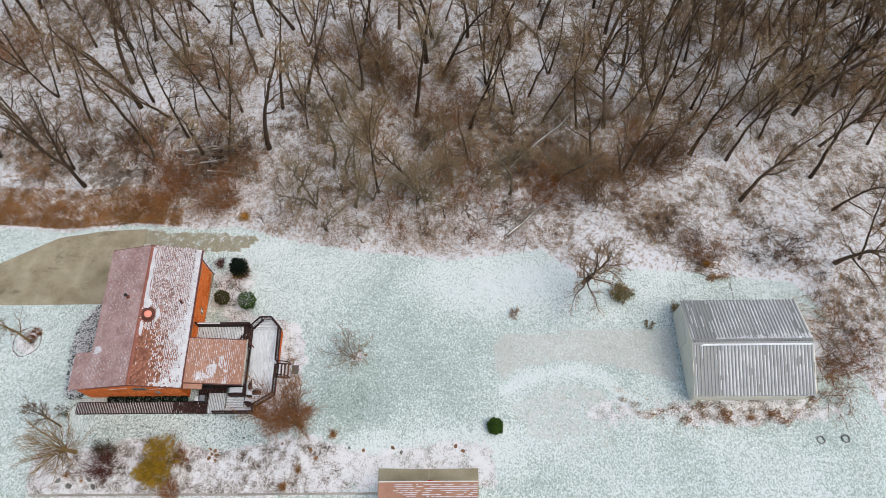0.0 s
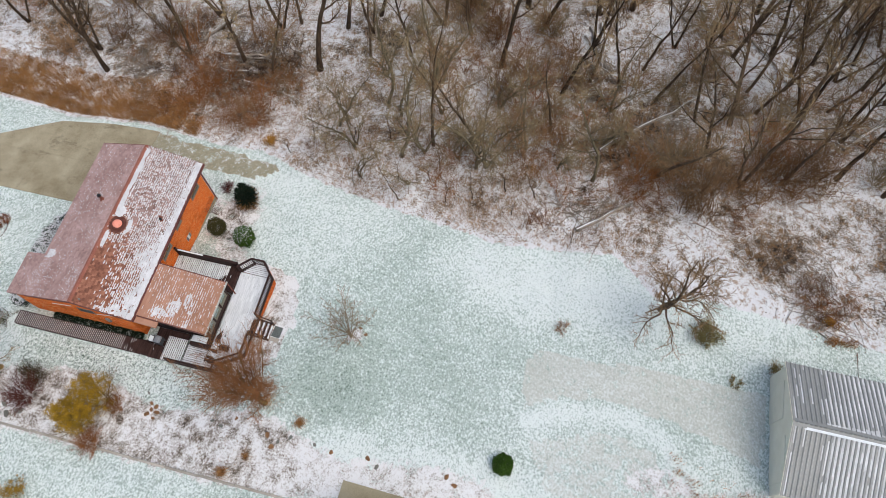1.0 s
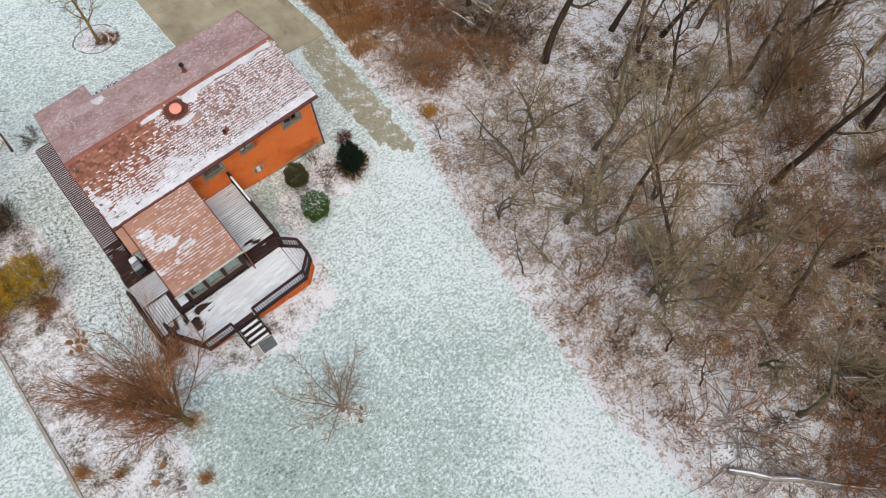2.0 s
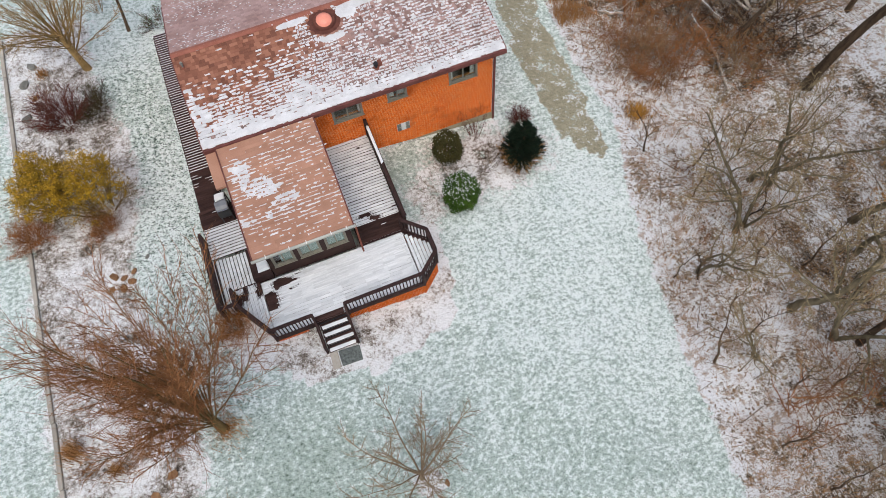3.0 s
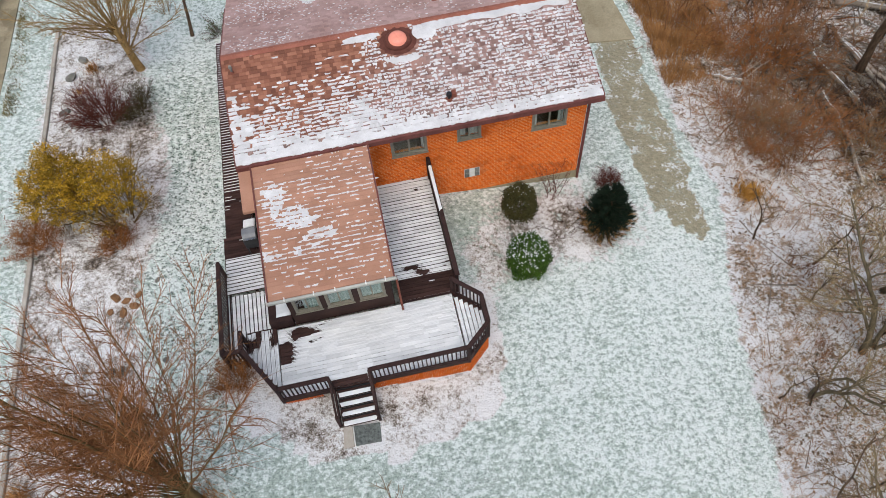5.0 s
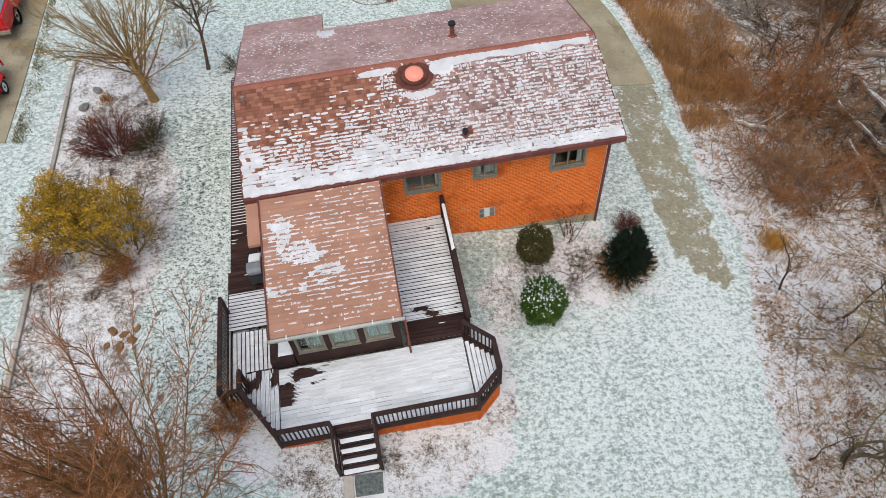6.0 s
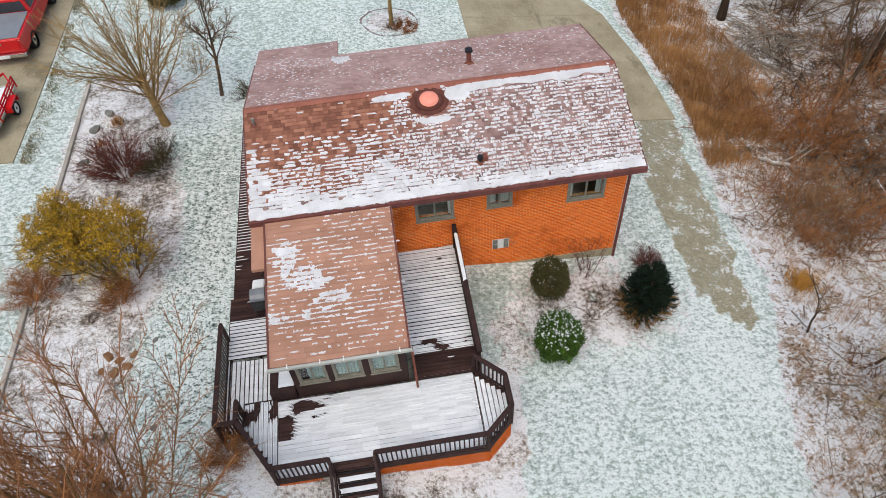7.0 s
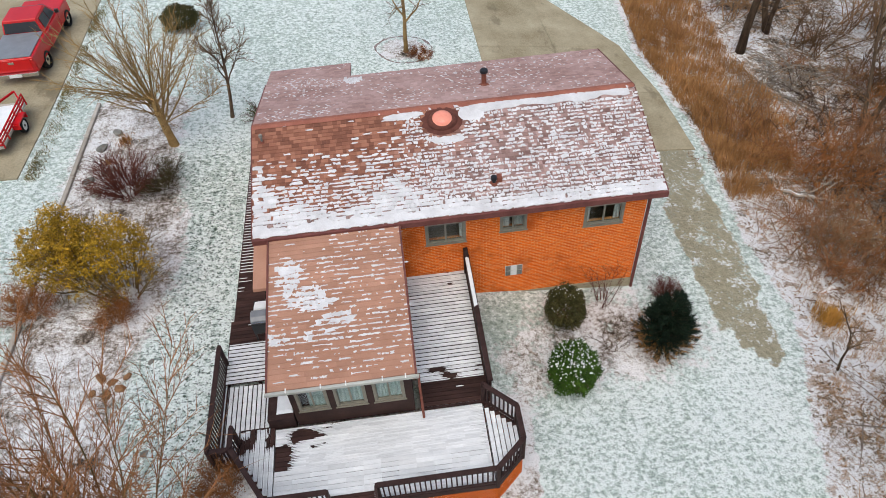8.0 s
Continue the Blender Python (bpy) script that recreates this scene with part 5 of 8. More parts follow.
# ---- paving ----
def laid(name, quads, mat, label, category="pavement", lift=0.05):
    """Slabs that follow the ground; each one a piece with a joint round it."""
    ob = thing(name, label, category, kind="structure")
    for q in quads:
        m = Mesh()
        a, b, c, d = [Vector((*p, 0)) for p in q]
        cen = (a + b + c + d) / 4
        a, b, c, d = [p + (cen - p).normalized() * 0.012 for p in (a, b, c, d)]
        n = 8
        grid = [[a.lerp(b, i / n).lerp(d.lerp(c, i / n), j / n) for i in range(n + 1)] for j in range(n + 1)]
        for j in range(n + 1):
            for i in range(n + 1):
                p = grid[j][i]
                m.v.append((p.x, p.y, land(p.x, p.y) + lift))
        for j in range(n):
            for i in range(n):
                k = j * (n + 1) + i
                m.f.append((k, k + 1, k + n + 2, k + n + 1))
        ringi = [i for i in range(n + 1)] + [j * (n + 1) + n for j in range(1, n + 1)] + [n * (n + 1) + i for i in range(n - 1, -1, -1)] + [j * (n + 1) for j in range(n - 1, 0, -1)]
        base = len(m.v)
        for i in ringi:
            x, y, z = m.v[i]
            m.v.append((x, y, z - 0.12))
        for i in range(len(ringi)):
            j = (i + 1) % len(ringi)
            m.f.append((ringi[j], ringi[i], base + i, base + j))
        part("slab", m, mat, ob)
    return ob


laid("driveway", [((-3.3, 8.2), (0.6, 8.2), (0.6, 12.2), (-3.3, 12.2)), ((0.6, 7.9), (5.0, 7.9), (4.8, 12.2), (0.6, 12.2)),
                  ((-3.3, 12.2), (0.6, 12.2), (0.6, 16.4), (-3.3, 16.4)), ((0.6, 12.2), (4.8, 12.2), (4.1, 16.4), (0.6, 16.4)),
                  ((-3.3, 16.4), (0.6, 16.4), (0.4, 21.5), (-3.3, 21.5)), ((0.6, 16.4), (4.1, 16.4), (1.2, 21.5), (0.4, 21.5)),
                  ((-3.3, 21.5), (1.2, 21.5), (0.0, 28), (-4.0, 28))], M_DRIVE, "worn tan concrete driveway with damp stains", "driveway")
laid("parking_pad", [((-27.5, 7.2), (-22.4, 7.2), (-22.3, 12.0), (-27.5, 12.0)), ((-27.5, 12.0), (-22.3, 12.0), (-22.2, 17.0), (-27.5, 17.0)), ((-27.5, 17.0), (-22.2, 17.0), (-22.2, 24.0), (-27.5, 24.0))], M_DRIVE, "tan concrete parking pad beside the snowy lawn", "driveway")
laid("patio", [((-20.6, -20.2), (-18.55, -20.2), (-18.45, -16.1), (-20.6, -16.1)), ((-20.6, -24.2), (-18.5, -24.2), (-18.55, -20.2), (-20.6, -20.2))], M_CONCRETE, "bare tan concrete apron in front of a low building", "patio")
# edging between the lawn and the planted bed
edging = thing("edging", "weathered landscape timbers along the planted bed", "edging", kind="structure")
y = -24.0
rnd = random.Random(8)
while y < 11.5:
    m = Mesh()
    x0, x1 = -20.42 + rnd.uniform(-0.03, 0.03), -20.42 + rnd.uniform(-0.03, 0.03)
    m.beam((x0, y + 0.01, land(x0, y) + 0.05), (x1, y + 2.38, land(x1, y + 2.4) + 0.05), 0.16, 0.13)
    part("timber", bevelled(m, "timber", M_TIMBER, 0.02, 1), M_TIMBER, edging)
    y += 2.4

# ---- barn ----
BX0, BX1, BY0, BY1 = -13.1, -4.75, -52.1, -42.1
BXM, BEAVE, BRIDGE, BRIB = -8.93, 2.75, 4.25, 0.286
barn = thing("barn", "cream metal pole barn with a ribbed grey roof dusted by snow", "barn")
bz = -1.2
BGABLE = [(BX0 + 0.12, bz), (BX1 - 0.12, bz), (BX1 - 0.12, BEAVE - 0.05), (BXM, BRIDGE - 0.10), (BX0 + 0.12, BEAVE - 0.05)]
for y0, y1 in ((BY1 - 0.30, BY1 - 0.20), (BY0 + 0.25, BY0 + 0.35)):
    bw = Mesh()
    bw.extruded(BGABLE, y0, y1, "y")
    part("gable_wall", bw, M_CREAM, barn, "cream metal gable wall")
for x in (BX0 + 0.12, BX1 - 0.22):
    bw = Mesh()
    bw.box(x, x + 0.10, BY0 + 0.35, BY1 - 0.35, bz, BEAVE - 0.08)
    part("side_wall", bw, M_CREAM, barn)
for x0, x1, h1 in ((-12.3, -9.5, 2.35), (-8.3, -5.8, 2.3)):
    d = Mesh()
    for i in range(5):
        z0 = max(land(x0, BY1), land(x1, BY1)) - 0.1 + i * h1 / 5
        d.box(x0, x1, BY1 - 0.197, BY1 - 0.150, z0, z0 + h1 / 5 - 0.02)
    part("door", d, M_CREAM, barn, "cream sectional door")


def barn_slope(side, y, s, hgt):
    run = BXM - BX0 if side < 0 else BX1 - BXM
    ln = math.hypot(run, BRIDGE - BEAVE)
    c, sn_ = run / ln, (BRIDGE - BEAVE) / ln
    return (BXM + side * (s * c + hgt * sn_), y, BRIDGE - s * sn_ + hgt * c)


bsnow = Mesh()
rnd = random.Random(17)
for side in (-1, 1):
    run = BXM - BX0 if side < 0 else BX1 - BXM
    ln = math.hypot(run, BRIDGE - BEAVE) + 0.05
    y = BY0
    while y < BY1 - 0.01:
        y1 = min(y + 4 * BRIB, BY1)
        m = Mesh()
        prof = []
        u = y
        while u < y1 - 1e-6:
            prof += [(u, 0.0), (u + 0.15, 0.0), (u + 0.185, 0.045), (u + 0.25, 0.045)]
            u += BRIB
        prof = [(min(p, y1), hh) for p, hh in prof] + [(y1, 0.0)]
        k = len(prof)
        for s in (0.0, ln):
            m.v += [barn_slope(side, p, s, hh) for p, hh in prof]
        m.v += [barn_slope(side, p, ln, hh - 0.03) for p, hh in prof]
        for i in range(k - 1):
            m.f += [(i, i + 1, k + i + 1, k + i), (k + i, k + i + 1, 2 * k + i + 1, 2 * k + i)]
        part("roof_sheet", m, M_METALROOF, barn)
        u = y
        while u < y1 - 0.1:
            s = 0.22
            while s < ln - 0.15:
                w = rnd.uniform(0.5, 1.1)
                v = 1.05 + 0.6 * noise.noise(Vector((u * 0.45, s * 0.55, 3.0 + side)))
                v -= 0.9 * min(1.0, max(0.0, (u - BY1 + 2.3 + 0.7 * noise.noise(Vector((0.0, s * 1.3, side)))) / 0.8 + 0.5))
                v += 0.5 * max(0.0, 1.0 - math.hypot((u + 47.3) / 2.4, (s - 3.6) / 1.6)) if side > 0 else 0.0
                if rnd.random() < v:
                    wide = 0.085 + 0.055 * min(1.0, max(0.0, v - 0.5))
                    bsnow.patch(lambda p, q, hgt: barn_slope(side, p, q, 0.004 + hgt), u + 0.008, u + 0.008 + wide, s, min(s + w + 0.15, ln - 0.05), 0.012, rnd, 0.2)
                s += w
            u += BRIB
        y = y1
part("snow", bsnow, M_FROST, barn, "thin snow between the roof ribs", kind="stuff")
m = Mesh()
for side in (-1, 1):
    n = len(m.v)
    for yy in (BY0, BY1):
        m.v += [barn_slope(side, yy, 0.0, 0.06), barn_slope(side, yy, 0.25, 0.045)]
    m.f.append((n, n + 1, n + 3, n + 2))
part("ridge_cap", m, M_METALROOF, barn)
m = Mesh()
m.patch(lambda p, q, hgt: barn_slope(-1, q, p, 0.05 + hgt), 0.17, 0.33, BY0 + 0.1, BY1 - 0.7, 0.02, rnd, 0.03)
part("snow", m, M_SNOW, barn, "line of snow along the ridge", kind="stuff")
m = Mesh()
u = BY0
while u < BY1 - 2.0:
    f = min(1.0, (BY1 - 1.6 - u) / 7.0)
    m.patch(lambda p, q, hgt: barn_slope(1, p, q, 0.05 + hgt), u + 0.02, u + 0.27, 0.26, 0.32 + (0.15 + 0.45 * rnd.random()) * f, 0.008, rnd, 0.3)
    u += BRIB
part("snow", m, M_FROST, barn, "frost spread below the ridge", kind="stuff")
for yy in (BY0 - 0.01, BY1 - 0.03):
    m = Mesh()
    for side in (-1, 1):
        m.beam(barn_slope(side, yy + 0.02, 0.0, -0.05), barn_slope(side, yy + 0.02, ln, -0.05), 0.05, 0.14)
    part("rake_trim", m, M_CREAM, barn)

# ---- low neighbouring building ----
nb = thing("outbuilding", "low outbuilding with a brown roof streaked by snow", "outbuilding")
m = Mesh()
m.box(-26.5, -20.3, -23.7, -16.8, 1.0, 4.1)
part("wall", m, M_CREAM, nb)
m = Mesh()


def nb_slope(y, s, hgt):
    return (-19.9 - s, y, 4.2 + 0.22 * s + hgt)


n = len(m.v)
for hh in (-0.12, 0.0):
    m.v += [nb_slope(-24.05, 0, hh), nb_slope(-24.05, 7, hh), nb_slope(-16.45, 7, hh), nb_slope(-16.45, 0, hh)]
m.f += [(0, 1, 2, 3), (7, 6, 5, 4), (0, 4, 5, 1), (1, 5, 6, 2), (2, 6, 7, 3), (3, 7, 4, 0)]
nroof = part("roof", m, M_SUNROOF, nb, "brown shingle roof")
ns = Mesh()
s = 0.15
while s < 6.5:
    y = -24.0
    while y < -16.6:
        w = rnd.uniform(0.12, 0.5)
        if y < -18.0 + 0.8 * noise.noise(Vector((0.0, s * 1.5, 7.0))) and rnd.random() < 0.70 + 0.5 * noise.noise(Vector((y * 0.7, s * 2.0, 2.0))):
            ns.patch(lambda p, q, hgt: nb_slope(p, q, 0.006 + hgt), y, y + w + 0.03, s + rnd.uniform(0, 0.015), s + rnd.uniform(0.05, 0.085), 0.006, rnd, 0.35)
        y += w
    s += 0.15
part("snow", ns, M_THINSNOW, nroof, "streaks of snow", kind="stuff")
m = Mesh()
m.box(-19.95, -19.82, -24.08, -16.42, 4.06, 4.17)
part("gutter", m, M_WHITE, nb)
for k, (yy, mat, nm, lb) in enumerate(((-20.3, M_RED, "tool_box", "red box standing by the wall"), (-20.9, M_GOLDGRASS, "bucket", "yellow bucket standing by the wall"))):
    m = Mesh()
    m.box(-19.75, -19.45, yy - 0.25, yy + 0.2, land(-19.6, yy) + 0.04, land(-19.6, yy) + 0.5)
    tagged(new(nm, bevelled(m, nm, mat, 0.05)), lb, "box")

# ---- pickup ----
def wheel_parts(parent, x, y, z, r, w, rim):
    t = Mesh()
    prof = ((-w / 2, r * 0.72), (-w / 2, r * 0.95), (-w / 2 + 0.03, r), (w / 2 - 0.03, r), (w / 2, r * 0.95), (w / 2, r * 0.72))
    k = 24
    for dx, rr in prof:
        t.v += [(x + dx, y + rr * math.cos(2 * math.pi * i / k), z + rr * math.sin(2 * math.pi * i / k)) for i in range(k)]
    for j in range(len(prof) - 1):
        for i in range(k):
            i2 = (i + 1) % k
            t.f.append((j * k + i, j * k + i2, (j + 1) * k + i2, (j + 1) * k + i))
    ty = part("wheel", t, M_TYRE, parent, "black tyre", smooth=False)
    h = Mesh()
    h.tube([(x - w * 0.36, y, z), (x + w * 0.36, y, z)], [r * 0.70, r * 0.70], 18)
    part("rim", h, rim, ty, "bright rim")
    hub = Mesh()
    hub.tube([(x - w * 0.46, y, z), (x + w * 0.46, y, z)], [r * 0.18, r * 0.18], 10)
    part("hub", hub, M_BLACK, ty)


def pickup(cx, y0, z):
    """A pickup that points along +y; y0 is its tail."""
    tr = thing("pickup_truck", "bright red pickup truck on the concrete, sky sheen painted on its bed cover", "truck", at=(cx, y0 + 2.8, z))
    hw = 0.98
    b = Mesh()
    b.box(cx - hw, cx + hw, y0 + 0.1, y0 + 2.25, z + 0.50, z + 1.22)
    b.box(cx - hw, cx + hw, y0 + 2.25, y0 + 4.10, z + 0.42, z + 1.15)
    b.box(cx - hw, cx + hw, y0 + 4.10, y0 + 5.65, z + 0.45, z + 1.12)
    part("body", bevelled(b, "body", M_RED, 0.07, 3), M_RED, tr)
    c = Mesh()
    n = 0
    base = [(-0.92, 2.30), (0.92, 2.30), (0.92, 4.35), (-0.92, 4.35)]
    topp = [(-0.74, 2.42), (0.74, 2.42), (0.74, 3.70), (-0.74, 3.70)]
    c.v = [(cx + px, y0 + py, z + 1.14) for px, py in base] + [(cx + px, y0 + py, z + 1.80) for px, py in topp]
    c.f = [(3, 2, 1, 0), (4, 5, 6, 7), (0, 1, 5, 4), (1, 2, 6, 5), (2, 3, 7, 6), (3, 0, 4, 7)]
    part("cab", bevelled(c, "cab", M_RED, 0.06, 3), M_RED, tr, "red cab")
    for nm, pts in (("rear_window", [(-0.80, 2.325, 1.24), (0.80, 2.325, 1.24), (0.70, 2.40, 1.68), (-0.70, 2.40, 1.68)]),
                    ("windscreen", [(0.82, 4.26, 1.22), (-0.82, 4.26, 1.22), (-0.68, 3.80, 1.74), (0.68, 3.80, 1.74)]),
                    ("side_window", [(0.905, 2.55, 1.24), (0.905, 3.25, 1.24), (0.79, 3.25, 1.68), (0.79, 2.62, 1.68)]),
                    ("side_window", [(0.905, 3.32, 1.24), (0.905, 4.02, 1.24), (0.79, 3.66, 1.68), (0.79, 3.32, 1.68)]),
                    ("side_window", [(-0.905, 4.02, 1.24), (-0.905, 2.55, 1.24), (-0.79, 2.62, 1.68), (-0.79, 3.66, 1.68)])):
        w = Mesh()
        ctr = Vector((0, 3.2, 1.0))
        p3 = [Vector(p) for p in pts]
        nrm = (p3[1] - p3[0]).cross(p3[2] - p3[0]).normalized()
        if nrm.dot(p3[0] - ctr) < 0:
            nrm = -nrm
        out = [Vector((cx, y0, z)) + p + nrm * 0.02 for p in p3]
        inn = [Vector((cx, y0, z)) + p - nrm * 0.01 for p in p3]
        w.v = [tuple(p) for p in out + inn]
        w.f = [(0, 1, 2, 3), (7, 6, 5, 4), (0, 4, 5, 1), (1, 5, 6, 2), (2, 6, 7, 3), (3, 7, 4, 0)]
        part(nm, w, M_VINYL, tr, "dark tinted glass")
    # bed cover: its pale grey is sky reflection put into the colour
    t = Mesh()
    t.box(cx - 0.88, cx + 0.88, y0 + 0.16, y0 + 2.22, z + 1.222, z + 1.27)
    part("bed_cover", bevelled(t, "bed_cover", M_COVER, 0.02), M_COVER, tr, "soft bed cover with sky reflection painted into its grey")
    t = Mesh()
    t.box(cx - 0.80, cx + 0.80, y0 + 0.07, y0 + 0.097, z + 0.62, z + 1.18)
    tg = part("tailgate", bevelled(t, "tailgate", M_RED, 0.012, 1), M_RED, tr)
    t = Mesh()
    t.box(cx - 0.12, cx + 0.12, y0 + 0.045, y0 + 0.068, z + 1.00, z + 1.10)
    part("handle", t, M_CHROME, tg, "bright handle")
    for sx in (-1, 1):
        t = Mesh()
        t.box(cx + sx * 0.90 - 0.075, cx + sx * 0.90 + 0.075, y0 + 0.06, y0 + 0.098, z + 0.75, z + 1.15)
        part("tail_light", bevelled(t, "tail_light", M_BRICKRED, 0.015, 1), M_BRICKRED, tr)
        t = Mesh()
        t.box(cx + sx * 1.06 - 0.09, cx + sx * 1.06 + 0.09, y0 + 3.95, y0 + 4.07, z + 1.20, z + 1.38)
        part("mirror", bevelled(t, "mirror", M_BLACK, 0.02, 1), M_BLACK, tr)
        t = Mesh()
        t.box(cx + sx * 0.985 - 0.012, cx + sx * 0.985 + 0.012, y0 + 2.62, y0 + 2.82, z + 1.05, z + 1.09)
        part("door_handle", t, M_BLACK, tr)
    t = Mesh()
    t.box(cx - 0.95, cx + 0.95, y0 - 0.10, y0 + 0.055, z + 0.42, z + 0.60)
    bp = part("bumper", bevelled(t, "bumper", M_CHROME, 0.03), M_CHROME, tr, "chrome rear bumper")
    t = Mesh()
    t.box(cx - 0.26, cx + 0.26, y0 - 0.115, y0 - 0.103, z + 0.44, z + 0.58)
    part("number_plate", t, M_WHITE, bp, "white plate")
    for sx in (-1, 1):
        for yy in (1.30, 5.00):
            wheel_parts(tr, cx + sx * 0.86, y0 + yy, z + 0.39, 0.39, 0.27, M_CHROME)
    return tr


pickup(-24.05, 13.75, land(-24, 16) + 0.05)


def trailer(cx, y0, z):
    """A small flat utility trailer with low slatted red sides."""
    tr = thing("utility_trailer", "small red utility trailer with slatted sides and snowy bed", "trailer", at=(cx, y0 + 1.4, z))
    L, hw = 3.0, 0.80
    f = Mesh()
    f.box(cx - hw, cx + hw, y0, y0 + L, z + 0.42, z + 0.52)
    part("bed", f, M_TIMBER, tr, "plank bed with snow")
    s = Mesh()
    s.patch(lambda p, q, hgt: (p, q, z + 0.523 + hgt), cx - hw + 0.12, cx + hw - 0.12, y0 + 0.4, y0 + L - 0.2, 0.03, rnd, 0.12)
    part("snow", s, M_SNOW, tr, "thin snow", kind="stuff")
    for sx in (-1, 1):
        for zz in (0.62, 0.76, 0.90):
            r = Mesh()
            r.box(cx + sx * hw - 0.02, cx + sx * hw + 0.02, y0, y0 + L, z + zz - 0.035, z + zz + 0.035)
            part("side_rail", r, M_RED, tr)
        for yy in np.linspace(0.05, L - 0.05, 6):
            r = Mesh()
            r.box(cx + sx * (hw + 0.025) - 0.02, cx + sx * (hw + 0.025) + 0.02, y0 + yy - 0.03, y0 + yy + 0.03, z + 0.42, z + 0.95)
            part("stake", r, M_RED, tr)
        r = Mesh()
        r.box(cx + sx * 0.98 - 0.12, cx + sx * 0.98 + 0.12, y0 + 1.25, y0 + 2.05, z + 0.60, z + 0.66)
        r.box(cx + sx * 0.98 - 0.12, cx + sx * 0.98 + 0.12, y0 + 1.20, y0 + 1.25, z + 0.40, z + 0.62)
        r.box(cx + sx * 0.98 - 0.12, cx + sx * 0.98 + 0.12, y0 + 2.05, y0 + 2.10, z + 0.40, z + 0.62)
        part("mudguard", r, M_RED, tr)
        wheel_parts(tr, cx + sx * 0.98, y0 + 1.65, z + 0.29, 0.29, 0.17, M_WHITE)
    r = Mesh()
    for zz in (0.62, 0.76, 0.90):
        r.box(cx - hw, cx + hw, y0 - 0.02, y0 + 0.0, z + zz - 0.035, z + zz + 0.035)
    part("tailboard", r, M_RED, tr)
    r = Mesh()
    r.beam((cx - 0.6, y0 + L, z + 0.45), (cx, y0 + L + 1.0, z + 0.45), 0.06, 0.08)
    r.beam((cx + 0.6, y0 + L, z + 0.45), (cx, y0 + L + 1.0, z + 0.45), 0.06, 0.08)
    part("drawbar", r, M_RED, tr)
    return tr


trailer(-23.85, 8.55, land(-24, 10) + 0.05)

# two old ring-shaped covers on the lawn beyond the barn
for x, y, lb in ((-16.41, -52.44, "rusty ring-shaped well cover sunk in the snowy lawn"), (-16.33, -54.49, "second ring-shaped cover sunk in the snowy lawn")):
    m = Mesh()
    for k in range(20):
        a0, a1 = 2 * math.pi * k / 20, 2 * math.pi * (k + 1) / 20
        n = len(m.v)
        for a in (a0, a1):
            for r0, z0 in ((0.34, -0.05), (0.34, 0.10), (0.25, 0.10), (0.25, -0.05)):
                m.v.append((x + r0 * math.cos(a), y + r0 * math.sin(a), land(x, y) + z0))
        m.f += [(n + q, n + q + 4, n + q + 5, n + q + 1) for q in range(3)]
    tagged(part("well_ring", m, M_STONE), lb, "well cover", "lawn covers")

# ---- trees and shrubs ----
def limb_path(r, start, way, length, n, bend, up):
    """A crooked line of n steps from start."""
    pts = [Vector(start)]
    d = Vector(way).normalized()
    for _ in range(n):
        d = (d + Vector((r.uniform(-bend, bend), r.uniform(-bend, bend), r.uniform(-bend, bend) + up))).normalized()
        pts.append(pts[-1] + d * (length / n))
    return pts, d


def along(pts, f):
    f = min(0.999, max(0.0, f)) * (len(pts) - 1)
    i = int(f)
    return pts[i].lerp(pts[i + 1], f - i), (pts[i + 1] - pts[i]).normalized()


def side_way(r, d, spread):
    a = Vector((r.uniform(-1, 1), r.uniform(-1, 1), r.uniform(-1, 1)))
    a = (a - d * a.dot(d)).normalized()
    return (d * math.cos(spread) + a * math.sin(spread)).normalized()


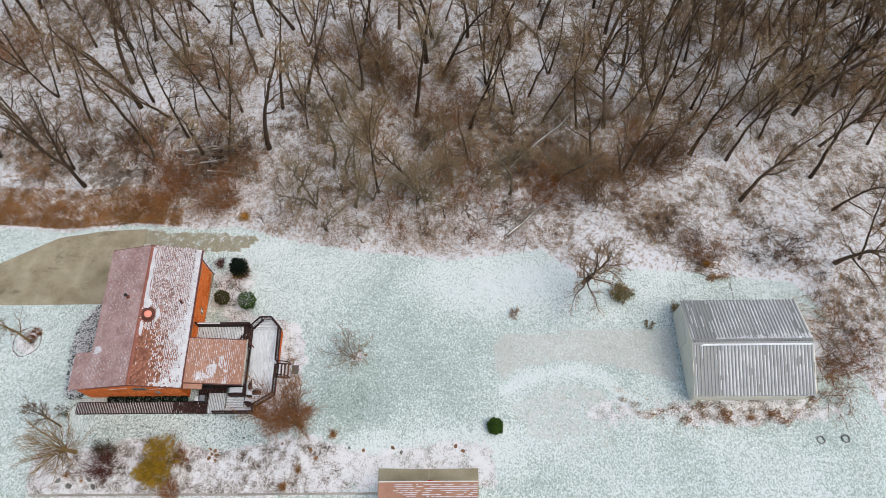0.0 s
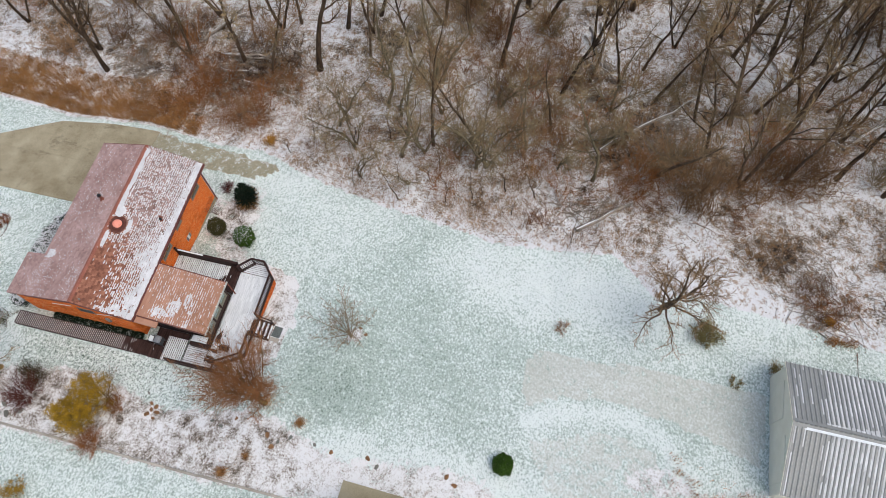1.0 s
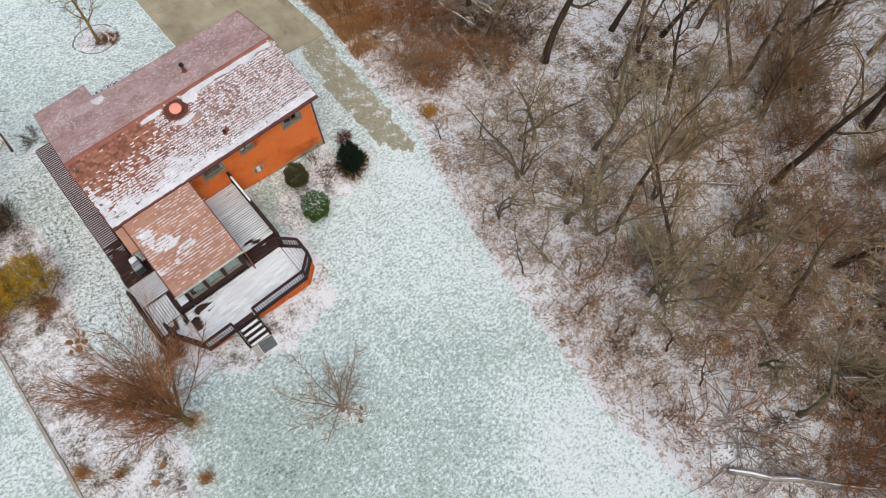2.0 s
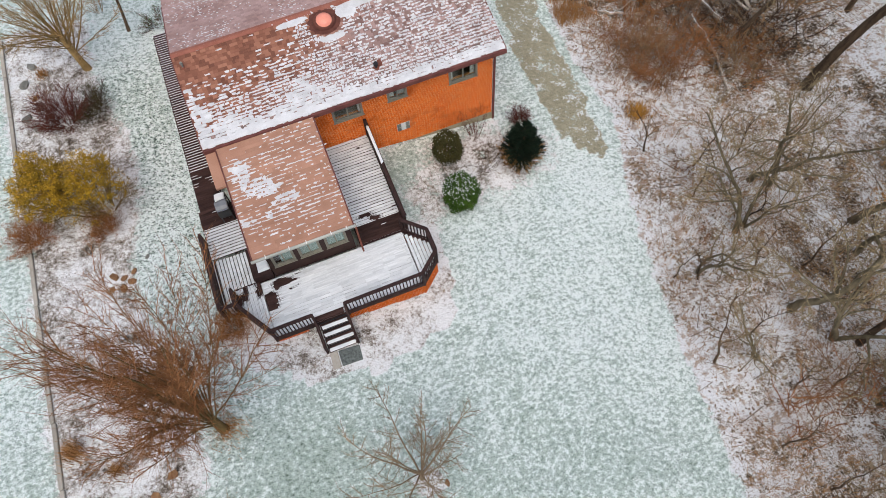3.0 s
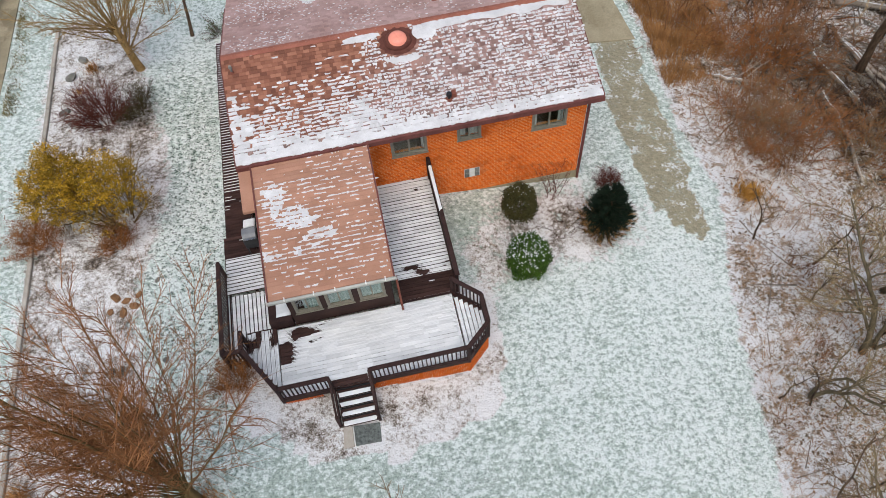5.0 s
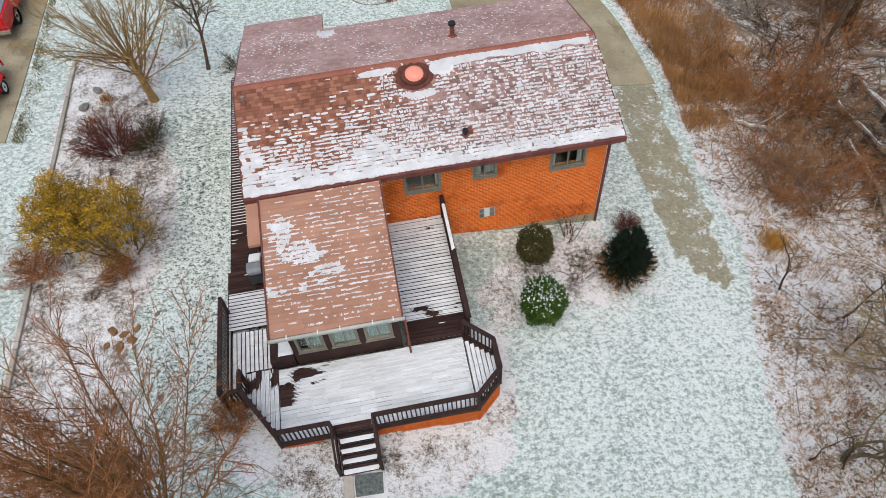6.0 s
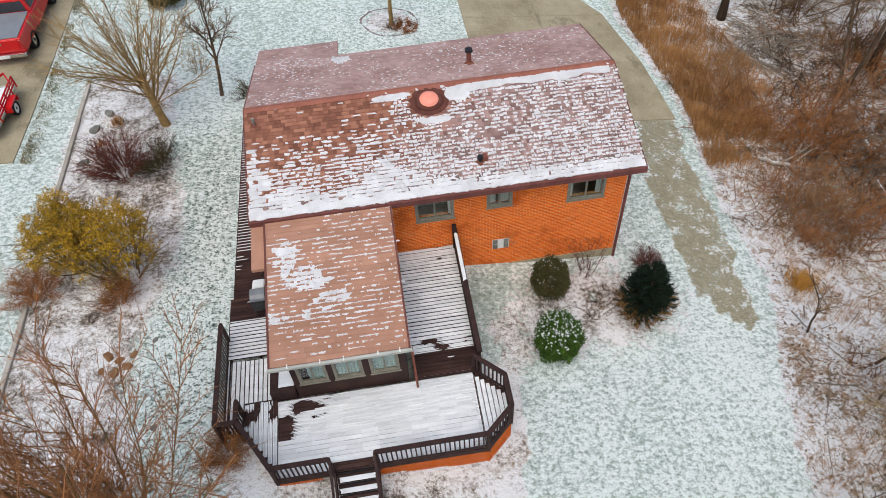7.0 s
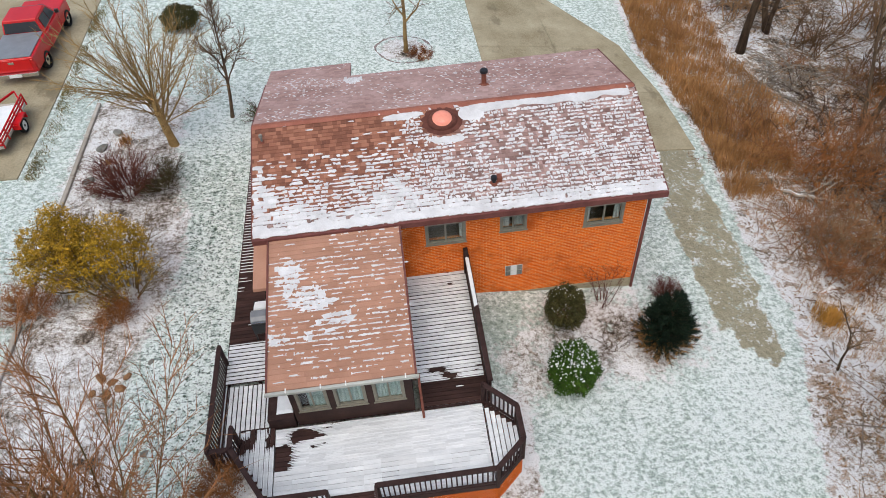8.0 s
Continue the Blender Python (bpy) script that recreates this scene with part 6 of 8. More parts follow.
def tree_meshes(seed, height, girth, clear=0.35, limbs=10, branches=7, twigs=8, spread=0.7, lean=0.10, limb_len=0.38, forks=1, twig_r=0.012, crook=0.10, up=0.06, tilt=0.35):
    """The trunk and the bare crown of a leafless tree, standing at the origin."""
    r = random.Random(seed)
    trunk, crown, boughs = Mesh(), Mesh(), Mesh()
    stems = []
    for k in range(forks):
        way = (r.uniform(-lean, lean), r.uniform(-lean, lean), 1) if forks == 1 else (tilt * math.cos(2.1 * k + seed), tilt * math.sin(2.1 * k + seed), 1)
        hgt = height * (1 if k == 0 else r.uniform(0.7, 0.95))
        pts, _ = limb_path(r, (0, 0, -0.25), way, hgt, 9, crook, 0.03)
        g = girth * (1 if k == 0 else 0.8)
        rad = [max(0.015, g * (1.25 if i == 0 else 1.0) * (1 - 0.80 * i / 9)) for i in range(10)]
        trunk.tube(pts, rad, 8)
        stems.append((pts, rad))
    for i in range(limbs * forks):
        pts, rad = stems[i % forks]
        f = clear + (0.97 - clear) * ((i // forks) + r.random()) / limbs
        p, d = along(pts, f)
        rr = max(0.020, girth * (1 - 0.9 * f) * 0.62)
        way = side_way(r, d, r.uniform(0.55, 1.0) * spread / 0.7)
        ln = height * limb_len * r.uniform(0.6, 1.1) * (1.05 - 0.55 * f)
        lp, _ = limb_path(r, p, way, ln, 5, 0.44, up)
        boughs.tube(lp, [rr * (1 - 0.80 * j / 5) for j in range(6)], 5, False)
        for b in range(branches):
            bf = 0.2 + 0.8 * (b + r.random()) / branches
            bp, bd = along(lp, bf)
            bw = side_way(r, bd, r.uniform(0.4, 0.9))
            bl = ln * r.uniform(0.28, 0.5) * (1.15 - 0.5 * bf)
            bpts, _ = limb_path(r, bp, bw, bl, 3, 0.45, up)
            br = max(twig_r * 1.3, rr * 0.52 * (1 - 0.6 * bf))
            crown.tube(bpts, [br, br * 0.75, br * 0.5, br * 0.3], 3, False)
            for t in range(twigs):
                tp, td = along(bpts, 0.15 + 0.85 * (t + r.random()) / twigs)
                tw = side_way(r, td, r.uniform(0.3, 0.9))
                tl = bl * r.uniform(0.25, 0.6)
                crown.spike(tp, tp + (tw + Vector((0, 0, up))) * tl, twig_r)
    return trunk, crown, boughs


def tree_thing(name, meshes, label, category="tree", group="", bark=None, twig=None, at=(0, 0)):
    bark, twig = bark or M_BARK, twig or M_TWIG
    t = thing(name, label, category, group)
    part("trunk", meshes[0], bark, t, smooth=True)
    part("branchwork", meshes[2], bark, t, smooth=True, kind="stuff")
    part("crown", meshes[1], twig, t, kind="stuff")
    t.matrix_basis = pose(at[0], at[1], land(*at), 0, 0, 0)
    return t


WOOD_LABELS = ("tall bare woodland tree with a dark trunk", "slender bare woodland tree with fine brown twigs", "leaning bare tree among the woodland brush", "forked bare woodland tree with a ragged crown",
               "thin bare pole-like tree in the woods", "broad bare woodland tree with drooping twigs")
prototypes = []
SPECS = (dict(height=14.5, girth=0.24, clear=0.38, limbs=9, crook=0.13), dict(height=13.5, girth=0.16, clear=0.34, limbs=10, crook=0.16), dict(height=13, girth=0.17, lean=0.25, clear=0.32, crook=0.15),
         dict(height=13.5, girth=0.16, forks=2, limbs=6, clear=0.34, crook=0.12), dict(height=12.5, girth=0.13, clear=0.45, limbs=8, branches=6, crook=0.11), dict(height=13.5, girth=0.20, clear=0.28, limbs=11, limb_len=0.40, up=-0.02, crook=0.13))
HOMES = ((20.7, 11.9), (21.4, 10.6), (19.1, 8.3), (19.0, 2.1), (19.9, 0.6), (31.8, 26.1))
for i, spec in enumerate(SPECS):
    prototypes.append(tree_thing("tree", tree_meshes(100 + i, twig_r=0.022, twigs=8, **spec), WOOD_LABELS[i], group="woodland trees", at=HOMES[i]))
EDGE_LABELS = ("crooked mossy grey tree at the edge of the woods", "many-stemmed olive-grey tree with tangled pale twigs", "low spreading grey-barked tree beside the lawn")
EDGE_HOMES = ((7.5, -12.6), (8.3, -14.3), (7.8, -18.8))
edge_trees = []
for i, spec in enumerate((dict(height=10.5, girth=0.16, clear=0.2, limbs=11, crook=0.26, limb_len=0.45), dict(height=9.5, girth=0.11, clear=0.16, limbs=6, forks=3, crook=0.22, limb_len=0.45), dict(height=8.5, girth=0.13, clear=0.14, limbs=8, forks=2, crook=0.3, limb_len=0.5))):
    edge_trees.append(tree_thing("tree", tree_meshes(140 + i, twig_r=0.015, twigs=6, **spec), EDGE_LABELS[i], group="woodland trees", bark=M_MOSSBARK, twig=M_MOSSTWIG, at=EDGE_HOMES[i]))
SPOTS = [(10.4, 15.7), (12.6, 17.4), (20.4, -6.3), (18.5, -10.4), (7.5, -12.6), (8.3, -14.3), (7.8, -18.8), (16.4, -28.7), (21.6, -30.9), (24.7, -33.3),
         (12.7, -50.9), (7.7, -51.3), (26.0, -51.5), (10.4, -59.0), (6.5, -60.2), (0.4, -58.6), (0.7, -61.0), (25.0, -65.1), (25.4, -66.8), (24.6, -68.2),
         (25.1, -59.2), (25.1, -56.2), (27.7, -47.0), (25.3, -45.3), (21.0, -66.3), (14.4, -61.0), (22.4, -6.4), (22.7, -12.4), (19.1, -40.8), (23.2, -26.2),
         (26.1, -48.8), (4.5, -64.3), (32.7, -6.6), (33.1, -8.8), (34.7, 3.0), (34.9, -10.6), (9.1, -14.9), (12.4, -10.0), (10.3, -18.3), (8.0, -19.6), (14.5, -19.4), (20.3, -3.8), (13.5, 9.0)]
rnd = random.Random(77)
fill = list(SPOTS) + list(HOMES)
for q in EDGE_HOMES:
    fill.remove(q)
tries = 0
while len(fill) < 306 and tries < 9000:
    tries += 1
    x, y = (rnd.uniform(9.5, 44), rnd.uniform(-82, 36)) if rnd.random() < 0.55 else (rnd.uniform(17, 44), rnd.uniform(-82, -38))
    if wooded(x, y) < 1 or any(math.hypot(x - a, y - b) < (2.0 if x > 17 and y < -38 else 2.6) for a, b in fill):
        continue
    if x < 16 and rnd.random() < 0.55 or (y < -50 and x < 14):
        continue
    fill.append((x, y))
for i, (x, y) in enumerate(fill):
    if (x, y) in HOMES:
        continue
    near = x < 17 and -36 < y < -4 and rnd.random() < 0.75
    sc = rnd.uniform(0.75, 1.1)
    c = copy_thing(edge_trees[rnd.randrange(3)] if near else prototypes[rnd.randrange(6)], pose(x, y, land(x, y), rnd.uniform(-5, 5), rnd.uniform(-5, 5), rnd.uniform(0, 360)))
    c.scale = (sc, sc, sc * rnd.uniform(0.9, 1.1))

for x, y, sc, turn in ((4.7, -9.8, 0.62, 40), (7.2, -8.7, 0.70, 150), (4.8, -13.8, 0.5, 260), (9.4, -6.6, 0.75, 310)):
    c = copy_thing(edge_trees[2 if x < 6 else 0], pose(x, y, land(x, y), 6, 10, turn))
    c.scale = (sc, sc, sc)

belt = []
while len(belt) < 9:
    x, y = rnd.uniform(6.5, 15.5), rnd.uniform(-33, -8.5)
    if wooded(x, y) == 1 and all(math.hypot(x - a, y - b) > 2.1 for a, b in belt):
        belt.append((x, y))
for x, y in belt:
    c = copy_thing(edge_trees[rnd.randrange(3)], pose(x, y, land(x, y), rnd.uniform(-6, 6), rnd.uniform(-6, 6), rnd.uniform(0, 360)))
    q = rnd.uniform(0.7, 1.05)
    c.scale = (q, q, q)

# saplings at the edge of the woods
sap = tree_thing("sapling", tree_meshes(301, 4.2, 0.05, 0.25, 9, 5, 5, twig_r=0.008, crook=0.2), "thin bare sapling at the edge of the woods", "sapling", "edge saplings", at=(4.7, -19.2))
for x, y in ((3.6, -9.7), (6.4, -6.5), (4.5, -10.1), (5.2, -19.9), (4.0, -22.5), (3.2, -13.5), (5.6, -15.5), (3.8, -17.2), (6.0, -24), (6.2, -58.3), (5.5, -3.6), (8.2, -8.2), (9.6, -5.2), (6.8, -10.6), (7.4, -5.0), (9.0, -11.2), (5.0, -13.0), (6.0, -21.6), (7.0, -16.0)):
    c = copy_thing(sap, pose(x, y, land(x, y), rnd.uniform(-12, 12), rnd.uniform(-12, 12), rnd.uniform(0, 360)))
    q = rnd.uniform(0.6, 1.25)
    c.scale = (q, q, q)

# trees of the garden
tree_thing("tree", tree_meshes(411, 12.0, 0.165, 0.12, 14, 10, 10, spread=0.75, crook=0.22, lean=0.12, limb_len=0.34, forks=2, twig_r=0.014, tilt=0.16, up=0.06), "twisted dark bare tree near the barn on snowy grass", twig=M_TWIG, at=(-1.5, -34.5))
def fan_meshes(seed, trunk_h, trunk_r, lean, stems, spread, length, branches, twigs, stem_r, twig_r, up=0.0, side=0.5, leaders=0, bare=0.22):
    """A short trunk from which many long stems rise and spread like a fan."""
    r = random.Random(seed)
    wood, crown, rods = Mesh(), Mesh(), Mesh()
    top, _ = limb_path(r, (0, 0, -0.25), (lean[0], lean[1], 1), trunk_h + 0.25, 4, 0.07, 0.0)
    wood.tube(top, [trunk_r * 1.35, trunk_r, trunk_r * 0.92, trunk_r * 0.88, trunk_r * 0.8], 9)
    for i in range(stems):
        p, _ = along(top, r.uniform(0.45, 0.999))
        a = 2.4 * i + r.uniform(-0.4, 0.4)
        q = spread * math.sqrt((i + 0.5) / stems)
        ln = length * r.uniform(0.75, 1.05) * (1.0 - 0.2 * q)
        way = Vector((math.sin(q) * math.cos(a) + lean[0] * 0.5, math.sin(q) * math.sin(a) + lean[1] * 0.5, math.cos(q)))
        sp, _ = limb_path(r, p, way, ln, 6, 0.10, up)
        r0 = stem_r * r.uniform(0.7, 1.2) * (2.3 if i < leaders else 1.0)
        rods.tube(sp, [r0 * (1 - 0.13 * k) for k in range(7)], 5, False)
        for b in range(branches):
            f = bare + (1.0 - bare) * (b + r.random()) / branches
            bp, bd = along(sp, f)
            bl = ln * r.uniform(0.14, 0.28) * (1.2 - 0.6 * f)
            bpts, _ = limb_path(r, bp, side_way(r, bd, r.uniform(0.6, 1.2) * side), bl, 2, 0.12, up)
            crown.tube(bpts, [twig_r * 1.4, twig_r, twig_r * 0.5], 3, False)
            for t in range(twigs):
                tp, td = along(bpts, 0.1 + 0.9 * (t + r.random()) / twigs)
                crown.spike(tp, tp + side_way(r, td, r.uniform(0.3, 0.8)) * bl * r.uniform(0.25, 0.6), twig_r * 0.85)
    return wood, crown, rods


tree_thing("tree", fan_meshes(402, 0.9, 0.10, (0.0, 0.1), 12, 0.85, 4.9, 18, 8, 0.036, 0.0095, 0.07, 0.9), "small bare ornamental tree in a ring of mulch on the lawn", twig=M_PALETWIG, bark=M_PALETWIG, at=(-8.98, -13.55))
tree_thing("tree", fan_meshes(405, 1.4, 0.18, (0.0, 0.0), 38, 0.36, 8.6, 22, 9, 0.033, 0.0095, 0.02, 0.6, 5, 0.34), "upright russet-twigged maple with many rising stems beside the deck", twig=M_MAPLE, bark=M_MAPLEBARK, at=(-14.95, -9.45))
tree_thing("tree", fan_meshes(407, 2.4, 0.165, (-0.08, 0.04), 36, 1.15, 5.0, 12, 7, 0.038, 0.010, 0.05, 0.55), "bare pollarded willow with tan whips", twig=M_OLIVEBARK, bark=M_OLIVEBARK, at=(-16.95, 9.15))
slim = tree_thing("tree", tree_meshes(409, 5.6, 0.085, 0.30, 17, 10, 9, spread=0.55, lean=0.0, limb_len=0.42, twig_r=0.009, crook=0.05, up=0.12), "narrow bare tree with a grey trunk beside the boardwalk", twig=M_TWIG, at=(-14.8, 10.95))
slim.matrix_basis = pose(-14.8, 10.95, land(-14.8, 10.95), 0, 11, 0)
tree_thing("tree", tree_meshes(413, 5.6, 0.12, 0.30, 12, 7, 8, spread=0.85, limb_len=0.5, twig_r=0.009), "young street-side tree in a mulch ring on the lawn", bark=M_OLIVEBARK, at=(-6.95, 16.1))


def shrub_meshes(seed, height, width, stems=14, sub=7, twigs=5, twig_r=0.006, droop=0.0, loose=0.12):
    """Many thin stems from one root, or from a loose patch of ground."""
    r = random.Random(seed)
    m = Mesh()
    tips = []
    for i in range(stems):
        a = r.uniform(0, 2 * math.pi)
        out = r.uniform(0.15, 1.0) * width / 2
        way = (math.cos(a) * out, math.sin(a) * out, height * r.uniform(0.78, 1.0) * math.cos(1.75 * out / width))
        ln = Vector(way).length
        foot = (loose * width * math.cos(a), loose * width * math.sin(a), -0.1)
        if loose > 0.12:
            b0, q0 = r.uniform(0, 2 * math.pi), loose * width * math.sqrt(r.random())
            foot = (q0 * math.cos(b0), q0 * math.sin(b0), -0.1)
        p, _ = limb_path(r, foot, way, ln, 4, 0.16 if loose <= 0.12 else 0.24, -droop)
        rr = twig_r * r.uniform(1.5, 2.6)
        m.tube(p, [rr, rr * 0.85, rr * 0.7, rr * 0.5, rr * 0.3], 4, False)
        for b in range(sub):
            bp, bd = along(p, 0.25 + 0.75 * (b + r.random()) / sub)
            bpts, _ = limb_path(r, bp, side_way(r, bd, r.uniform(0.4, 0.9)), ln * r.uniform(0.2, 0.4), 1, 0.2, -droop)
            m.spike(bpts[0], bpts[1], twig_r * 1.2)
            for t in range(twigs):
                tp, td = along(bpts, 0.2 + 0.8 * (t + r.random()) / twigs)
                tpts, _ = limb_path(r, tp, side_way(r, td, r.uniform(0.4, 1.0)), ln * r.uniform(0.06, 0.16), 1, 0.2, -droop)
                m.spike(tpts[0], tpts[1], twig_r * 0.85)
                tips.append(tpts[-1])
    return m, tips


def leaves(mesh, spots, r, size, per=3, scatter=0.12):
    for p in spots:
        for _ in range(per):
            c = Vector(p) + Vector((r.uniform(-1, 1), r.uniform(-1, 1), r.uniform(-1, 1))) * scatter
            u = Vector((r.uniform(-1, 1), r.uniform(-1, 1), r.uniform(-0.6, 0.6))).normalized() * size * r.uniform(0.6, 1.2)
            v = u.cross(Vector((r.uniform(-1, 1), r.uniform(-1, 1), r.uniform(-1, 1)))).normalized() * size * 0.45
            n = len(mesh.v)
            bend = Vector((0, 0, size * 0.2))
            mesh.v += [tuple(c - u), tuple(c - v * 0.9 + bend), tuple(c + u), tuple(c + v * 0.9 + bend)]
            mesh.f += [(n, n + 1, n + 2), (n, n + 2, n + 3)]


def shrub(name, seed, at, height, width, mat, label, leafmat=None, leafsize=0.04, per=2, **kw):
    s = thing(name, label, "shrub")
    m, tips = shrub_meshes(seed, height, width, **kw)
    part("twig_mass", m, mat, s)
    if leafmat is not None:
        lf = Mesh()
        leaves(lf, tips, random.Random(seed), leafsize, per, 0.07)
        part("foliage", lf, leafmat, s, kind="stuff")
    s.matrix_basis = pose(at[0], at[1], land(*at))
    return s


shrub("shrub", 2, (-18.2, 6.3), 1.6, 2.4, M_DARKTWIG, "dark red bare-stemmed shrub in the bed", stems=75, sub=8, twigs=5, twig_r=0.009)
shrub("shrub", 3, (-16.9, 6.6), 1.1, 1.7, M_DARKBRUSH, "low dark brown shrub in the bed", M_DARKLEAF, 0.035, 2, stems=40)
shrub("shrub", 4, (-20.2, 0.6), 1.2, 1.6, M_RUSTTWIG, "small rust-brown shrub at the bed's edge", M_RUSTTWIG, 0.03, 3, stems=40)
shrub("shrub", 5, (-17.5, 0.1), 1.0, 1.3, M_RUSTTWIG, "small rusty shrub below the yellow one", M_RUSTTWIG, 0.03, 2, stems=34)
shrub("shrub", 6, (-13.7, -5.9), 1.1, 1.2, M_RUSTTWIG, "rust-red barberry shrub under the deck corner", M_RUSTTWIG, 0.03, 2, stems=40)
shrub("shrub", 7, (-1.5, -0.3), 1.7, 1.5, M_DARKTWIG, "thin bare shrub against the brick wall", stems=12, sub=6, twigs=4)
shrub("shrub", 8, (-1.6, -2.0), 0.9, 1.6, M_BARK, "sparse bare shrub between the evergreens", stems=14, sub=6, twigs=4)
shrub("shrub", 9, (0.85, -0.1), 0.8, 0.9, M_DARKTWIG, "small dark red barberry near the house corner", M_DARKTWIG, 0.03, 2, stems=26)
shrub("shrub", 10, (-15.9, 12.6), 1.7, 1.0, M_OLIVEBARK, "upright bare tan shrub between the trees", stems=14)
shrub("shrub", 12, (-5.9, -40.0), 0.5, 1.0, M_OLIVEBARK, "low grey-green weed clump on the packed stone", M_OLIVEGRASS, 0.04, 1, stems=18)
shrub("shrub", 13, (-4.5, -42.7), 1.2, 1.0, M_OLIVEBARK, "grey-green shrub at the barn corner", M_OLIVEGRASS, 0.035, 2, stems=20)
shrub("shrub", 14, (-4.75, -27.9), 0.6, 0.9, M_BRUSH, "small tan tuft of stems on the snowy lawn", M_DRYGRASS, 0.03, 1, stems=20)
shrub("shrub", 15, (-2.95, -37.8), 1.2, 1.7, M_OLIVEBARK, "round olive-green shrub in snow near the barn", M_OLIVEGRASS, 0.05, 4, stems=40)
shrub("shrub", 18, (-13.5, 10.9), 0.8, 1.5, M_DARKTWIG, "low snowy shrub at the boardwalk's end", M_GREENLEAF, 0.035, 1, stems=20)
shrub("shrub", 19, (-24.3, 3.4), 1.2, 1.8, M_OLIVEBARK, "golden shrub beside a mulched bed", M_YELLOWLEAF, 0.05, 3, stems=24)

# brush in the woods
BRUSH = []
KINDS = ((2.2, 3.2, 0.05, M_BRUSH, "tangled russet brush on the woodland floor"), (1.6, 2.4, 0.0, M_BRUSH, "low brown thicket in the woods"), (2.4, 3.4, 0.10, M_RUSTTWIG, "arching rust-orange brambles in the woods"), (1.1, 2.8, 0.06, M_DARKBRUSH, "dark heap of brush and broken stems"))
for i, (hgt, wid, drp, mat, lb) in enumerate(KINDS):
    b = thing("brush", lb, "brush", "woodland brush")
    m, _ = shrub_meshes(40 + i, hgt, wid, 26, 5, 3, 0.0105, drp, 0.42)
    part("twig_mass", m, mat, b)
    BRUSH.append(b)
RUST = [(28.68, 27.43), (25.04, 5.94), (16.7, 10.29), (10.3, 5.29), (9.04, 0.46), (19.66, -18.27), (9.77, -31.61), (14.61, -42.19), (18.49, -40.24), (21.09, -38.07), (15.71, -20.12), (20.27, -20.57), (17.89, -24.31), (3.46, -24.36), (8.65, -31.43), (8.82, -21.71),
        (6.51, -15.98), (19.76, -15.96), (10.48, 5.34), (7.33, 1.66), (8.38, -0.11), (8.77, 6.95), (7.53, 8.2), (0.97, -46.03), (9.6, 3.2), (11.2, 1.6), (12.4, 4.2)]
DARK = [(4.53, -43.27), (3.19, -45.76), (1.88, -48.2), (1.85, -50.88), (0.87, -53.85), (-0.08, -55.72), (-1.3, -56.68), (-5.35, -55.27), (-7.56, -55.63), (-6.49, -57.45), (-10.19, -54.37), (-10.72, -55.67), (-12.71, -53.16), (-13.21, -54.44), (-9.7, -57.43), (-7.59, -58.59),
        (14.5, 5.81), (15.23, 4.12), (13.69, 2.07), (11.48, 1.12), (12.3, 7.78), (10.09, 4.41), (15.36, 12.33), (2.6, -44.4), (0.2, -51.6), (-3.6, -55.9)]
MARKED = [(34.7, 29.7), (27.3, 25.5), (26.2, 6.4), (11.7, 4.8), (18.4, -15.7), (21.8, -16.2), (24.2, -18.0), (28.9, -27.7), (11.8, -35.5), (17.0, -37.6), (16.9, -44.8), (15.3, -46.4),
          (17.5, -51.0), (20.0, -53.0), (21.2, -57.1), (5.1, -16.7), (23.9, -34.5), (4.8, -41.8), (18.0, -67.4), (8.4, -17.0), (12.0, -26.0), (-7.4, -56.4), (14.5, 13.0), (12.2, 7.0)]
NEAR = [((7.57, 1.77), 0, 0.75), ((8.67, 1.36), 2, 0.8), ((9.1, 0.3), 0, 0.85), ((7.86, 0.34), 0, 0.7), ((6.82, -5.03), 1, 0.62), ((6.37, -6.18), 1, 0.5), ((12.16, -0.91), 2, 0.7), ((8.34, -6.27), 1, 0.5), ((5.77, -8.36), 1, 0.4),
        ((11.8, -38.2), 0, 1.3), ((15.0, -40.8), 2, 1.2), ((14.1, -43.3), 0, 1.4), ((13.5, -45.2), 0, 1.3), ((9.3, -32.2), 2, 1.1), ((18.1, -41.8), 0, 1.2), ((20.9, -44.6), 0, 1.3), ((8.9, -36.2), 1, 1.2), ((7.2, -40.0), 1, 1.2), ((2.0, -45.9), 2, 0.8)]
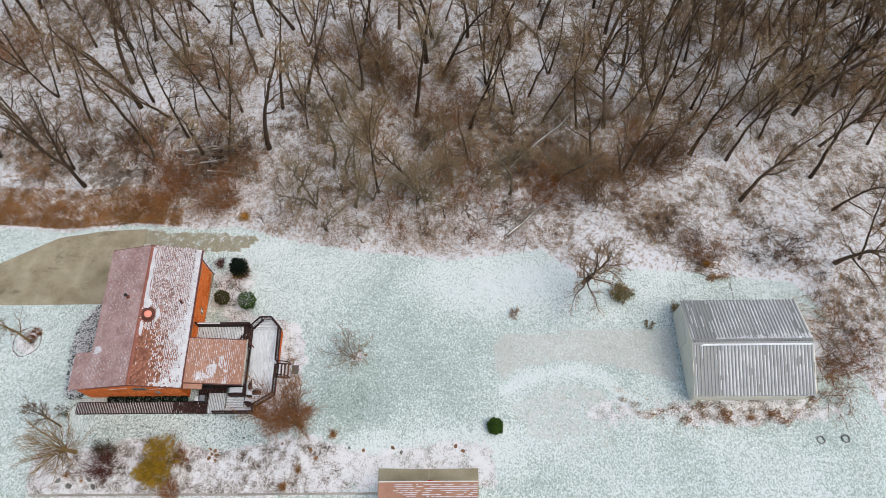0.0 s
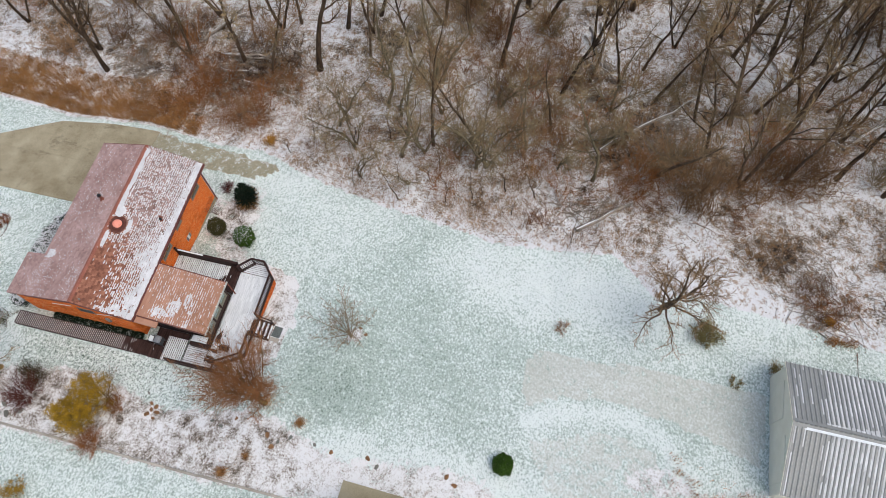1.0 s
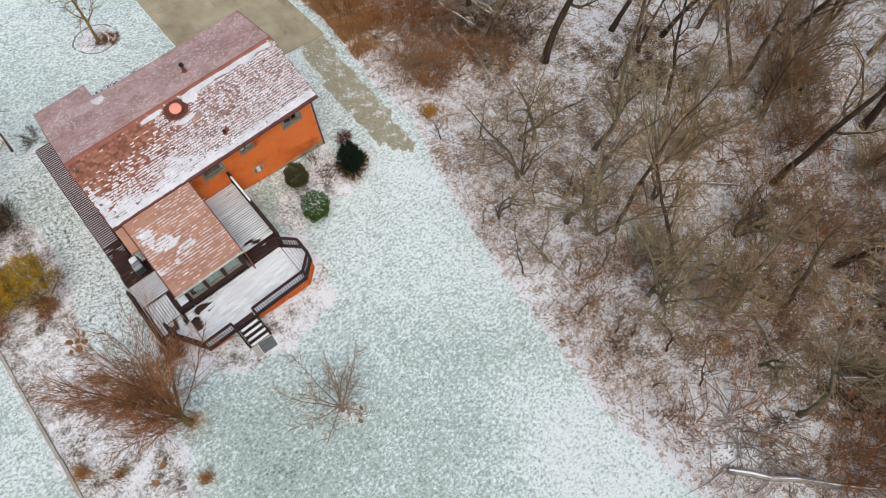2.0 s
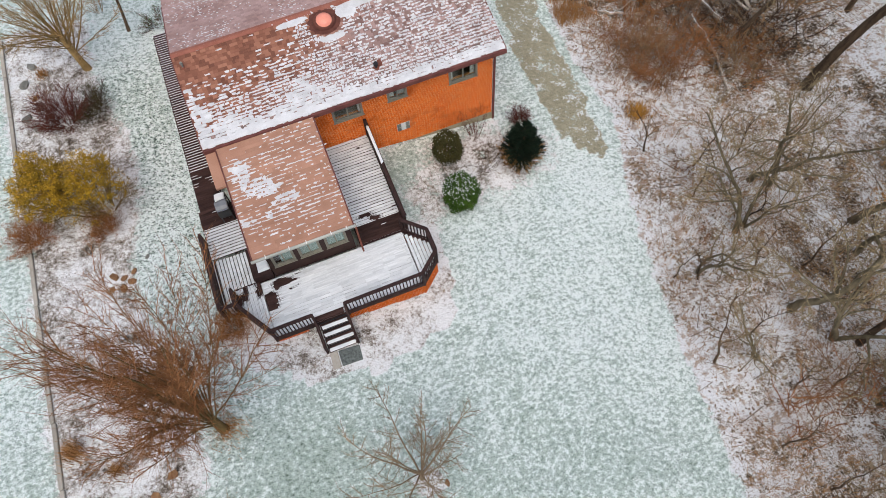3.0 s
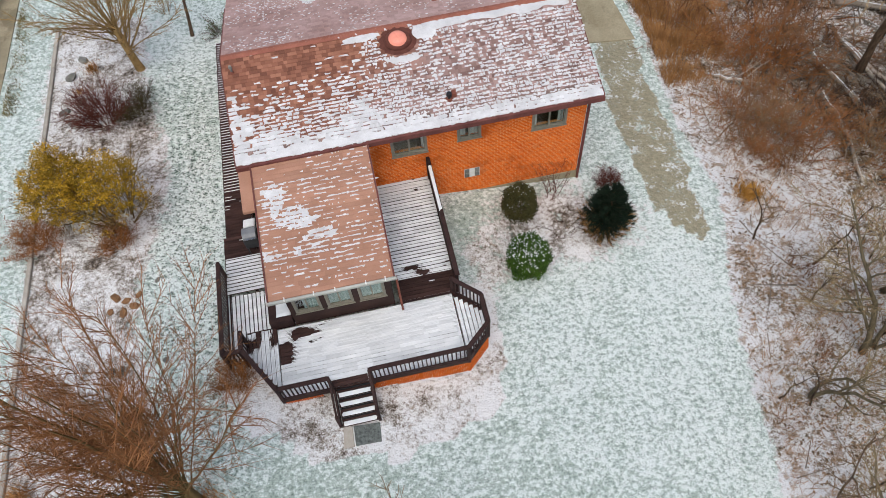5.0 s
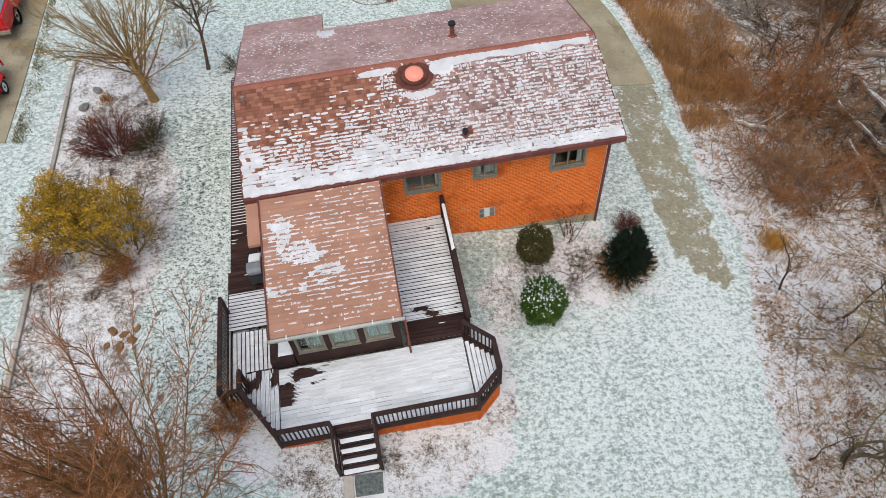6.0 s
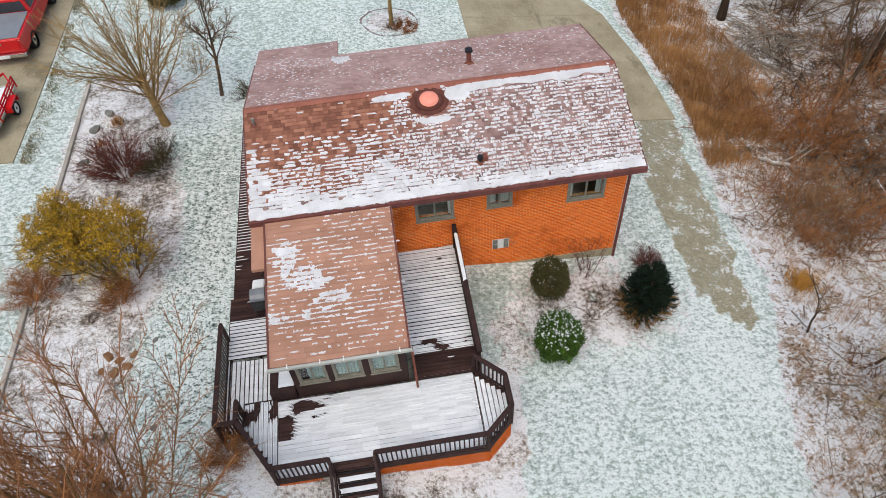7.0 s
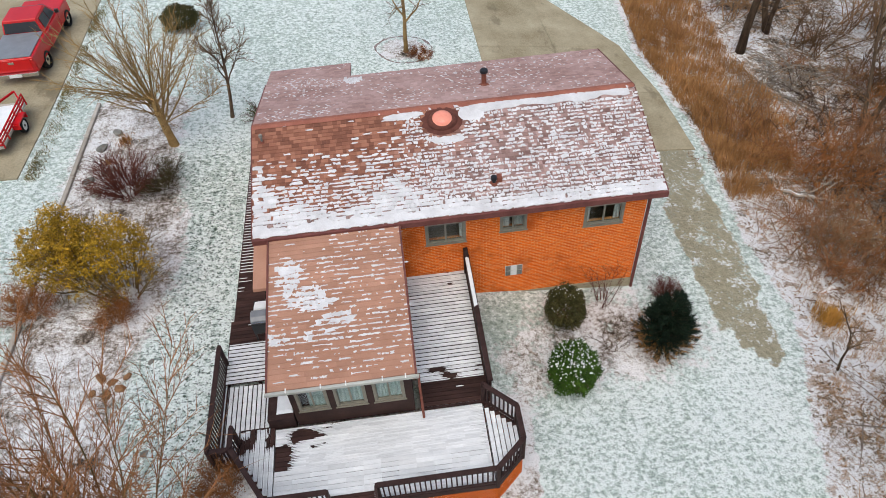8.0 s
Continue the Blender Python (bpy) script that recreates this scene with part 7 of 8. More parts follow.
HEAPS = [((8.3, 1.3), 0, 1.0), ((9.2, 0.5), 2, 0.9), ((10.9, 2.2), 3, 1.0), ((9.5, 6.4), 2, 1.1), ((10.8, 5.4), 3, 1.0), ((13.5, 6.1), 3, 0.9), ((12.4, -0.1), 2, 0.9), ((13.0, -0.9), 0, 0.9), ((14.2, 1.5), 3, 1.4), ((13.0, 0.6), 3, 1.5), ((15.6, 0.2), 3, 1.5), ((15.8, 3.0), 3, 1.5), ((12.0, 2.8), 3, 1.3), ((7.5, 2.7), 0, 0.9), ((8.4, 1.8), 0, 1.0), ((11.3, 6.2), 3, 1.3),
         ((10.9, 8.6), 3, 1.4), ((13.6, 8.0), 3, 1.4), ((8.2, 6.6), 2, 0.8), ((12.5, 11.0), 3, 1.3), ((16.0, 9.5), 3, 1.4), ((-5.2, -56.0), 0, 0.9), ((-9.6, -55.3), 0, 1.1), ((-12.6, -54.8), 2, 1.0), ((-8.0, -57.7), 0, 1.1), ((-11.0, -56.2), 2, 1.0), ((1.4, -53.6), 3, 1.3), ((0.6, -46.6), 0, 0.9), ((2.0, -54.9), 3, 1.4), ((4.2, -52.3), 3, 1.2),
         ((27.5, -9.0), 3, 1.4), ((25.5, -11.5), 0, 1.3), ((28.5, -12.0), 3, 1.3), ((9.1, -32.3), 2, 1.0), ((4.2, -25.2), 2, 0.55), ((30.8, 28.4), 2, 1.5), ((28.2, 25.7), 2, 1.4), ((14.7, 8.9), 2, 1.1), ((17.0, 11.2), 2, 1.2), ((25.4, 6.3), 2, 1.1), ((11.7, -39.9), 0, 1.3), ((13.2, -43.1), 2, 1.4), ((12.4, -45.9), 0, 1.3), ((9.7, -31.6), 2, 1.1), ((11.8, -34.7), 2, 1.1)]
RUSSET = [(16.2, -20.6), (11.8, -21.8), (20.0, -23.0), (20.1, -18.3), (16.1, -26.5), (7.1, -22.4), (10.0, -23.2), (8.5, -31.0), (7.4, -26.7), (12.4, -0.5), (10.1, -29.9), (13.2, -24.0), (22.4, -20.6)]
brushes = [(q, (2, 0)[i % 2], rnd.uniform(0.9, 1.25)) for i, q in enumerate(RUSSET)] + HEAPS + NEAR + [(q, (2, 0, 1)[i % 3], rnd.uniform(0.75, 1.15)) for i, q in enumerate(RUST)] + [(q, (3, 1, 0)[i % 3], rnd.uniform(0.6, 1.0)) for i, q in enumerate(DARK)] + [(q, rnd.randrange(2), rnd.uniform(1.0, 1.5)) for q in MARKED]
tries = 0
while len(brushes) < 232 and tries < 4000:
    tries += 1
    x, y = rnd.uniform(5.5, 42), rnd.uniform(-80, 34)
    if wooded(x, y) < 1 or noise.noise(Vector((x * 0.12, y * 0.12, 6.0))) < -0.12 or (6 < x < 16 and -14 < y < -1) or (13 < x < 27 and -17 < y < -1):
        continue
    brushes.append(((x, y), rnd.choice((0, 1, 1, 2, 3)), rnd.uniform(0.45, 1.0)))
placed = set()
for (x, y), kind, q in brushes:
    m = pose(x, y, land(x, y), rnd.uniform(-8, 8), rnd.uniform(-8, 8), rnd.uniform(0, 360))
    if kind in placed:
        c = copy_thing(BRUSH[kind], m)
    else:
        placed.add(kind)
        c = BRUSH[kind]
        c.matrix_basis = m
    c.scale = (q, q, q * rnd.uniform(0.65, 0.95))

# taller thickets of thin stems
THICKET = [(27.2, -10.3), (26.2, -13.6), (30.2, -10.8), (26.6, -7.6), (29.0, -13.5), (34.7, -31.3), (33.0, -34.0), (33.0, -29.0), (18.27, -21.46), (18.21, -25.25), (24.1, -14.7), (28.95, -28.85), (10.84, -38.51), (7.68, -36.5), (20.07, -43.77), (12.43, -41.7), (14.97, -44.42), (9.89, -21.77), (16.2, -19.07), (17.99, 17.23), (15.88, 12.32), (26.0, -15.0), (23.0, -17.5),
           (21.5, -24.0), (19.0, -30.0), (24.5, -22.0), (13.0, -30.0), (11.5, -33.5), (22.0, -36.0), (17.0, 2.5), (10.3, -40.5), (12.7, -45.7), (12.2, -42.8), (14.5, -41.3), (9.8, -36.2), (11.0, -43.6), (14.2, 15.8), (23.0, 1.5), (12.0, 20.0), (26.0, -54.0), (29.0, -58.0), (24.0, -62.0), (31.0, -63.0), (28.0, -68.0), (33.0, -55.0), (22.0, -66.0), (30.0, -50.0)]
thickets = []
for i, (hgt, wid, drp, lb) in enumerate(((4.6, 4.2, 0.04, "tall thicket of fine brown stems in the woods"), (3.6, 4.6, 0.09, "sweeping thicket of tan-brown stems in the woods"), (3.2, 4.0, 0.02, "rounded tan bush of fine bare twigs in the woods"), (3.6, 4.4, 0.07, "russet thicket of arching stems in the woods"))):
    b = thing("thicket", lb, "thicket", "woodland thickets")
    m, _ = shrub_meshes(60 + i, hgt, wid, 30, 7, 2, 0.017, drp, 0.30) if i < 2 else shrub_meshes(60 + i, hgt, wid, 44 if i == 2 else 30, 8, 2, 0.012, drp, 0.10 if i == 2 else 0.28)
    part("twig_mass", m, (M_THICKET, M_THICKET, M_MOSSTWIG, M_BRUSH)[i], b)
    b.matrix_basis = pose(*THICKET[i], land(*THICKET[i]))
    thickets.append(b)
ROUND = [(17.6, -43.0), (21.2, -58.4), (24.0, -22.0), (21.7, -11.2), (15.9, -12.7), (11.6, -34.2), (26.6, 8.2), (15.4, -24.4), (9.9, -17.4), (22.4, -37.0), (14.0, -50.5), (19.3, -55.0), (29.0, -20.0), (28.0, -36.0), (18.8, -33.6), (12.6, -27.6)]
ARCHED = [(16.9, -22.3), (21.6, -17.6), (11.2, -24.9), (17.9, -39.2), (13.2, -37.2), (30.2, 26.9)]
for x, y in THICKET[4:] + ROUND + ARCHED:
    c = copy_thing(thickets[2 if (x, y) in ROUND else 3 if (x, y) in ARCHED else rnd.randrange(2)], pose(x, y, land(x, y), rnd.uniform(-8, 8), rnd.uniform(-8, 8), rnd.uniform(0, 360)))
    q = rnd.uniform(0.75, 1.2)
    c.scale = (q, q, q * rnd.uniform(0.8, 1.05))


def leafy_dome(name, seed, at, height, width, label, lobes, count):
    """A rounded shrub that keeps its yellow leaves: forked stems under clumps of leaves with gaps between them."""
    r = random.Random(seed)
    s = thing(name, label, "shrub")
    m, _ = shrub_meshes(seed, height * 0.92, width * 0.95, 24, 8, 4, 0.013)
    part("twig_mass", m, M_MAPLEBARK, s)
    lf = Mesh()
    for k in range(count):
        lx, ly, q = lobes[k % len(lobes)]
        z = r.uniform(-0.35, 1.0)
        a = r.uniform(0, 2 * math.pi)
        w = math.sqrt(max(0.0, 1 - z * z))
        way = Vector((w * math.cos(a), w * math.sin(a), z))
        lump = 1.0 + 0.30 * noise.noise(way * 2.2 + Vector((seed, k % len(lobes), 0)))
        if noise.noise(way * 3.4 + Vector((0, seed, 5))) < -0.30 + 0.25 * (z < 0.1):
            continue
        f = lump * (r.random() ** 0.28)
        c = Vector((lx + way.x * f * width * 0.5 * q, ly + way.y * f * width * 0.5 * q, height * (0.52 + 0.46 * way.z * f)))
        leaves(lf, [c], r, 0.048, 14, 0.11)
    part("foliage", lf, M_YELLOWLEAF, s, kind="stuff")
    s.matrix_basis = pose(at[0], at[1], land(*at))
    return s


leafy_dome("shrub", 1, (-17.4, 1.15), 3.05, 3.1, "rounded yellow-leaved shrub thinning for winter", ((0.0, 0.0, 1.0), (0.4, 0.35, 0.7), (-0.5, 0.1, 0.75)), 800)
leafy_dome("shrub", 21, (-18.95, 1.75), 2.95, 2.3, "dense golden-leaved shrub crowding its neighbour", ((0.0, 0.0, 1.0), (-0.15, -0.55, 0.85), (0.1, 0.6, 0.7)), 950)


# evergreens
def clipped_bush(name, at, rad, hgt, leafmat, label, snowy, count=2600, seed=3, flake=1.0):
    r = random.Random(seed)
    s = thing(name, label, "bush")
    lf, sn_, core = Mesh(), Mesh(), Mesh()
    for i in range(count):
        z = r.uniform(-0.55, 1.0)
        a = r.uniform(0, 2 * math.pi)
        q = math.sqrt(max(0.0, 1 - z * z))
        k = (0.92 + 0.26 * noise.noise(Vector((q * math.cos(a) * 2.4, q * math.sin(a) * 2.4, z * 2.4 + seed)))) * r.uniform(0.82, 1.03)
        p = Vector((q * math.cos(a) * rad * k, q * math.sin(a) * rad * k, hgt * (0.46 + 0.54 * z * k)))
        leaves(lf, [p, p * 0.86 + Vector((0, 0, hgt * 0.06))], r, 0.045, 2, 0.03)
        if z > 0.15 and r.random() < snowy * z * 0.9:
            w = r.uniform(0.007, 0.018) * flake
            sn_.patch(lambda u, v, hh: (u, v, p.z + 0.03 + hh), p.x - w, p.x + w, p.y - w, p.y + w, 0.02, r, 0.4)
    st, _ = shrub_meshes(seed, hgt * 0.8, rad * 1.5, 18, 5, 2, 0.007)
    part("twig_mass", st, M_BARK, s)
    part("foliage", lf, leafmat, s, kind="stuff")
    if sn_.v:
        part("snow", sn_, M_SNOW, s, "specks of snow", kind="stuff")
    s.matrix_basis = pose(at[0], at[1], land(*at))
    return s


clipped_bush("bush", (-3.35, -3.35), 0.84, 1.75, M_GREENLEAF, "rounded dark green boxwood dusted with snow", 0.24, 4200, 3, 1.6)
clipped_bush("bush", (-3.05, -1.05), 0.70, 1.85, M_DARKLEAF, "dark olive evergreen bush by the brick wall", 0.05, 3000, 4)
clipped_bush("bush", (-15.15, -25.7), 0.70, 1.2, M_GREENLEAF, "clipped round dark green bush on the snowy lawn", 0.0, 4200, 5)
clipped_bush("bush", (-17.75, 18.3), 0.95, 1.2, M_DARKLEAF, "round olive-brown bush on the front lawn", 0.02, 3000, 6)
for i, (x, y) in enumerate(((-12.55, 0.9), (-12.56, 1.65), (-12.52, 2.4), (-12.55, 3.2), (-12.52, 4.0), (-12.56, 4.8), (-12.54, 5.6), (-12.55, 6.4), (-12.54, 7.1))):
    clipped_bush("bush", (x, y), 0.42, 0.45, M_NEEDLE, "low dark green plant between house and boardwalk", 0.03, 420, 80 + i, 1.2)
for i, (x, y) in enumerate(((-11.6, 10.3), (-10.3, 10.5), (-9.0, 10.7), (-7.8, 10.9), (-6.6, 10.9), (-5.5, 10.5), (-4.5, 9.9), (-8.4, 9.5), (-7.0, 9.5), (-5.7, 9.2))):
    clipped_bush("bush", (x, y), 1.05, 0.95, M_NEEDLE, "low dark foundation juniper heaped with snow", 0.75, 1100, 60 + i, 3.2)


def spruce(at, hgt, rad):
    r = random.Random(9)
    s = thing("spruce", "small dark spruce with spiky branch tips", "tree")
    tr, nd, tan = Mesh(), Mesh(), Mesh()
    tr.tube([(0, 0, -0.2), (0, 0, hgt * 0.95)], [0.06, 0.012], 7)
    z = 0.12
    while z < hgt:
        f = z / hgt
        k = 14 if f < 0.7 else 6
        for i in range(k):
            a = r.uniform(0, 2 * math.pi)
            ln = rad * (1.08 - f) ** 0.6 * r.uniform(0.75, 1.1) * (0.72 + 0.28 * min(1.0, f / 0.22)) + 0.12
            way = Vector((math.cos(a), math.sin(a), 0.15 + 0.6 * f + r.uniform(-0.1, 0.15)))
            p, _ = limb_path(r, (0, 0, z), way, ln, 3, 0.08, 0.05)
            tr.tube(p, [0.012, 0.010, 0.007, 0.003], 3, False)
            for b in range(60):
                q, d = along(p, r.uniform(0.15, 1.0))
                u = side_way(r, d, r.uniform(0.3, 1.0)) * r.uniform(0.08, 0.20)
                v = u.cross(Vector((r.uniform(-1, 1), r.uniform(-1, 1), r.uniform(-1, 1)))).normalized() * 0.017
                tgt = tan if f < 0.26 and r.random() < 0.6 else nd
                n = len(tgt.v)
                tgt.v += [tuple(q - v), tuple(q + v), tuple(q + u)]
                tgt.f.append((n, n + 1, n + 2))
        z += 0.075
    part("trunk", tr, M_BARK, s)
    part("needles", nd, M_NEEDLE, s, kind="stuff")
    part("dead_needles", tan, M_DRYGRASS, s, "brown lower needles", kind="stuff")
    s.matrix_basis = pose(at[0], at[1], land(*at))


spruce((-0.05, -2.25), 2.45, 1.05)


# ---- dry grass ----
def grass_patch(name, label, mat, spots, hgt, seed, kind="stuff", wid=0.012):
    r = random.Random(seed)
    m = Mesh()
    for x, y in spots:
        a = r.uniform(0, 2 * math.pi)
        h1 = hgt * r.uniform(0.5, 1.15) * (0.95 + 0.6 * noise.noise(Vector((x * 1.1, y * 1.1, 3.0))))
        le = r.uniform(0.1, 0.55) * h1
        dx, dy = math.cos(a), math.sin(a)
        z = land(x, y) - 0.03
        w = wid * r.uniform(0.7, 1.5)
        n = len(m.v)
        m.v += [(x - dy * w, y + dx * w, z), (x + dy * w, y - dx * w, z), (x + dx * le * 0.35 + dy * w * 0.8, y + dy * le * 0.35 - dx * w * 0.8, z + h1 * 0.65), (x + dx * le * 0.35 - dy * w * 0.8, y + dy * le * 0.35 + dx * w * 0.8, z + h1 * 0.65), (x + dx * le, y + dy * le, z + h1)]
        m.f += [(n, n + 1, n + 2, n + 3), (n + 3, n + 2, n + 4)]
    return tagged(part(name, m, mat), label, "grass", kind=kind)


band = []
rnd = random.Random(91)
while len(band) < 44000:
    y = rnd.uniform(3.5, 32)
    if rnd.random() > (y - 4.5) / 3.0 + 0.45 * noise.noise(Vector((y * 0.9, 0.0, 5.0))):
        continue
    e = float(np.interp(y, EDGE_Y, EDGE_X))
    x = e + rnd.uniform(0.2, 3.6) * (1.35 if y > 9 else 1.0 if y > 6 else 0.6)
    if noise.noise(Vector((x * 1.3, y * 0.9, 2.0))) > rnd.uniform(-0.8, 0.35) and rnd.random() < 1.25 - (x - e) / 5.0:
        band.append((x, y))
grass_patch("dry_grass", "dense russet dry grass along the driveway's wooded edge", M_DRYGRASS, band, 0.62, 1, wid=0.008)
scrub = []
while len(scrub) < 30000:
    x, y = (rnd.uniform(3, 38), rnd.uniform(-70, 30)) if rnd.random() < 0.4 else (rnd.uniform(2, 15), rnd.uniform(-34, 12))
    if wooded(x, y) > 0.9 and noise.noise(Vector((x * 0.16, y * 0.16, 12.0))) + 0.8 * noise.noise(Vector((x * 0.9, y * 0.9, 2.0))) > 0.12:
        scrub.append((x, y))
grass_patch("undergrowth", "wispy tan undergrowth on the woodland floor", M_DRYGRASS, scrub, 0.42, 2, wid=0.006)
tufts = []
while len(tufts) < 4200:
    y = rnd.uniform(-55.5, -36)
    x = float(np.interp(y, (-55, -50, -44, -41, -36), (-10.5, -14.4, -14.2, -14.4, -12.8))) + rnd.gauss(0, 0.55)
    if rnd.random() < 0.16:
        x, y = rnd.uniform(-13, -3), rnd.gauss(-54.6, 0.9)
    if rnd.random() < 0.10:
        x, y = rnd.gauss(-1.0, 0.5), rnd.gauss(-46.9, 0.7)
    if noise.noise(Vector((x * 1.3, y * 0.9, 8.0))) > rnd.uniform(-0.1, 0.35):
        tufts.append((x, y))
grass_patch("dry_grass", "orange dry grass tufts round the barn", M_DRYGRASS, tufts, 0.42, 3, wid=0.014)


def tuft(at, rad, hgt, label, mat, count, seed):
    r = random.Random(seed)
    sp = []
    for _ in range(count):
        a = r.uniform(0, 6.3)
        q = rad * abs(r.gauss(0, 0.55)) * (1 + 0.6 * noise.noise(Vector((math.cos(a) * 1.5, math.sin(a) * 1.5, seed * 2.7))))
        sp.append((at[0] + q * math.cos(a), at[1] + q * math.sin(a)))
    return grass_patch("grass_tuft", label, mat, sp, hgt, seed, wid=0.008)


tuft((6.25, -1.6), 0.65, 0.6, "round golden ornamental grass in snow", M_GOLDGRASS, 900, 4)
tuft((0.3, -46.4), 0.5, 0.8, "bright gold grass clump at the brush's foot", M_GOLDGRASS, 600, 14)
tuft((-19.9, -8.5), 0.45, 0.7, "tan grass clump at the bed's edging", M_DRYGRASS, 420, 5)
tuft((-15.7, -12.2), 0.45, 0.7, "tan grass clump where bed meets lawn", M_DRYGRASS, 420, 6)
tuft((-14.9, -9.5), 0.75, 0.35, "rust-orange tuft at the maple's foot", M_DRYGRASS, 900, 7)
tuft((-18.6, -9.6), 0.35, 0.6, "pale grass clump in the bed", M_DRYGRASS, 260, 8)
tuft((-18.9, 9.3), 0.4, 0.3, "low tan plant among edging stones", M_DRYGRASS, 260, 9)
tuft((-19.3, 8.0), 0.3, 0.25, "low tan plant beside pale stones", M_DRYGRASS, 200, 10)

# worn edge of the bed round the street-side tree
m = Mesh()
rr = random.Random(4)
for k in range(90):
    a = 2 * math.pi * k / 90
    wide = max(0.04, 0.13 + 0.12 * noise.noise(Vector((math.cos(a) * 2.5, math.sin(a) * 2.5, 1.0))))
    mid = 1.42 + 0.10 * noise.noise(Vector((math.cos(a) * 1.6, math.sin(a) * 1.6, 6.0)))
    for q, up in ((mid - wide, -0.03), (mid, 0.012 + rr.uniform(-0.01, 0.02)), (mid + wide, -0.03)):
        x, y = -7.0 + q * math.cos(a), 16.3 + 0.85 * q * math.sin(a)
        m.v.append((x, y, land(x, y) + up))
for k in range(90):
    n0, n1 = 3 * k, 3 * ((k + 1) % 90)
    m.f += [(n0, n0 + 1, n1 + 1, n1), (n0 + 1, n0 + 2, n1 + 2, n1 + 1)]
tagged(part("mulch_ring", m, M_MULCH), "dark ragged edge of the snowy bed round the lawn tree", "mulch")
shrub("shrub", 24, (-6.25, 15.75), 0.35, 1.1, M_DARKTWIG, "cut-back brown perennial clump at the lawn tree's foot", M_RUSTTWIG, 0.03, 2, stems=34)
verge = []
while len(verge) < 2600:
    x, y = -22.15 + abs(rnd.gauss(0, 0.30)), rnd.uniform(7.0, 24)
    if noise.noise(Vector((x * 1.2, y * 0.7, 17.0))) > rnd.uniform(-0.35, 0.25):
        verge.append((x, y))
grass_patch("verge_grass", "olive winter grass fringing the parking pad", M_OLIVEGRASS, verge, 0.16, 12, wid=0.012)

# ---- fallen logs ----
def log_thing(a, b, r0, r1, label, snowy=True):
    t = thing("fallen_log", label, "log", "fallen logs")
    r = random.Random(int(a[0] * 100))
    n = 7
    pts = []
    for i in range(n + 1):
        f = i / n
        x, y = a[0] + (b[0] - a[0]) * f + r.uniform(-0.12, 0.12), a[1] + (b[1] - a[1]) * f + r.uniform(-0.12, 0.12)
        pts.append(Vector((x, y, land(x, y) + r0 * 0.7 + 0.18 * math.sin(math.pi * f) * (b[2] if len(b) > 2 else 1))))
    m = Mesh()
    m.tube(pts, [r0 + (r1 - r0) * i / n for i in range(n + 1)], 8)
    part("stem", m, M_LOG, t, smooth=True)
    if snowy:
        s = Mesh()
        s.tube([p + Vector((0, 0, (r0 + (r1 - r0) * i / n) * 0.72)) for i, p in enumerate(pts)], [(r0 + (r1 - r0) * i / n) * r.uniform(0.2, 0.42) for i in range(n + 1)], 6)
        part("snow", s, M_SNOW, t, "line of snow", kind="stuff")
    for i in range(5):
        br = Mesh()
        p, d = along(pts, r.uniform(0.35, 0.95))
        w = side_way(r, d, r.uniform(0.5, 0.9))
        w.z = abs(w.z) * 0.5
        q, _ = limb_path(r, p, w, r.uniform(0.8, 2.2), 3, 0.2, 0)
        br.tube(q, [r1 * 0.7, r1 * 0.55, r1 * 0.4, r1 * 0.2], 5, False)
        part("broken_limb", br, M_LOG, t)


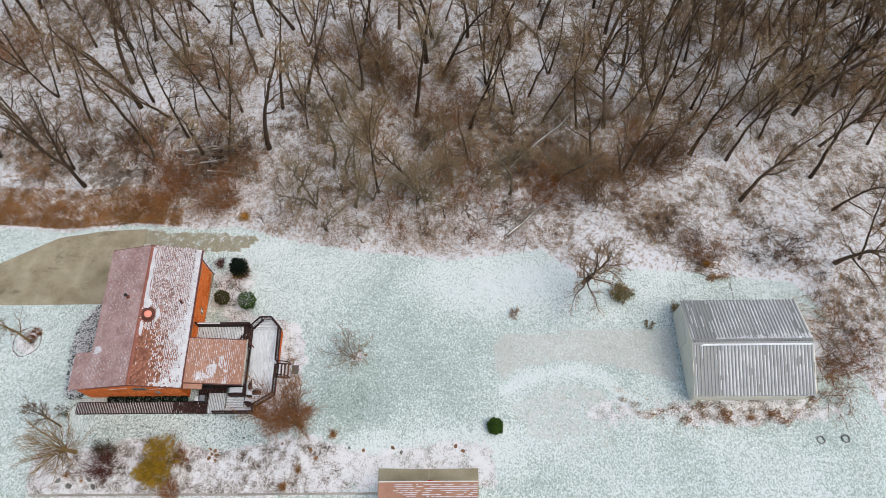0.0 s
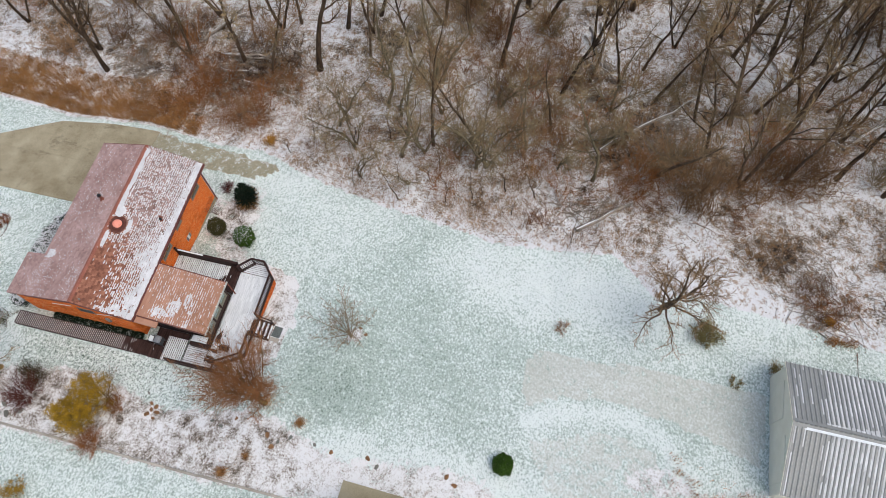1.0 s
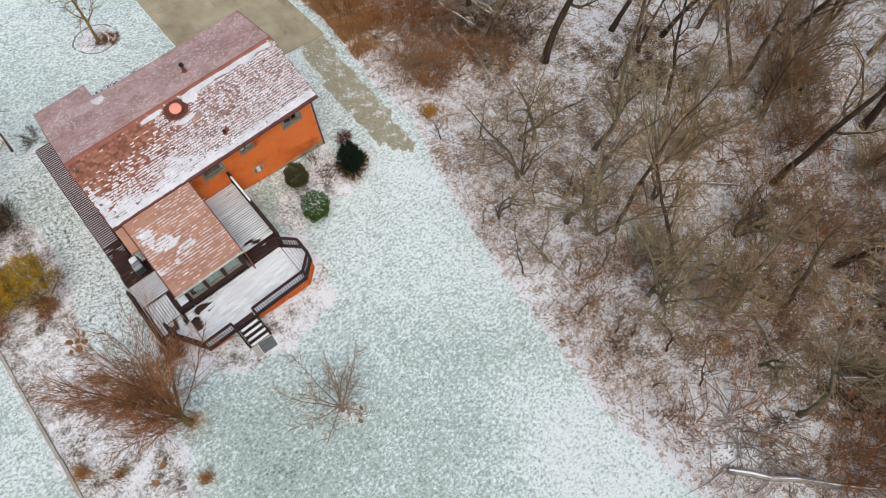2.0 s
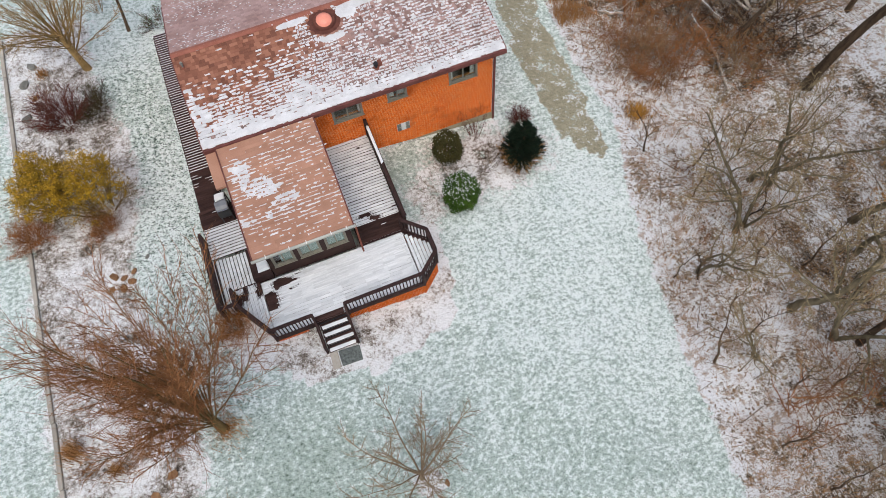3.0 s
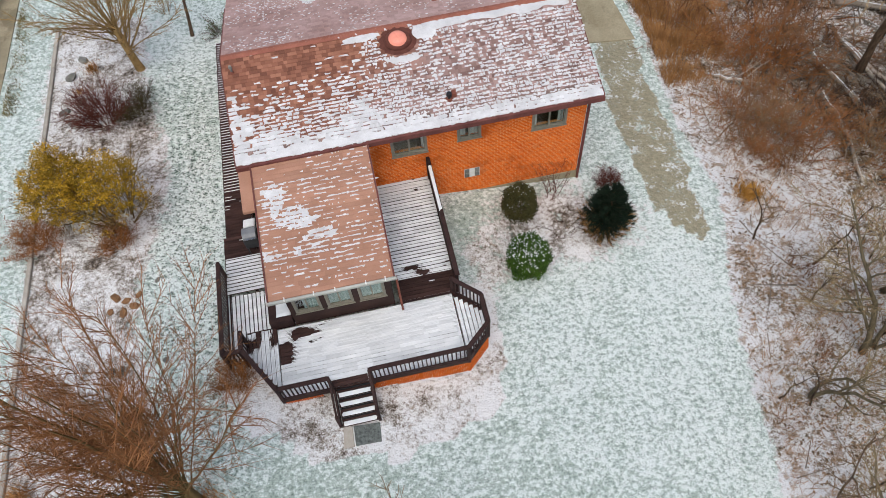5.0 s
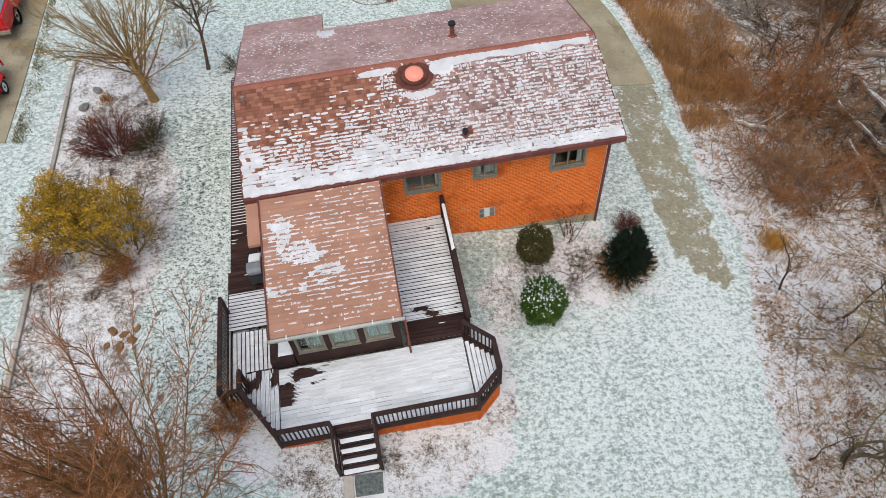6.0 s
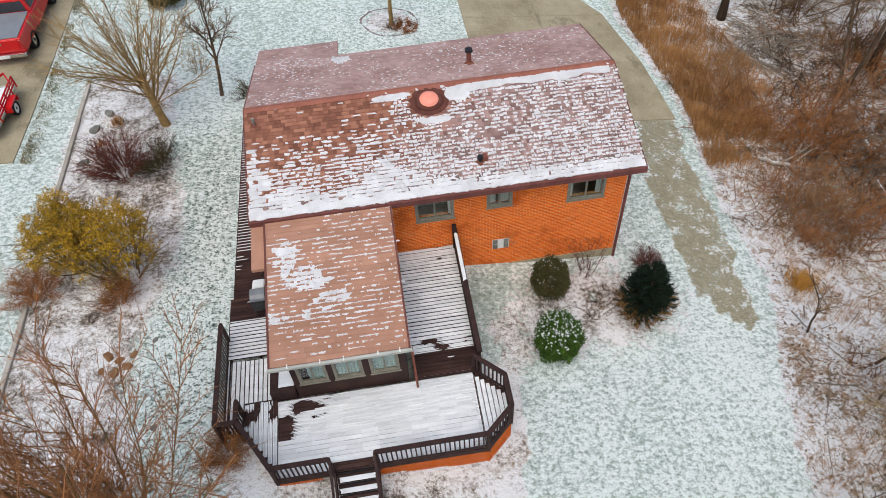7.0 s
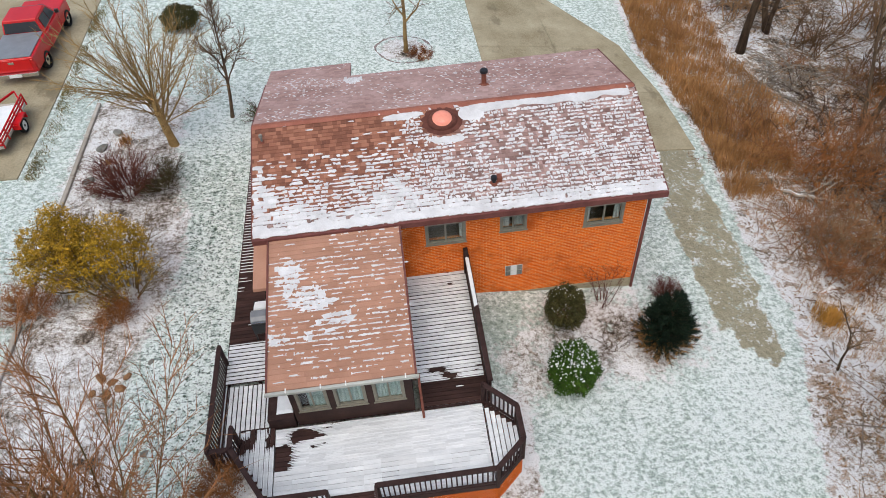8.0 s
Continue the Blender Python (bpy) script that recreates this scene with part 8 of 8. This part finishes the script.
for a, b, r0, r1, lb in (((11.9, -28.4), (19.6, -36.0), 0.17, 0.08, "long pale fallen trunk lined with snow"), ((3.6, -27.6), (8.6, -32.9), 0.17, 0.08, "grey fallen trunk near the lawn's edge"),
                         ((15.8, 8.9), (19.9, 6.1), 0.16, 0.10, "pale fallen trunk in the brush"), ((16.8, -47.9), (23.2, -53.8), 0.13, 0.06, "thin pale fallen tree in woods"),
                         ((26.0, -26.5), (20.1, -27.4), 0.18, 0.10, "split pale trunk fallen in woods"), ((11.6, -22.9), (9.8, -26.4), 0.10, 0.06, "thin fallen pole on leaf litter"),
                         ((14.7, 7.1), (14.9, 0.5), 0.12, 0.06, "bleached fallen branch in the brush"), ((12.8, 5.6), (13.7, 0.6), 0.14, 0.07, "fallen bough lined with fresh snow"),
                         ((27.7, 21.0), (24.3, 14.8), 0.12, 0.06, "long fallen pole in the woods"), ((14.8, -30.8), (16.7, -33.6), 0.12, 0.08, "fallen trunk crossing another"),
                         ((35.6, 5.8), (34.8, 2.3), 0.12, 0.08, "pale log deep in the woods"), ((22.1, -47.7), (17.9, -47.7), 0.09, 0.05, "leaning pale dead sapling"), ((12.6, -54.7), (10.1, -56.1), 0.1, 0.05, "fallen stem in open woods"),
                         ((12.2, 3.2), (11.3, -1.8), 0.13, 0.06, "snow-lined log at the foot of the brush"), ((21.5, -25.2), (20.2, -28.2), 0.14, 0.08, "pale broken trunk among fallen leaves"), ((10.0, -31.5), (13.5, -33.0), 0.11, 0.06, "grey fallen bough on leaf litter"),
                         ((17.0, -48.0), (23.5, -54.9), 0.12, 0.06, "long pale fallen pole among the trees"), ((17.2, -48.2), (21.1, -47.7), 0.10, 0.06, "pale broken limb leaning off a fallen pole"), ((25.3, -25.7), (20.0, -27.7), 0.14, 0.08, "white splintered trunk in a heap of limbs"), ((24.2, -25.3), (21.9, -26.8), 0.10, 0.06, "short white limb in a heap"),
                         ((30.5, -15.4), (26.4, -15.5), 0.14, 0.08, "snowy trunk lying deep in the woods"), ((32.3, 17.7), (30.7, 10.5), 0.12, 0.07, "long grey fallen trunk deep in the woods"), ((13.2, 3.6), (13.6, 0.4), 0.11, 0.06, "white-lined bough at the wood's edge"), ((14.7, 6.7), (15.3, 1.6), 0.14, 0.08, "forked white-lined bough over dark brush"),
                         ((7.7, 4.9), (9.2, 3.9), 0.08, 0.06, "short snowy pole beside the grass"), ((9.0, 5.0), (10.2, 5.4), 0.08, 0.06, "short grey pole on a brush heap"), ((27.0, -40.0), (22.5, -43.5), 0.11, 0.06, "pale fallen sapling among poles"), ((29.0, -5.0), (25.5, -9.0), 0.13, 0.07, "grey fallen trunk dusted by snow"),
                         ((33.0, -30.0), (28.0, -34.0), 0.14, 0.08, "snow-lined fallen trunk among poles"), ((14.0, -14.5), (17.5, -17.5), 0.11, 0.06, "thin grey fallen stem in brush"), ((22.5, 3.5), (25.0, 8.5), 0.12, 0.07, "pale fallen stem in open woods")):
    log_thing(a, b, r0 * 1.1, r1 * 1.1, lb)

# fallen sticks and twigs on the woodland floor
rnd = random.Random(55)
sticks = Mesh()
k = 0
while k < 2200:
    x, y = rnd.uniform(1, 40), rnd.uniform(-74, 32)
    if wooded(x, y) < 0.9:
        continue
    a, ln = rnd.uniform(0, 6.3), rnd.uniform(0.3, 1.9)
    x2, y2 = x + ln * math.cos(a), y + ln * math.sin(a)
    sticks.tube([(x, y, land(x, y) + 0.03), (x2, y2, land(x2, y2) + rnd.uniform(0.03, 0.25))], [rnd.uniform(0.012, 0.035), 0.008], 4, False)
    k += 1
for cx, cy, spread_xy, count in ((10.4, 12.3, 1.6, 80), (12.2, 13.7, 1.4, 50), (13.0, 4.0, 2.4, 150), (15.6, 5.5, 1.8, 60), (19.5, -26.5, 2.2, 70), (2.2, -46.5, 2.6, 90), (-8.5, -56.2, 3.2, 90), (6.0, -26.5, 1.6, 50), (13.0, -31.5, 2.2, 60), (18.0, -48.0, 2.2, 50), (5.7, -28.4, 1.5, 70), (15.8, -34.5, 1.8, 60)):
    for _ in range(count):
        x, y = rnd.gauss(cx, spread_xy * 0.6), rnd.gauss(cy, spread_xy * 0.6)
        a, ln = rnd.uniform(0, 6.3), rnd.uniform(0.6, 2.6)
        x2, y2 = x + ln * math.cos(a), y + ln * math.sin(a)
        lift = rnd.uniform(0.03, 0.35)
        sticks.tube([(x, y, land(x, y) + 0.03), ((x + x2) / 2 + rnd.uniform(-0.15, 0.15), (y + y2) / 2 + rnd.uniform(-0.15, 0.15), land((x + x2) / 2, (y + y2) / 2) + lift), (x2, y2, land(x2, y2) + lift * 0.8)], [rnd.uniform(0.02, 0.055), 0.022, 0.010], 4, False)
tagged(part("fallen_sticks", sticks, M_LOG), "fallen sticks and twigs scattered through the woods", "sticks", kind="stuff")

# fine dead twigs lying and standing along the wood's edge
twiglets = Mesh()
k = 0
while k < 22000:
    x, y = (rnd.uniform(0, 16), rnd.uniform(-36, 14)) if rnd.random() < 0.75 else (rnd.uniform(0, 40), rnd.uniform(-70, 30))
    if wooded(x, y) < 0.8 or noise.noise(Vector((x * 0.5, y * 0.5, 14.0))) < rnd.uniform(-0.45, 0.25):
        k += 0.1
        continue
    a, ln = rnd.uniform(0, 6.3), rnd.uniform(0.12, 0.75)
    p = Vector((x, y, land(x, y) + 0.01))
    twiglets.spike(p, p + Vector((math.cos(a), math.sin(a), rnd.uniform(0.0, 0.9))) * ln, rnd.uniform(0.005, 0.013))
    k += 1
tagged(part("dead_twigs", twiglets, M_THICKET), "fine dead brown twigs along the edge of the woods", "twigs", kind="stuff")

# leaves on the woodland floor
litter = Mesh()
k = 0
while k < 20000:
    x, y = (rnd.uniform(0, 40), rnd.uniform(-72, 32)) if k < 16000 else (rnd.uniform(1, 14), rnd.uniform(-32, 9))
    if wooded(x, y) < 0.7 or noise.noise(Vector((x * 0.35, y * 0.35, 21.0))) < -0.25 + 0.3 * rnd.random():
        k += 0.2
        continue
    a, q = rnd.uniform(0, 6.3), rnd.uniform(0.025, 0.075)
    c, s_ = math.cos(a) * q, math.sin(a) * q
    z = land(x, y) + 0.02
    n = len(litter.v)
    litter.v += [(x - c, y - s_, z + rnd.uniform(0, 0.05)), (x + s_ * 0.6, y - c * 0.6, z + 0.01), (x + c, y + s_, z + rnd.uniform(0, 0.05)), (x - s_ * 0.6, y + c * 0.6, z + 0.02)]
    litter.f.append((n, n + 1, n + 2, n + 3))
    k += 1
tagged(part("leaf_litter", litter, M_LEAFLITTER), "brown fallen leaves strewn over the woodland floor", "leaves", kind="stuff")

# drifts of orange leaves between the trees
drifts = Mesh()
r = random.Random(64)
for x, y, q in ((16.8, -8.1, 0.6), (17.6, -12.9, 1.1), (16.3, -13.2, 0.9), (19.3, -13.6, 1.2), (15.2, -15.3, 0.8), (11.4, -14.7, 0.6), (23.7, -18.0, 0.9), (21.1, -15.1, 1.0), (14.8, -9.6, 0.6), (21.7, -26.6, 1.0), (19.4, -11.8, 0.6), (8.7, -23.4, 0.5)):
    spots = []
    for _ in range(int(260 * q)):
        px, py = r.gauss(x, 0.75 * q), r.gauss(y, 0.6 * q)
        spots.append((px, py, land(px, py) + 0.05))
    leaves(drifts, spots, r, 0.07, 2, 0.06)
tagged(part("fallen_leaves", drifts, M_GOLDLEAF), "drifts of orange fallen leaves in the woods", "leaves", kind="stuff")

# ---- stones ----
def stone(at, size, mat, label, seed):
    r = random.Random(seed)
    bm = bmesh.new()
    bmesh.ops.create_icosphere(bm, subdivisions=1, radius=1.0)
    for v in bm.verts:
        k = 1 + 0.55 * noise.noise(v.co * 1.1 + Vector((seed * 3.1, 0, 0)))
        v.co = Vector((v.co.x * size * k, v.co.y * size * 0.75 * k, min(0.28, max(-0.4, v.co.z * 0.5)) * size * k))
    me = bpy.data.meshes.new("stone")
    bm.to_mesh(me)
    bm.free()
    me.materials.append(mat)
    ob = new("stone", me)
    ob.matrix_basis = pose(at[0], at[1], land(*at) + size * 0.15, 0, 0, r.uniform(0, 360))
    return tagged(ob, label, "stone", "bed stones")


k = 0
for x, y, sz, brown in ((-17.55, -2.1, 0.20, 1), (-17.2, -2.25, 0.16, 1), (-16.95, -2.5, 0.17, 1), (-17.3, -2.7, 0.2, 1), (-17.7, -2.6, 0.16, 1), (-16.8, -2.1, 0.14, 1), (-18.0, 0.1, 0.17, 1), (-16.9, -6.5, 0.15, 0), (-17.1, -7.2, 0.18, 0), (-16.4, -8.0, 0.15, 1),
                         (-16.9, -10.4, 0.22, 1), (-17.2, -11.2, 0.18, 0), (-16.7, -11.9, 0.18, 0), (-17.6, -10.9, 0.2, 1), (-16.8, -13.6, 0.16, 0), (-17.0, -14.8, 0.18, 1), (-19.4, 6.2, 0.3, 0), (-19.8, 6.9, 0.28, 0), (-19.2, 7.4, 0.26, 0), (-19.7, 8.9, 0.28, 0),
                         (-19.3, 9.9, 0.26, 0), (-16.8, -17.2, 0.2, 1), (-17.2, -17.9, 0.2, 0), (-16.7, -22.4, 0.22, 1), (-17.1, -23.0, 0.2, 1), (-8.6, -14.5, 0.16, 1), (-8.2, -14.0, 0.14, 1), (-16.2, -1.6, 0.13, 0), (-15.9, -4.7, 0.14, 0)):
    stone((x, y), sz, M_BROWNSTONE if brown else M_STONE, "brown field stone in the planted bed" if brown else "grey field stone in the planted bed", k)
    k += 1

# ---- roof shingles above the garden eave, piece by piece ----
rnd = random.Random(13)
tab_meshes = []
for i in range(6):
    m = Mesh()
    w, t = 0.13 + 0.02 * i, 0.014 + 0.002 * (i % 3)
    for h0, h1 in ((0.0, 0.0), (t, 0.003)):
        for xx, ss, hh in ((0, 0, h0), (w, 0, h0), (w, COURSE, h1), (0, COURSE, h1)):
            m.v.append((xx, ss, hh))
    m.f = [(4, 5, 6, 7), (0, 1, 5, 4), (1, 2, 6, 5), (3, 0, 4, 7), (0, 3, 2, 1)]
    tab_meshes.append((w, m.data("shingle", M_SHINGLE_PIECE)))
tilt = Matrix(((1, 0, 0, 0), (0, SC, -SS, 0), (0, SS, SC, 0), (0, 0, 0, 1)))
for kk in range(4):
    x = XL
    while x < XR - 0.24:
        w, me = tab_meshes[rnd.randrange(6)]
        ob = new("shingle", me)
        ob.parent = roof
        ob.matrix_basis = Matrix.Translation(back_slope(x, kk * COURSE, 0.0)) @ tilt
        x += w + 0.008
